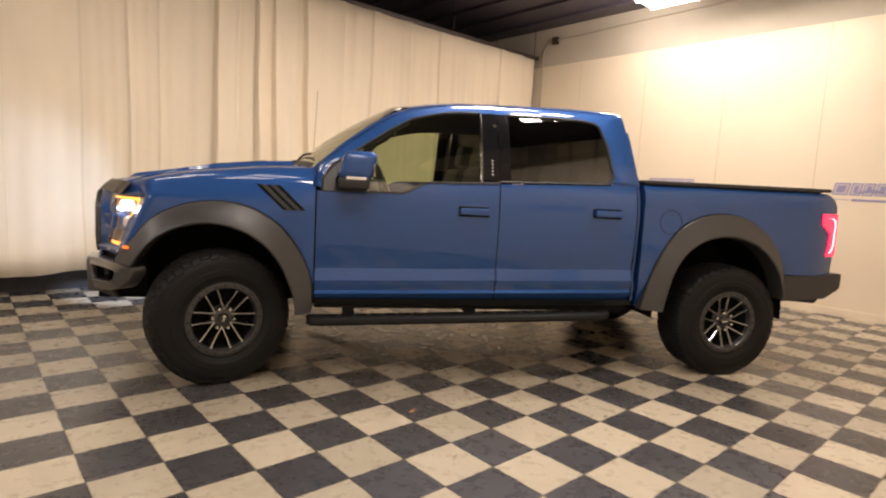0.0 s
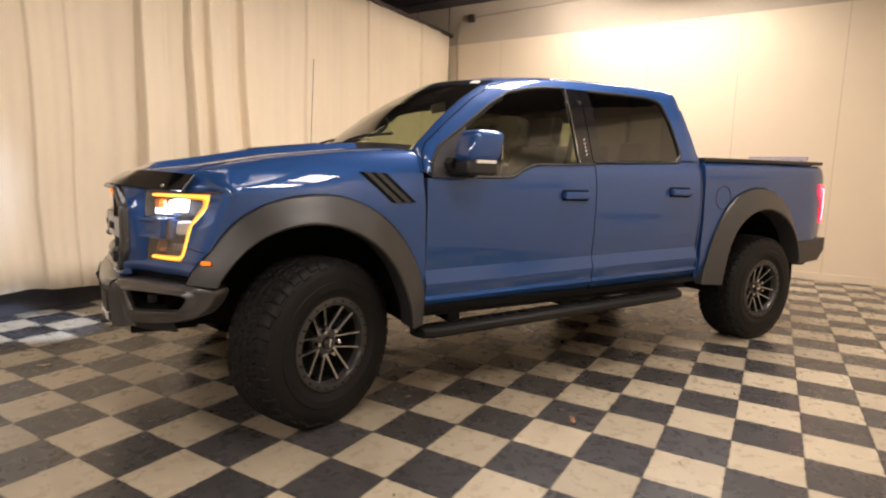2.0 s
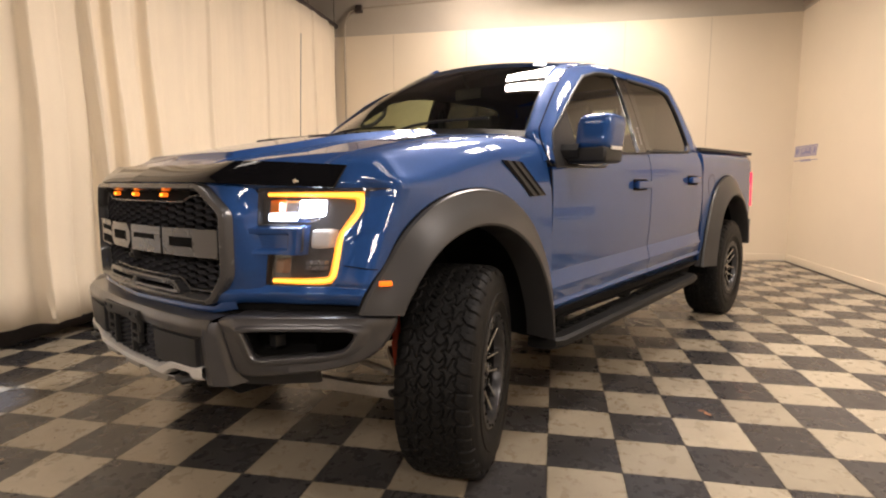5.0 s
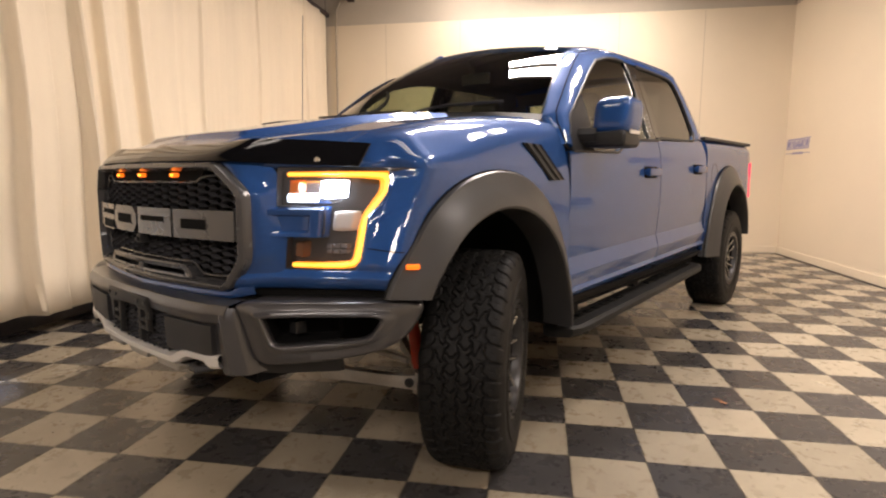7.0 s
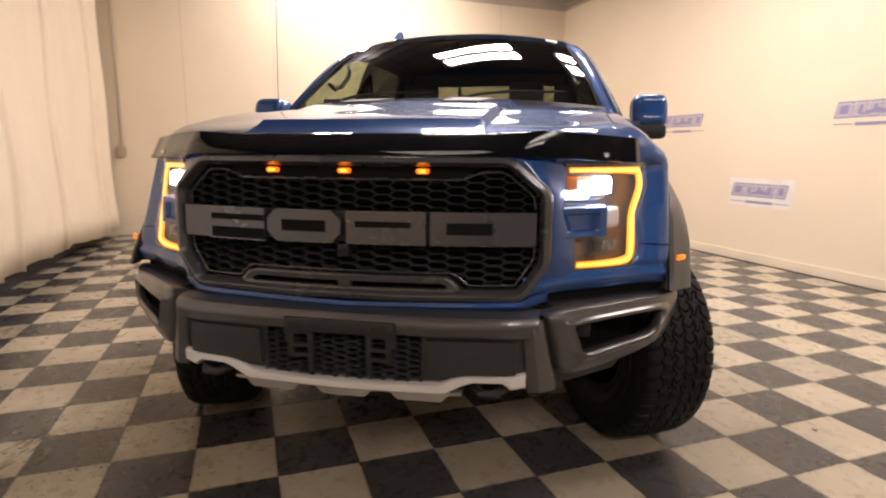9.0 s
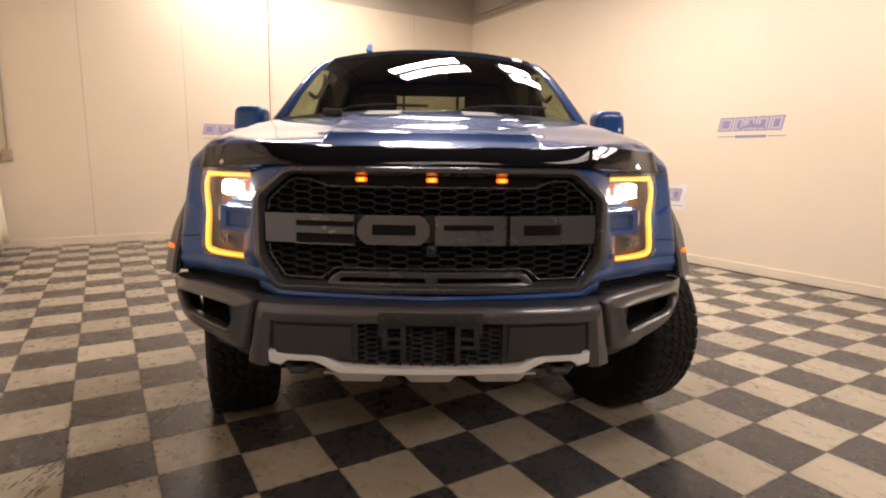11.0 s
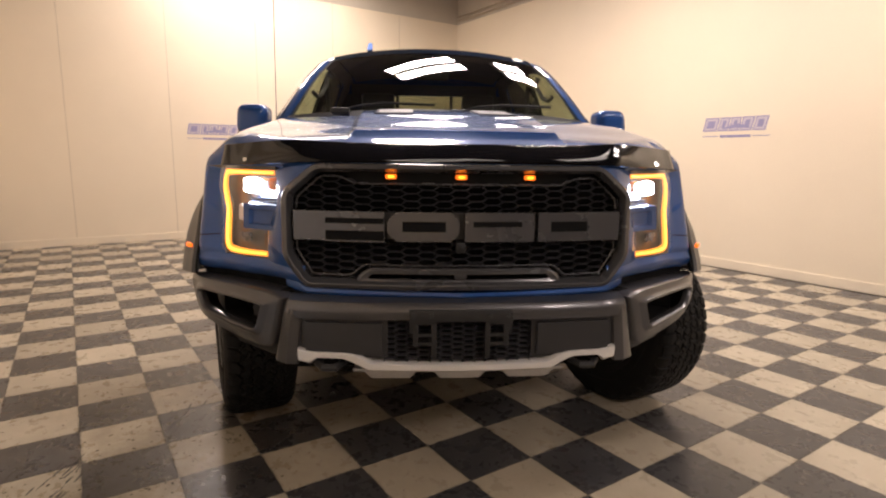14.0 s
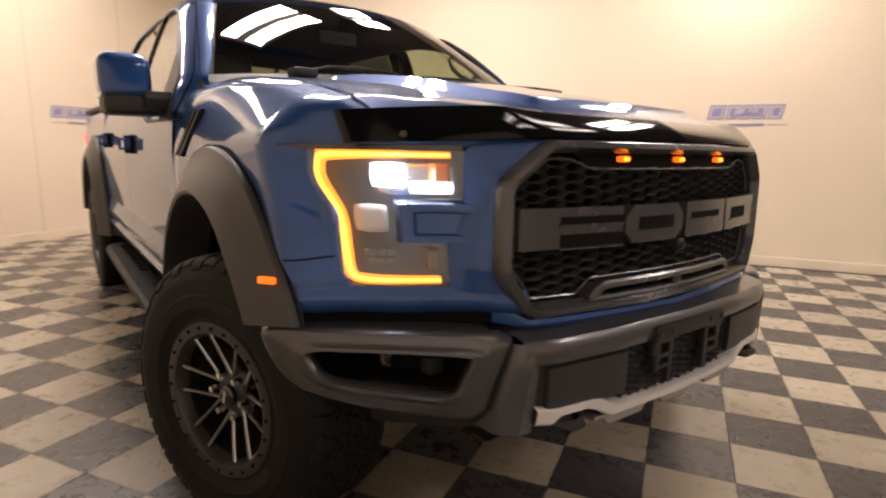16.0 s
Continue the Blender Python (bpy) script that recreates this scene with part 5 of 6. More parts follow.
# black header above the mesh with its three amber lamps
bm = bmesh.new()
sheet(bm, [[g3(y * (0.345 + 0.055 * q), 1.110 + 0.048 * q, -0.022) for y in np.linspace(-1, 1, 17)] for q in (0.0, 0.4, 1.0)], back=(-0.02, 0, 0))
part("header", bm, M_VOID, grille)
for y in (-0.233, 0.0, 0.233):
    bm = bmesh.new()
    box(bm, gx(y, 1.136) - 0.026, gx(y, 1.136) - 0.006, y - 0.019, y + 0.019, 1.129, 1.145, 0.007, seg=3)
    marker = part("marker_lamp", bm, M_MARK, grille, "lit amber grille lamp")
    bm = bmesh.new()
    box(bm, gx(y, 1.136) - 0.012, gx(y, 1.136) - 0.003, y - 0.011, y + 0.011, 1.132, 1.142, 0.004, seg=3)
    part("marker_core", bm, M_AMBER, marker)
# cross bar: plain chamfered blocks with slots
BZ0, BZ1 = 0.924, 1.022


def bar_plate(name, y0, y1, low, high, out, deep, material, parent, soft=0.0):
    """A plate that follows the curved grille face between heights low(y) and high(y)."""
    bm = bmesh.new()
    cuts = sorted(set(list(np.linspace(y0, y1, 11)) + [y for y in (y0 + 0.03, y1 - 0.03) if y1 - y0 > 0.1]))
    sheet(bm, [[g3(y, z, out) for z in np.linspace(low(y), high(y), 3)] for y in cuts], back=(-deep, 0, 0))
    if soft:
        bevelled(bm, soft, 2)
    return part(name, bm, material, parent, smooth=0.5)


def bar_block(y0, y1, cham, slots):
    def trim(y):
        return max(0.0, cham - min(y - y0, y1 - y)) if cham else 0.0

    block = bar_plate("bar_block", y0, y1, lambda y: BZ0 + trim(y), lambda y: BZ1 - trim(y), 0.014, 0.03, M_GRILLE, grille, 0.005)
    # near-black plates on the face paint the dark of open slots
    for a0, a1, c0, c1 in slots:
        bar_plate("slot", a0, a1, lambda y: c0, lambda y: c1, 0.0156, 0.004, M_VOID, block)
        bar_plate("slot_lip", a0 - 0.004, a1 + 0.004, lambda y: c0 - 0.005, lambda y: c0, 0.0176, 0.006, M_GRILLE, block)


bar_block(-0.562, -0.255, 0.0, [(-0.452, -0.257, 0.982, 1.000), (-0.452, -0.257, 0.926, 0.958)])
bar_block(-0.245, -0.006, 0.03, [(-0.195, -0.052, 0.957, 0.991)])
bar_block(0.012, 0.248, 0.0, [(0.040, 0.205, 0.974, 0.992)])
bar_block(0.262, 0.562, 0.0, [(0.308, 0.438, 0.957, 0.991)])
bm = bmesh.new()
sheet(bm, [[g3(y, z, -0.016) for y in np.linspace(-0.55, 0.55, 13)] for z in (BZ0 + 0.004, BZ1 - 0.004)], back=(-0.02, 0, 0))
part("bar_web", bm, M_BLACK_P, grille)
# lower lip with its slot, and the camera
bm = bmesh.new()
lip_o, lip_i = both([(0.0, 0.832), (0.315, 0.832), (0.36, 0.784), (0.0, 0.782)]), both([(0.0, 0.812), (0.300, 0.812), (0.315, 0.794), (0.0, 0.792)])
a, b = loop_pts(eased(lip_o, 0.03), 3), loop_pts(eased(lip_i, 0.015), 3)
sheet(bm, [[g3(a[k][0] + (b[k][0] - a[k][0]) * q, a[k][1] + (b[k][1] - a[k][1]) * q, o) for k in range(len(a))] for q, o in ((0, -0.03), (0, 0.008), (0.3, 0.012), (1, 0.008), (1, -0.03))], closed=True)
lip = part("lower_lip", bm, M_GRILLE, grille, smooth=0.5)
bm = bmesh.new()
box(bm, gx(0, 0.8) - 0.01, gx(0, 0.8) + 0.008, -0.02, 0.02, 0.793, 0.812, 0.002)
part("lip_post", bm, M_PANEL, lip)
bm = bmesh.new()
box(bm, gx(0, 0.905) - 0.04, gx(0, 0.905) + 0.012, -0.016, 0.016, 0.885, 0.922, 0.006)
cyl(bm, (gx(0, 0.9) + 0.01, 0, 0.902), (gx(0, 0.9) + 0.02, 0, 0.899), 0.010, n=14)
part("front_camera", bm, M_BLACK_P, grille)

# ---- front bumper ----
def bx(y):
    return float(np.interp(abs(y), [0, 0.3, 0.5, 0.566, 0.60, 0.64], [0.945, 0.936, 0.912, 0.890, 0.868, 0.845]))


bm = bmesh.new()
ys = np.linspace(-0.58, 0.58, 41)
prof = [(-0.13, 0.735), (-0.06, 0.732), (-0.012, 0.724), (0.0, 0.708), (0.002, 0.69), (-0.004, 0.668), (-0.03, 0.662), (-0.06, 0.662)]
sheet(bm, [[Vector((bx(y) + dx, y, z)) for dx, z in prof] for y in ys])
for s in (1, -1):
    # posts at either side, leaning out towards the bottom
    rows = []
    for z in np.linspace(0.716, 0.500, 10):
        f = (0.712 - z) / 0.21
        ya, yb, yc, yd = 0.528 + 0.022 * f, 0.562 + 0.028 * f, 0.586 + 0.040 * f, 0.593 + 0.042 * f
        top = 0.012 * max(0.0, (z - 0.70) / 0.016)
        rows.append([Vector((bx(y) + dx - top, s * y, z)) for y, dx in ((ya - 0.004, -0.06), (ya, -0.020), (ya + 0.006, -0.012), (yb - 0.006, 0.000), (yb, 0.003), (yb + 0.006, 0.001), (yc, -0.006), (yd, -0.014), (yd + 0.002, -0.08))])
    sheet(bm, rows)
bumper = part("front_bumper", bm, M_BUMPER, truck, "dark grey steel off-road bumper", smooth=0.6)
for s in (1, -1):
    bm = bmesh.new()
    rows = [[Vector((bx(y) - 0.022 - 0.10 * max(0, 0.58 - z), s * y, z)) for y in np.linspace(0.244, 0.540, 9)] for z in np.linspace(0.668, 0.53, 6)]
    sheet(bm, rows, back=(-0.02, 0, 0))
    fill = part("filler_panel", bm, M_PANEL, bumper)
    bm = bmesh.new()
    rows = [[Vector((bx(y) - 0.006 - 0.10 * max(0, 0.58 - z), s * y, z)) for y in np.linspace(0.262, 0.520, 9)] for z in np.linspace(0.655, 0.545, 6)]
    sheet(bm, rows, back=(-0.018, 0, 0))
    bevelled(bm, 0.008, 2)
    part("raised_pad", bm, M_PANEL, fill)
bm = bmesh.new()
sheet(bm, [[Vector((bx(y) - 0.06, y, z)) for y in np.linspace(-0.26, 0.26, 5)] for z in (0.67, 0.49)], back=(-0.01, 0, 0))
part("intake_back", bm, M_VOID, bumper)
honeycomb("intake_mesh", -0.236, 0.24, 0.520, 0.655, lambda y, z, o: Vector((bx(y) - 0.026 + o, y, z)), 0.050, 0.0185, lambda y, z: True, bumper, 0.02, 0.90)
# plate bracket: a top bar with two ladder legs
bm = bmesh.new()
X = bx(0) - 0.012
box(bm, X, X + 0.020, -0.172, 0.172, 0.664, 0.706, 0.005)
for sg in (1, -1):
    box(bm, X + 0.002, X + 0.016, sg * 0.128 - 0.044, sg * 0.128 + 0.044, 0.655, 0.668, 0.003)
    for y, z0 in ((0.090, 0.536), (0.152, 0.580)):
        box(bm, X - 0.006, X + 0.014, sg * y - 0.009, sg * y + 0.009, z0, 0.668, 0.003)
    for z in (0.618, 0.588):
        box(bm, X - 0.005, X + 0.013, sg * 0.121 - 0.030, sg * 0.121 + 0.030, z - 0.006, z + 0.006, 0.002)
    box(bm, X - 0.004, X + 0.012, sg * 0.165 - 0.007, sg * 0.165 + 0.007, 0.625, 0.675, 0.003)
bracket = part("plate_bracket", bm, M_BLACK_P, bumper, "empty black number-plate bracket")
for y in (-0.158, -0.098, 0.098, 0.158):
    bm = bmesh.new()
    cyl(bm, (X + 0.019, y, 0.687), (X + 0.025, y, 0.687), 0.008, n=10)
    part("bolt", bm, M_PANEL, bracket)

# silver skid edge below the bumper
SK_HALF = [(0.0, 0.514), (0.10, 0.514), (0.295, 0.519), (0.345, 0.545), (0.375, 0.551), (0.50, 0.553), (0.548, 0.560)]
SK_LOW = [(0.0, 0.487), (0.10, 0.487), (0.315, 0.490), (0.365, 0.517), (0.395, 0.528), (0.485, 0.528), (0.505, 0.508), (0.548, 0.514)]
SK_Y = np.linspace(-0.548, 0.548, 101)
SK_T = [(y, float(np.interp(abs(y), *zip(*SK_HALF)))) for y in SK_Y]
SK_B = [(y, float(np.interp(abs(y), *zip(*SK_LOW)))) for y in SK_Y]
bm = bmesh.new()
sheet(bm, [[Vector((bx(a[0]) - 0.004 + o, a[0] + (b[0] - a[0]) * q, a[1] + (b[1] - a[1]) * q)) for a, b in zip(SK_T, SK_B)] for q, o in ((0, -0.05), (0, -0.006), (0.12, 0.002), (0.8, 0.0), (1, -0.010), (1, -0.06))])
skid = part("skid_plate", bm, M_SKID, bumper, "bare aluminium skid plate edge", smooth=0.7)
def tub_depth(y):
    near = min(abs(y - c) for c in (-0.235, 0.0, 0.235))
    return 0.008 + 0.024 * (1.0 - smooth(0.062, 0.092, near))


bm = bmesh.new()
yt = np.linspace(-0.36, 0.36, 145)
sheet(bm, [[Vector((bx(y) - 0.014 - dx, y, 0.489 - tub_depth(y) * q)) for y in yt] for dx, q in ((0.0, -0.2), (0.002, 0.3), (0.006, 0.85), (0.014, 1.0), (0.10, 1.1), (0.25, 0.6))], back=(-0.004, 0, 0.003))
part("skid_lower", bm, M_SKID_SHADE, skid, smooth=0.4)
for s in (1, -1):
    bm = bmesh.new()
    tube(bm, [(0.80, s * 0.43, 0.525), (0.88, s * 0.395, 0.505), (0.918, s * 0.42, 0.500), (0.918, s * 0.46, 0.500), (0.88, s * 0.485, 0.505), (0.80, s * 0.46, 0.525)], 0.014, 8)
    part("tow_hook", bm, M_BLACK_P, bumper, "black tow hook")

# bumper wings
wing_x = spline([0.56, 0.598, 0.64, 0.679, 0.705, 0.80, 0.939, 0.97, 1.004, 1.06], [0.885, 0.864, 0.836, 0.804, 0.786, 0.710, 0.596, 0.564, 0.520, 0.440])


def wing(y, z, out=0.0):
    """A point of the bumper's wing, `out` from its face."""
    return Vector((wing_x(y) + 0.74 * out, y + 0.67 * out, z))


W_LOOP = [(0.604, 0.724), (0.64, 0.742), (0.75, 0.745), (0.90, 0.745), (1.050, 0.745), (1.046, 0.690), (1.004, 0.596), (0.91, 0.562), (0.824, 0.546), (0.74, 0.536), (0.656, 0.530), (0.640, 0.60), (0.622, 0.67)]
H_LOOP = [(0.679, 0.687), (0.71, 0.691), (0.79, 0.693), (0.88, 0.695), (0.966, 0.695), (0.958, 0.664), (0.936, 0.629), (0.88, 0.621), (0.82, 0.613), (0.76, 0.607), (0.708, 0.601), (0.698, 0.63), (0.688, 0.66)]
for s in (1, -1):
    a, b = curve(W_LOOP + W_LOOP[:1], 79, 2)[:-1], curve(H_LOOP + H_LOOP[:1], 79, 2)[:-1]
    bm = bmesh.new()
    rows = []
    for q, o in ((0.02, -0.09), (0, -0.016), (0.05, -0.004), (0.14, 0.002), (0.50, 0.004), (0.60, 0.007), (0.74, 0.018), (0.88, 0.019), (0.97, 0.012), (1.0, 0.002), (1.0, -0.012)):
        rows.append([wing(*(a[k] + (b[k] - a[k]) * q), o) for k in range(len(a))])
    sheet(bm, flip(rows, s), closed=True)
    w = part("bumper_wing", bm, M_BUMPER, bumper, "dark grey bumper wing with a deep opening", smooth=0.7)
    # added black sheets stand in for the shaded wheel well behind the opening
    bm = bmesh.new()
    sheet(bm, flip([[wing(y, z, -0.012 - d) for y, z in b if y < 0.87] for d in (0.0, 0.09)], s), back=(0, 0, 0.004))
    sheet(bm, flip([[wing(y, z, -0.105) for y in np.linspace(0.66, 0.835, 8)] for z in (0.57, 0.715)], s), back=(-0.01, 0, 0))
    part("opening_shade", bm, M_VOID, w)
    bm = bmesh.new()
    c = wing(0.755, 0.648, -0.06)
    box(bm, c.x - 0.02, c.x + 0.02, s * c.y - 0.02, s * c.y + 0.02, c.z - 0.02, c.z + 0.022, 0.003)
    part("fog_lamp_mount", bm, M_BLACK_P, w)
    bm = bmesh.new()
    sheet(bm, flip([[wing(y, z + 0.06 * max(0.0, y - 0.7), o) for y in np.linspace(0.60, 0.86, 8)] for z, o in ((0.56, -0.03), (0.525, -0.035), (0.488, -0.06))], s), back=(-0.02, 0, 0))
    part("air_dam", bm, M_BLACK_P, bumper)
    # black strip between wing and blue sill
    bm = bmesh.new()
    sheet(bm, flip([[nose(y, z, o) for y in np.linspace(0.56, 0.998, 16)] for z, o in ((0.715, -0.025), (0.776, -0.018))], s), back=(-0.01, 0, 0))
    part("gap_strip", bm, M_VOID, bumper)

# ---- roof, screens, rear of the cab ----
def roof_z(x, y):
    e = float(np.interp(-x, [1.08, 1.24, 1.36, 1.6, 2.0, 2.5, 2.72, 2.84], [1.838, 1.865, 1.890, 1.918, 1.936, 1.950, 1.948, 1.925]))
    return e + 0.064 * (1 - (abs(y) / 0.69) ** 2.2)


bm = bmesh.new()
rows = []
for u in np.linspace(0, 1, 33):
    row = []
    for q in np.linspace(-1, 1, 41):
        xf = -1.11 - 0.13 * abs(q) ** 2
        x = xf + (-2.84 - xf) * u
        hw = float(np.interp(-x, [1.1, 1.24, 1.5], [0.65, 0.664, 0.684]))
        row.append(Vector((x, hw * q, roof_z(x, 0.688 * q))))
    rows.append(row)
sheet(bm, rows, back=(0, 0, -0.025))
roof = part("roof", bm, M_BLUE, truck, smooth=1.0)
base = [Vector((-0.41 - 0.15 * (abs(q) ** 2.2), 0.868 * q, 1.395 + 0.035 * (1 - q * q))) for q in np.linspace(-1, 1, 41)]
top = [Vector((-1.11 - 0.13 * abs(q) ** 2, 0.664 * q, roof_z(-1.11 - 0.13 * abs(q) ** 2, 0.688 * q) + 0.002)) for q in np.linspace(-1, 1, 41)]
bm = bmesh.new()
sheet(bm, [[base[k].lerp(top[k], u) + Vector((0.018, 0, 0.028)) * math.sin(math.pi * u) * (1 - 0.45 * (k / 20 - 1) ** 2) for k in range(41)] for u in np.linspace(0, 1, 17)])
g = part("windscreen", bm, M_SCREEN, truck, "raked windscreen mirroring the ceiling lights", smooth=1.2)
g.visible_shadow = False
bm = bmesh.new()
sheet(bm, [[base[k].lerp(top[k], u) + Vector((0.018, 0, 0.028)) * math.sin(math.pi * u) * (1 - 0.45 * (k / 20 - 1) ** 2) + Vector((0.001, 0, 0.002)) for k in range(41)] for u in (0, 0.03, 0.06)])
part("screen_band", bm, M_BLACK_P, g)
for y0, y1 in ((-0.62, -0.02), (0.02, 0.66)):
    bm = bmesh.new()
    tube(bm, [(-0.43, y0 + 0.08, 1.452), (-0.47, y0 + 0.2, 1.485), (-0.50, y0 + 0.35, 1.500), (-0.56, y1, 1.50)], 0.008, 6)
    box(bm, -0.48, -0.40, y0 + 0.03, y0 + 0.13, 1.43, 1.465, 0.01)
    part("wiper", bm, M_BLACK_P, truck)
# sticker at the top of the screen
bm = bmesh.new()
sheet(bm, [[base[k].lerp(top[k], u) + Vector((0.018, 0, 0.028)) * math.sin(math.pi * u) * (1 - 0.45 * (k / 20 - 1) ** 2) + Vector((0.002, 0, 0.003)) for k in (36, 37, 38)] for u in (0.93, 0.975)])
part("screen_sticker", bm, M_WHITE_LENS, g)

bm = bmesh.new()
sheet(bm, [[Vector((-2.918, y, z)) for y in np.linspace(-0.94, 0.94, 5)] for z in (0.60, 1.42)], back=(0.02, 0, 0))
sheet(bm, [[Vector((-2.885 + 0.05 * (z > 1.82), y, z)) for y in np.linspace(-0.72, 0.72, 5)] for z in (1.80, 1.89)], back=(0.02, 0, 0))
for s in (1, -1):
    sheet(bm, flip([[Vector((-2.915 + 0.05 * u, y, z)) for y in (0.62, yo)] for u, z, yo in ((0, 1.42, 0.938), (0.3, 1.6, 0.865), (0.6, 1.80, 0.77))], s), back=(0.02, 0, 0))
part("cab_back", bm, M_BLUE, truck)
bm = bmesh.new()
sheet(bm, [[Vector((-2.888, y, z)) for y in np.linspace(-0.93, 0.93, 5)] for z in (0.62, 1.42)], back=(0.006, 0, 0))
sheet(bm, [[Vector((-2.855 + 0.05 * (z > 1.82), y, z)) for y in np.linspace(-0.70, 0.70, 5)] for z in (1.80, 1.89)], back=(0.006, 0, 0))
for s in (1, -1):
    sheet(bm, flip([[Vector((-2.885 + 0.05 * u, y, z)) for y in (0.62, yo)] for u, z, yo in ((0, 1.42, 0.92), (0.3, 1.6, 0.845), (0.6, 1.80, 0.75))], s), back=(0.006, 0, 0))
part("rear_lining", bm, M_SHELL, truck, "black trim behind the rear seats")
for y0, y1 in ((-0.62, -0.27), (-0.255, 0.255), (0.27, 0.62)):
    bm = bmesh.new()
    sheet(bm, [[Vector((-2.912 + 0.05 * u, y, z)) for y in (y0, y1)] for u, z in ((0, 1.42), (0.6, 1.80))])
    g = part("rear_screen_pane", bm, M_TINT, truck, "sliding rear cab window pane")
    g.visible_shadow = False
bm = bmesh.new()
for y in (-0.2625, 0.2625, -0.62, 0.62):
    box(bm, -2.915, -2.875, y - 0.012, y + 0.012, 1.42, 1.80)
part("rear_screen_post", bm, M_BLACK_P, truck)

# rounded rear edge of the roof
bm = bmesh.new()
qs = np.linspace(-1, 1, 33)


def rear_edge(mid, end, drop=0.0):
    return [Vector((mid[0] + (end[0] - mid[0]) * abs(q) ** 5, end[1] * q, mid[1] + (end[2] - mid[1]) * abs(q) ** 2.2)) for q in qs]


sheet(bm, [rear_edge((-2.83, 1.993), (-2.83, 0.70, 1.936)), rear_edge((-2.868, 1.975), (-2.852, 0.722, 1.908)), rear_edge((-2.89, 1.93), (-2.860, 0.752, 1.85)), rear_edge((-2.90, 1.80), (-2.868, 0.776, 1.79))], back=(0.012, 0, -0.004))
part("roof_rear_edge", bm, M_BLUE, truck, smooth=1.2)

# aerials
bm = bmesh.new()
tube(bm, [(-0.52, -0.905, 1.36), (-0.52, -0.905, 1.41), (-0.535, -0.905, 1.80), (-0.55, -0.905, 2.17)], 0.0022, 6)
cyl(bm, (-0.52, -0.905, 1.35), (-0.52, -0.905, 1.392), 0.013, 0.009, n=12)
part("aerial_mast", bm, M_BLACK_P, truck, "thin black aerial mast")
bm = bmesh.new()
prism(bm, [(-1.27, 0), (-1.42, 0), (-1.40, 0.055), (-1.375, 0.062)], lambda u, v, d: (u, -0.43 - 0.02 + d * (1 if v < 0.01 else 0.7) + (0.006 if v > 0.01 else 0), roof_z(-1.35, 0.43) - 0.004 + v), 0.04)
bevelled(bm, 0.006, 2)
part("roof_fin", bm, M_BLUE, truck, "small blue roof aerial fin")

# ---- bed ----
bm = bmesh.new()
sheet(bm, [[Vector((x, y, 1.43 + 0.02 * (-x - 2.93) / 1.7)) for y in np.linspace(-0.86, 0.86, 7)] for x in np.linspace(-2.94, -4.57, 9)], back=(0, 0, -0.02))
part("bed_cover", bm, M_PANEL, truck, "black soft bed cover")
bm = bmesh.new()
box(bm, -4.71, -4.645, -0.72, 0.72, 0.80, 1.42, 0.02, seg=3)
part("tailgate", bm, M_BLUE, truck)
bm = bmesh.new()
box(bm, -2.985, -2.965, -0.95, 0.95, 0.62, 1.41)
part("bed_front", bm, M_BLUE, truck)
bm = bmesh.new()
box(bm, -4.82, -4.70, -0.90, 0.90, 0.64, 0.79, 0.025, seg=3)
part("rear_bumper", bm, M_PANEL, truck)
for s in (1, -1):
    bm = bmesh.new()
    cyl(bm, (-4.30, s * 0.78, 0.60), (-4.68, s * 0.80, 0.575), 0.05, n=20)
    part("exhaust_tip", bm, M_BLACK_P, truck)

# ---- underbody ----
bm = bmesh.new()
box(bm, -4.55, 0.72, -0.44, 0.44, 0.56, 0.80)
box(bm, -2.88, -0.62, -0.93, 0.93, 0.472, 0.62)
box(bm, -4.60, -4.22, -0.9, 0.9, 0.66, 0.80)
box(bm, 0.50, 0.80, -0.62, 0.62, 0.46, 0.74)
part("chassis", bm, M_VOID, truck)
for y in (-0.42, 0.42):
    bm = bmesh.new()
    box(bm, -4.5, 0.6, y - 0.045, y + 0.045, 0.43, 0.58, 0.01)
    part("frame_rail", bm, M_VOID, truck)
bm = bmesh.new()
cyl(bm, (-WHEELBASE, -0.85, 0.415), (-WHEELBASE, 0.85, 0.415), 0.05, n=16)
bmesh.ops.create_uvsphere(bm, u_segments=16, v_segments=10, radius=0.15, matrix=Matrix.Translation((-WHEELBASE, 0.0, 0.415)))
part("rear_axle", bm, M_VOID, truck)
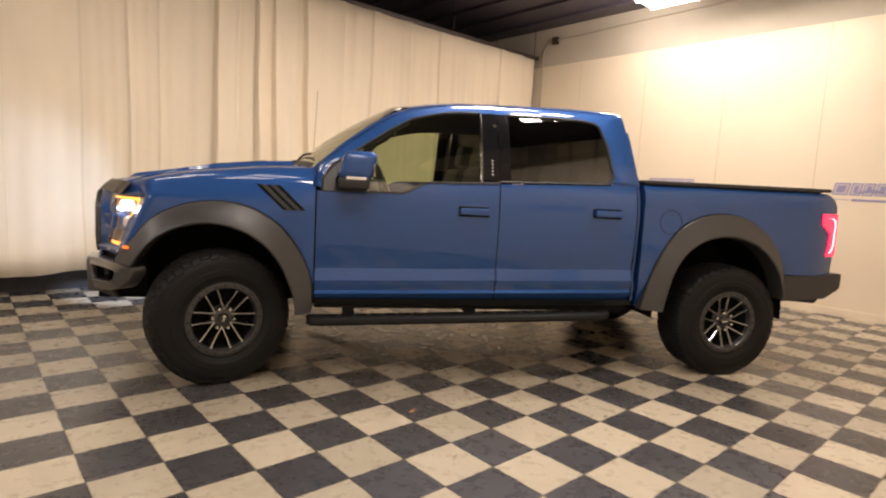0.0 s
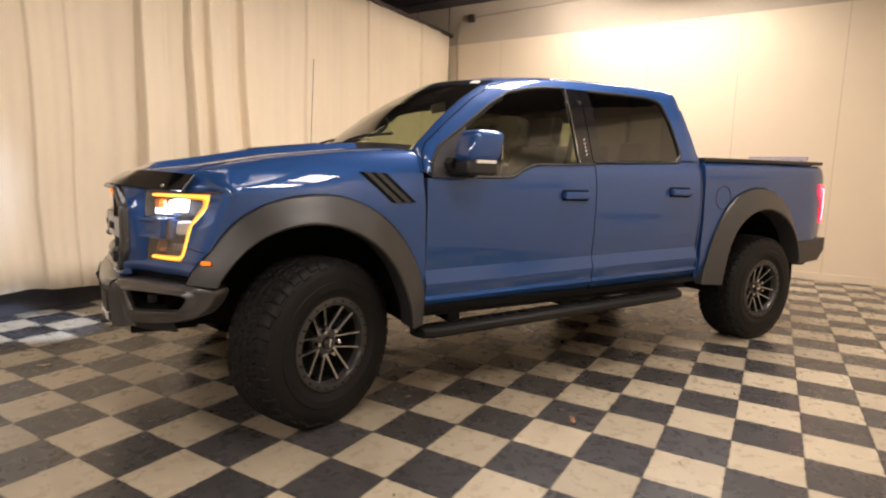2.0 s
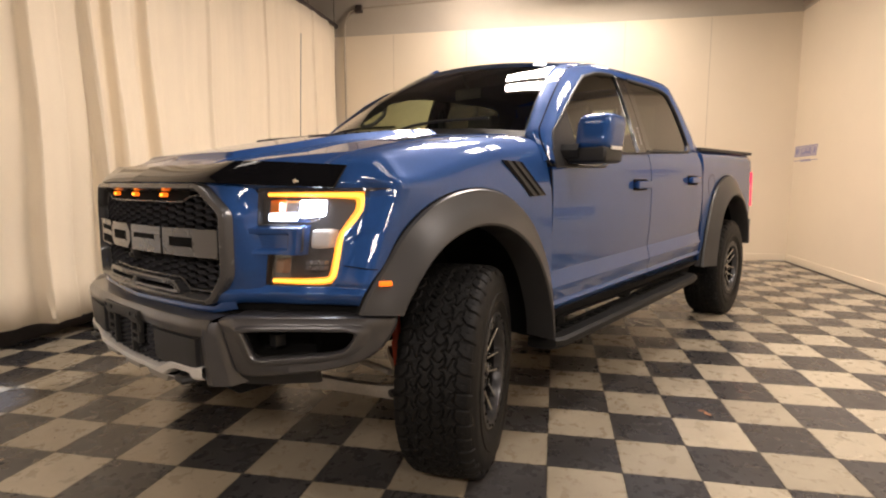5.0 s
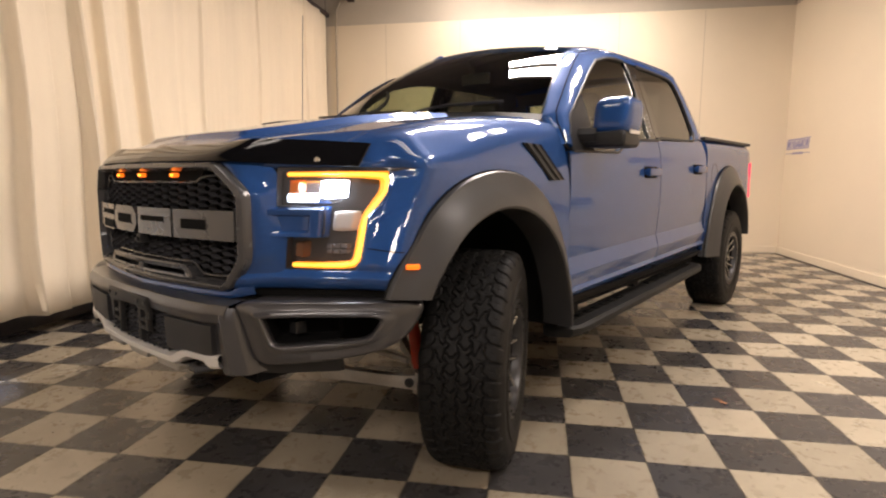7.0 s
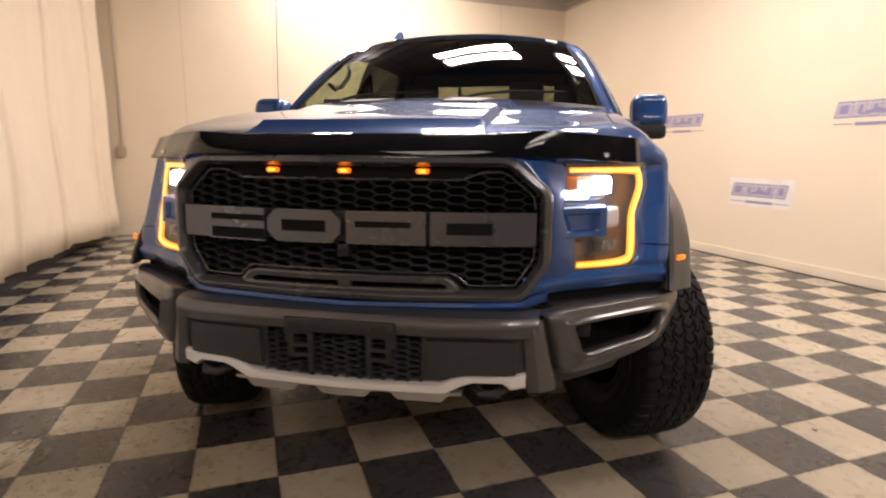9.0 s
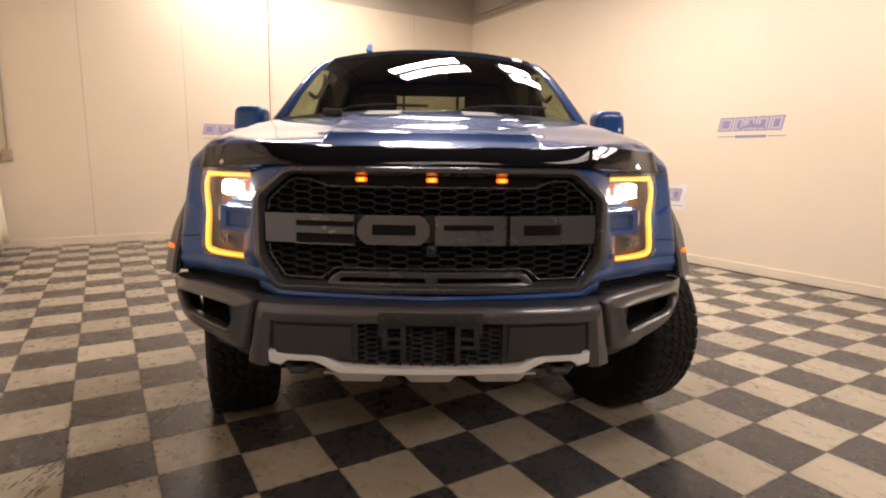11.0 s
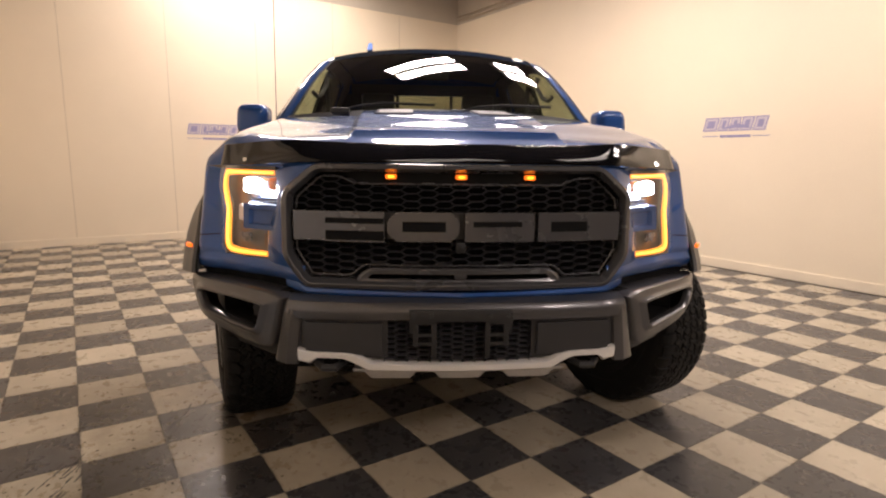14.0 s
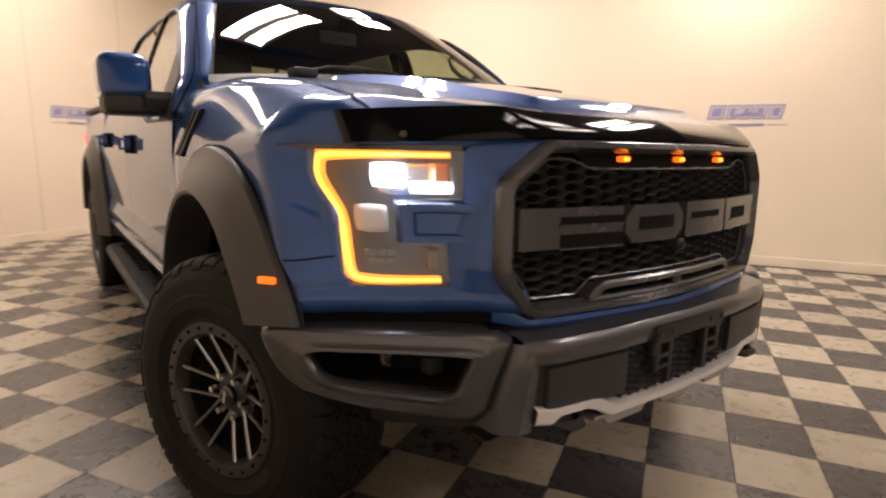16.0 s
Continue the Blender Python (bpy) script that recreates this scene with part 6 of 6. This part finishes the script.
for s in (1, -1):
    bm = bmesh.new()
    for line in ([(0.085, 0.680, 0.270, 0.030), (0.13, 0.60, 0.272, 0.026), (0.178, 0.50, 0.276, 0.024), (0.24, 0.41, 0.287, 0.025), (0.30, 0.33, 0.300, 0.030)], [(0.06, 0.680, 0.270, 0.028), (-0.04, 0.55, 0.29, 0.024), (-0.16, 0.35, 0.33, 0.028)]):
        rows = []
        for x, y, z, h in line:
            rows.append([Vector((x + dx, s * y, z + dz)) for dx, dz in ((-0.02, -h), (-0.012, -h * 0.75), (0.012, -h * 0.75), (0.02, -h), (0.024, 0.0), (0.02, h), (-0.02, h), (-0.024, 0.0))])
        sheet(bm, rows, closed=True)
    cyl(bm, (0.075, s * 0.685, 0.225), (0.075, s * 0.685, 0.315), 0.034, 0.028, n=18)
    arm = part("control_arm", bm, M_STEEL, truck, "bare metal lower control arm")
    bm = bmesh.new()
    cyl(bm, (0.105, s * 0.655, 0.272), (0.125, s * 0.662, 0.272), 0.020, n=16)
    cyl(bm, (0.125, s * 0.662, 0.272), (0.135, s * 0.665, 0.272), 0.011, n=6)
    part("arm_bolt", bm, M_PANEL, arm)
    bm = bmesh.new()
    cyl(bm, (0.09, s * 0.685, 0.335), (0.080, s * 0.64, 0.62), 0.021, n=16)
    cyl(bm, (0.0895, s * 0.683, 0.35), (0.083, s * 0.655, 0.50), 0.026, n=16)
    part("shock_absorber", bm, M_RED_PART, truck, "orange-red shock absorber")
    bm = bmesh.new()
    tube(bm, [(0.20, s * 0.30, 0.42), (0.19, s * 0.72, 0.40)], 0.014, 8)
    part("track_rod", bm, M_STEEL, truck)

# ---- cabin ----
bm = bmesh.new()
sheet(bm, [[Vector((x, y, z)) for y in np.linspace(-0.86, 0.86, 9)] for x, z in ((-0.48, 1.375), (-0.75, 1.39), (-0.98, 1.38), (-1.04, 1.33), (-1.06, 1.10), (-1.0, 0.80))], back=(0.02, 0, 0))
part("dashboard", bm, M_SEAT, truck, "black dashboard")
bm = bmesh.new()
box(bm, -2.86, -0.90, -0.90, 0.90, 0.62, 0.66)
sheet(bm, [[Vector((x, y, roof_z(x, y) - 0.035)) for y in np.linspace(-0.66, 0.66, 9)] for x in np.linspace(-1.22, -2.80, 9)])
part("cabin_lining", bm, M_SHELL, truck)


def seat(x, y, w, name="seat"):
    bm = bmesh.new()
    box(bm, x - 0.28, x + 0.26, y - w / 2, y + w / 2, 0.80, 0.98, 0.05, seg=3)
    box(bm, -0.07, 0.07, -w / 2, w / 2, 0, 0.60 if w < 0.8 else 0.46, 0.045, m=Matrix.Translation((x - 0.27, y, 0.90)) @ Matrix.Rotation(radians(-14), 4, "Y"), seg=3)
    ob = part(name, bm, M_SEAT, truck, "black leather seat", smooth=1.0)
    top = 1.485 if w < 0.8 else 1.35
    heads = [y] if w < 0.8 else [y - 0.45, y, y + 0.45]
    for h in heads:
        bm = bmesh.new()
        box(bm, -0.05, 0.05, -0.13, 0.13, 0.0, 0.19, 0.035, m=Matrix.Translation((x - 0.43, h, top + 0.03)) @ Matrix.Rotation(radians(-10), 4, "Y"), seg=3)
        cyl(bm, (x - 0.42, h - 0.06, top - 0.04), (x - 0.43, h - 0.06, top + 0.06), 0.007, n=8)
        cyl(bm, (x - 0.42, h + 0.06, top - 0.04), (x - 0.43, h + 0.06, top + 0.06), 0.007, n=8)
        part("headrest", bm, M_SEAT, ob)


seat(-1.45, 0.40, 0.56)
seat(-1.45, -0.40, 0.56)
seat(-2.32, 0.0, 1.40, "rear_bench")
bm = bmesh.new()
W = Matrix.Translation((-1.10, 0.40, 1.30)) @ Matrix.Rotation(radians(-66), 4, "Y")
ringpts = [W @ Vector((0.185 * math.cos(q), 0.185 * math.sin(q), 0)) for q in np.linspace(0, 2 * math.pi, 33)]
tube(bm, ringpts, 0.016, 8)
for q in (0, 2.1, 4.2):
    tube(bm, [W @ Vector((0, 0, -0.02)), W @ Vector((0.18 * math.cos(q), 0.18 * math.sin(q), 0))], 0.018, 6)
cyl(bm, W @ Vector((0, 0, -0.03)), W @ Vector((0, 0, 0.02)), 0.065, n=20)
part("steering_wheel", bm, M_SEAT, truck, "black steering wheel")
bm = bmesh.new()
box(bm, -0.01, 0.01, -0.11, 0.11, -0.035, 0.035, 0.01, m=Matrix.Translation((-1.22, 0.0, 1.76)))
cyl(bm, (-1.21, 0, 1.79), (-1.16, 0, 1.87), 0.01, n=8)
part("inner_mirror", bm, M_BLACK_P, truck)
for s in (1, -1):
    bm = bmesh.new()
    tube(bm, [(-0.93, s * 0.765, 1.60), (-0.965, s * 0.745, 1.575), (-1.03, s * 0.725, 1.60), (-1.10, s * 0.705, 1.66), (-1.12, s * 0.70, 1.71), (-1.10, s * 0.705, 1.735)], 0.014, 8)
    part("grab_handle", bm, M_SEAT, truck)
    bm = bmesh.new()
    tube(bm, [(-1.83, s * 0.80, 1.78), (-1.82, s * 0.78, 1.55), (-1.78, s * 0.74, 1.25)], 0.02, 6)
    part("seat_belt", bm, M_SEAT, truck)
    bm = bmesh.new()
    sheet(bm, flip([[Vector((x, side(z) - 0.05, z)) for x in np.linspace(-0.68, -2.84, 9)] for z in (0.60, 1.0, 1.25)], s), back=(0, -s * 0.01, 0))
    part("door_card", bm, M_SEAT, truck)

# ---- wheels ----
def mesh_of(bm, material, name, smooth=0.6):
    bmesh.ops.recalc_face_normals(bm, faces=bm.faces)
    me = bpy.data.meshes.new(name)
    bm.to_mesh(me)
    bm.free()
    me.materials.append(material)
    me.shade_smooth()
    me.set_sharp_from_angle(angle=smooth)
    return me


def revolve(bm, prof, n=72):
    rows = [[Vector((r * math.cos(a), y, r * math.sin(a))) for a in np.linspace(0, 2 * math.pi, n, endpoint=False)] for r, y in prof]
    sheet(bm, rows, closed=True)


R = 0.4215
bm = bmesh.new()
prof = [(0.208, 0.112), (0.216, 0.132), (0.236, 0.142), (0.248, 0.141), (0.254, 0.145), (0.276, 0.151), (0.282, 0.155), (0.318, 0.157), (0.322, 0.153), (0.358, 0.153), (0.372, 0.151), (0.40, 0.138), (0.414, 0.124), (R, 0.10), (R, 0.0)]
prof = prof + [(r, -y) for r, y in prof[-2::-1]]
revolve(bm, prof, 96)


def press(v):
    """Flattens the foot of the tyre on the floor."""
    if v.co.z < -HUB:
        v.co.z = -HUB
        v.co.y *= 1.02


for v in bm.verts:
    press(v)
TYRE = mesh_of(bm, M_RUBBER, "tyre", 0.45)

# tread: one skin whose height falls into winding grooves between interlocking blocks
N, STEPS = 46, 20
PITCH = 2 * math.pi * 0.43 / N
LINE = np.array([(0.0, 0.4318), (0.05, 0.4315), (0.09, 0.4300), (0.115, 0.4265), (0.130, 0.4195), (0.140, 0.4090), (0.147, 0.3950), (0.151, 0.3820), (0.1535, 0.3690)])
half_line = resample(LINE, 49)
line = np.r_[half_line[::-1] * (-1, 1), half_line[1:]]
away = np.gradient(line, axis=0)
away = np.stack([-away[:, 1], away[:, 0]], 1) / np.linalg.norm(away, axis=1)[:, None]
along = np.r_[0, np.cumsum(np.linalg.norm(np.diff(line, axis=0), axis=1))]
along -= along[len(line) // 2]
uu, vv = np.meshgrid(np.arange(N * STEPS) / STEPS, along, indexing="ij")
side_v, far = np.sign(vv), np.abs(vv)
uu = uu + np.where(side_v < 0, 0.5, 0.0)


def zigzag(u):
    return 2 / math.pi * np.arcsin(0.96 * np.sin(2 * math.pi * u))


def cut(dist, half):
    """0 in the bottom of a groove, 1 on the block."""
    return np.clip((np.abs(dist) - half) / 0.0028 + 0.5, 0, 1)


def lateral(u, half):
    """Grooves across the tread, one a pitch, where u is whole."""
    return cut(((u + 0.5) % 1 - 0.5) * PITCH, half)


edge1 = 0.090 + 0.008 * zigzag(uu + 0.15) + 0.004 * zigzag(2 * uu)
edge2 = 0.044 + 0.010 * zigzag(uu + 0.55) + 0.004 * zigzag(2 * uu + 0.3)
high = cut(far - edge1, 0.0032) * cut(far - edge2, 0.0026) * cut(vv - 0.008 * zigzag(uu + np.where(side_v < 0, 0.5, 0.0)), 0.0017)
outer, mid, core = far > edge1, (far <= edge1) & (far > edge2), far <= edge2
high = np.where(outer, high * lateral(uu + 3.2 * (far - 0.10), 0.0044 + 0.014 * np.clip(far - 0.135, 0, 0.1)), high)
high = np.where(mid, high * lateral(uu + 0.45 + 0.30 * np.sin((far - 0.044) / 0.046 * 2 * math.pi), 0.0028), high)
high = np.where(core, high * lateral(uu + 0.1 + 0.34 * np.sin(far / 0.044 * math.pi), 0.0026), high)
# short cuts that notch the blocks
high = np.minimum(high, np.where(outer & (far < 0.128) & (far > 0.104), 0.55 + 0.45 * lateral(uu + 0.5 + 3.2 * (far - 0.10), 0.0006), 1.0))
high = np.minimum(high, np.where(mid & (far > 0.062), 0.5 + 0.5 * lateral(uu + 0.95 + 5.0 * (far - 0.07), 0.0006), 1.0))
# every other shoulder block ends higher up the sidewall
low_end = np.where(np.floor(uu + 3.2 * (far - 0.10)) % 2 < 1, 0.166, 0.152)
high = np.where(outer, high * np.clip((low_end - far) / 0.004, 0, 1), high)
deep = np.interp(far, [0, 0.12, 0.15, 0.175], [0.0095, 0.0095, 0.0065, 0.0045])
rr = line[None, :, 1] - away[None, :, 1] * deep * (1 - high)
yy = line[None, :, 0] - away[None, :, 0] * deep * (1 - high)
ang = (np.arange(N * STEPS) / STEPS * 2 * math.pi / N)[:, None]
verts = np.stack([rr * np.cos(ang), yy, rr * np.sin(ang)], -1).reshape(-1, 3)
verts[:, 2] = np.maximum(verts[:, 2], -HUB)
ni, nj = rr.shape
i0, j0 = np.meshgrid(np.arange(ni), np.arange(nj - 1), indexing="ij")
i1 = (i0 + 1) % ni
quads = np.stack([i0 * nj + j0, i0 * nj + j0 + 1, i1 * nj + j0 + 1, i1 * nj + j0], -1).reshape(-1, 4)
TREAD = bpy.data.meshes.new("tread_blocks")
TREAD.from_pydata(verts.tolist(), [], quads.tolist())
TREAD.materials.append(M_RUBBER)
TREAD.shade_smooth()
TREAD.set_sharp_from_angle(angle=0.6)

bm = bmesh.new()
revolve(bm, [(0.209, -0.12), (0.199, -0.10), (0.187, 0.0), (0.192, 0.10), (0.203, 0.116), (0.214, 0.120)], 64)
revolve(bm, [(0.001, 0.02), (0.19, 0.0), (0.196, -0.02)], 32)
BARREL = mesh_of(bm, M_VOID, "wheel", 0.8)
bm = bmesh.new()
revolve(bm, [(0.236, 0.116), (0.239, 0.136), (0.235, 0.145), (0.222, 0.148), (0.204, 0.145), (0.197, 0.134), (0.193, 0.09)], 72)
RING = mesh_of(bm, M_RING, "rim_ring", 0.7)
bm = bmesh.new()
cyl(bm, (0.2205, 0.142, 0), (0.2205, 0.1515, 0), 0.0065, 0.0052, n=8)
BOLT = mesh_of(bm, M_VOID, "ring_bolt")
bm = bmesh.new()
for sg in (1, -1):
    pts = [((0.046, sg * 0.027), 0.092, 0.0085), ((0.085, sg * 0.030), 0.100, 0.0066), ((0.14, sg * 0.035), 0.114, 0.0062), ((0.202, sg * 0.041), 0.131, 0.0085)]
    rings = []
    for (r, t), y, w in pts:
        rings.append([bm.verts.new((r, yy, t + tt)) for tt, yy in ((-w, y - 0.045), (-w, y - 0.004), (-w * 0.6, y), (w * 0.6, y), (w, y - 0.004), (w, y - 0.045))])
    for a, b in zip(rings, rings[1:]):
        for k in range(6):
            bm.faces.new((a[k], a[(k + 1) % 6], b[(k + 1) % 6], b[k]))
SPOKE = mesh_of(bm, M_RIM, "spoke", 0.5)
bm = bmesh.new()
revolve(bm, [(0.001, 0.096), (0.03, 0.097), (0.052, 0.095), (0.060, 0.090), (0.078, 0.070), (0.080, 0.05)], 40)
HUBM = mesh_of(bm, M_RING, "hub_disc", 0.6)
bm = bmesh.new()
revolve(bm, [(0.001, 0.117), (0.026, 0.116), (0.033, 0.110), (0.034, 0.095)], 32)
CAP = mesh_of(bm, M_GLOSS, "centre_cap", 0.6)
bm = bmesh.new()
box(bm, -0.022, 0.022, 0.1165, 0.119, -0.006, 0.006, 0.001)
CAPBAR = mesh_of(bm, M_NUT, "cap_badge", 0.5)
bm = bmesh.new()
cyl(bm, (0, 0.09, 0), (0, 0.116, 0), 0.0115, 0.010, n=6)
NUT = mesh_of(bm, M_NUT, "lug_nut", 0.5)


def child(name, me, parent, m=None):
    ob = new(name, me)
    ob.parent = parent
    if m is not None:
        ob.matrix_basis = m
    return ob


for x, s, steer in ((0.014, 1, 25), (0.02, -1, 21), (-WHEELBASE, 1, 0), (-WHEELBASE, -1, 0)):
    pivot = 0.85 if x > 0 else 0.81
    m = Matrix.Translation((x, s * pivot, HUB)) @ Matrix.Rotation(radians(steer), 4, "Z") @ Matrix.Translation((0, s * 0.085, 0))
    if s < 0:
        m = m @ Matrix.Rotation(math.pi, 4, "Z")
    wheel = child("wheel", BARREL, truck, m)
    wheel["label"] = "anthracite twin-spoke alloy wheel with knobbly tyre"
    tyre = child("tyre", TYRE, wheel)
    tyre["label"] = "black all-terrain tyre with chunky tread"
    child("rim_ring", RING, wheel)
    tread = child("tread", TREAD, wheel)
    tread["kind"] = "stuff"
    for k in range(24):
        child("ring_bolt", BOLT, wheel, Matrix.Rotation(k * math.pi / 12, 4, "Y"))
    child("hub_disc", HUBM, wheel)
    child("centre_cap", CAP, wheel)
    child("cap_badge", CAPBAR, wheel, Matrix.Rotation(radians(75 if x > 0 else 5), 4, "Y"))
    turn = radians(-6 if x > 0 else 40)
    for k in range(6):
        child("spoke", SPOKE, wheel, Matrix.Rotation(turn + k * math.pi / 3, 4, "Y"))
        a = turn + k * math.pi / 3
        child("lug_nut", NUT, wheel, Matrix.Translation((0.067 * math.cos(a), 0, -0.067 * math.sin(a))))

# ---- loose bits on the floor ----
M_LEAF = mat("dry_leaf", (0.42, 0.20, 0.10), 0.7, vary=0.35, scale=60)
M_SCRAP = mat("pale_scrap", (0.62, 0.50, 0.36), 0.8, vary=0.2, scale=60)


def scrap(name, x, y, size, turn, material, label, curl=0.25):
    """A small curled flake lying on the floor."""
    bm = bmesh.new()
    rows = []
    for i, u in enumerate(np.linspace(-1, 1, 7)):
        wide = size * 0.42 * (1 - abs(u) ** 1.7) + size * 0.04
        rows.append([Vector((u * size, v * wide + 0.1 * size * math.sin(3 * u), 0.002 + curl * size * (0.5 * u * u + 0.35 * v * v) + 0.05 * size * math.sin(5 * u + 3 * v))) for v in np.linspace(-1, 1, 5)])
    sheet(bm, rows, back=(0, 0, -0.0012))
    ob = tagged(part(name, bm, material), label, name.replace("_", " "))
    ob.matrix_world = pose(x, y, 0.0, 0, 0, turn)
    return ob


scrap("dry_leaf", 2.205, 3.165, 0.026, 20, M_LEAF, "small curled brown dry leaf on a black tile")
scrap("dry_leaf", 2.245, 3.185, 0.016, 80, M_LEAF, "torn scrap of brown dry leaf on a black tile")
scrap("dry_leaf", 1.08, 6.26, 0.035, -30, M_SCRAP, "pale dried leaf scrap lying on the tiles")
scrap("paper_scrap", 3.30, 6.545, 0.016, 50, M_SCRAP, "tiny pale paper scrap on the floor tiles")
scrap("paper_scrap", 1.30, 1.95, 0.012, 10, M_SCRAP, "tiny pale paper scrap on the floor tiles")
scrap("dirt_clod", 1.135, 3.55, 0.010, 10, M_RUBBER, "tiny dark clod of dirt on a cream tile")
scrap("dirt_clod", 0.86, 3.30, 0.008, 70, M_RUBBER, "tiny dark clod of dirt on a cream tile")


# water drops beside the wheel, tyre streaks and a trail of crumbs under the truck
M_WATER = mat("dark_water_film", (0.10, 0.085, 0.065), 0.05, vary=0.2, scale=30, bump=0.0)
M_STREAK = mat("black_tyre_streak", (0.035, 0.03, 0.026), 0.45, vary=0.4, scale=40)
M_CRUMB = mat("beige_crumbs", (0.40, 0.34, 0.25), 0.9, vary=0.3, scale=50)


def stuff(name, bm, material, label, category):
    return tagged(part(name, bm, material, smooth=1.2), label, category, kind="stuff")


def blot(bm, x, y, rx, ry, turn, high, n=9):
    """A flat rounded blot on the floor."""
    ca, sa = math.cos(turn), math.sin(turn)
    top = bm.verts.new((x, y, high))
    ring_ = []
    for k in range(n):
        a = 2 * math.pi * k / n
        r = random.uniform(0.75, 1.15)
        u, v = rx * r * math.cos(a), ry * r * math.sin(a)
        ring_.append(bm.verts.new((x + u * ca - v * sa, y + u * sa + v * ca, 0.0004)))
    for k in range(n):
        bm.faces.new((top, ring_[k], ring_[(k + 1) % n]))


random.seed(41)
bm = bmesh.new()
for k in range(420):
    x, y = random.gauss(2.05, 0.36), random.gauss(6.48, 0.34)
    r = random.uniform(0.0015, 0.0055)
    blot(bm, x, y, r * random.uniform(1, 2.2), r, random.uniform(0, 3.1), 0.0014)
stuff("water_drops", bm, M_WATER, "dark wet drops spattered on the tiles beside the front tyre", "water")
bm = bmesh.new()
for k in range(26):
    x, y = random.uniform(1.9, 2.2), random.uniform(6.62, 7.0)
    blot(bm, x, y, random.uniform(0.02, 0.06), random.uniform(0.002, 0.006), 2.62 + random.uniform(-0.08, 0.08), 0.0009)
for k in range(20):
    x, y = random.uniform(2.2, 2.5), random.uniform(6.15, 6.4)
    blot(bm, x, y, random.uniform(0.02, 0.05), random.uniform(0.002, 0.006), 2.62 + random.uniform(-0.1, 0.1), 0.0009)
for k in range(14):
    x, y = random.uniform(1.6, 3.2), random.uniform(2.2, 3.6)
    blot(bm, x, y, random.uniform(0.006, 0.03), random.uniform(0.003, 0.008), random.uniform(0, 3.1), 0.0008)
stuff("tyre_streaks", bm, M_STREAK, "short black rubber streaks and smears on the tiles", "stain")
bm = bmesh.new()
for k in range(420):
    u = random.random()
    x, y = 2.50 + 0.16 * u + random.gauss(0, 0.035), 4.98 - 0.70 * u + random.gauss(0, 0.03)
    r = random.uniform(0.003, 0.009)
    blot(bm, x, y, r * random.uniform(1, 1.8), r, random.uniform(0, 3.1), random.uniform(0.001, 0.004), 6)
stuff("crumb_trail", bm, M_CRUMB, "trail of dried beige mud crumbs on the tiles", "dirt")

# ---- floor tiles, last ----
def tile_mesh(name, material):
    bm = bmesh.new()
    box(bm, 0.0006, T - 0.0006, 0.0006, T - 0.0006, -0.006, 0.0, 0.0008, seg=1)
    me = bpy.data.meshes.new(name)
    bm.to_mesh(me)
    bm.free()
    me.materials.append(material)
    return me


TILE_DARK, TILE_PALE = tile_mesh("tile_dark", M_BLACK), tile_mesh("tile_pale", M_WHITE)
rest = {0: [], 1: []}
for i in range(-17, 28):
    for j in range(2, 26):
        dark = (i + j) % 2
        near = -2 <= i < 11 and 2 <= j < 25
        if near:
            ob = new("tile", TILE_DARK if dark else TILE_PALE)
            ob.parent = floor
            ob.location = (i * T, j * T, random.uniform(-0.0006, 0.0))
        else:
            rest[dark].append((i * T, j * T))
for dark, cells in rest.items():
    verts, faces = [], []
    for x, y in cells:
        z, g, k = random.uniform(-0.0006, 0), 0.0006, len(verts)
        x1, y1 = min(x + T, X_FAR), y + T
        verts += [(x + g, y + g, z), (x1 - g, y + g, z), (x1 - g, y1 - g, z), (x + g, y1 - g, z), (x + g, y + g, -0.006), (x1 - g, y + g, -0.006), (x1 - g, y1 - g, -0.006), (x + g, y1 - g, -0.006)]
        faces += [tuple(k + q for q in f) for f in ((0, 1, 2, 3), (0, 4, 5, 1), (1, 5, 6, 2), (2, 6, 7, 3), (3, 7, 4, 0))]
    me = bpy.data.meshes.new("far_tiles")
    me.from_pydata(verts, [], faces)
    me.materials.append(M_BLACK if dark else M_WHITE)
    ob = new("far_tiles", me)
    ob.parent = floor
    ob["kind"] = "stuff"
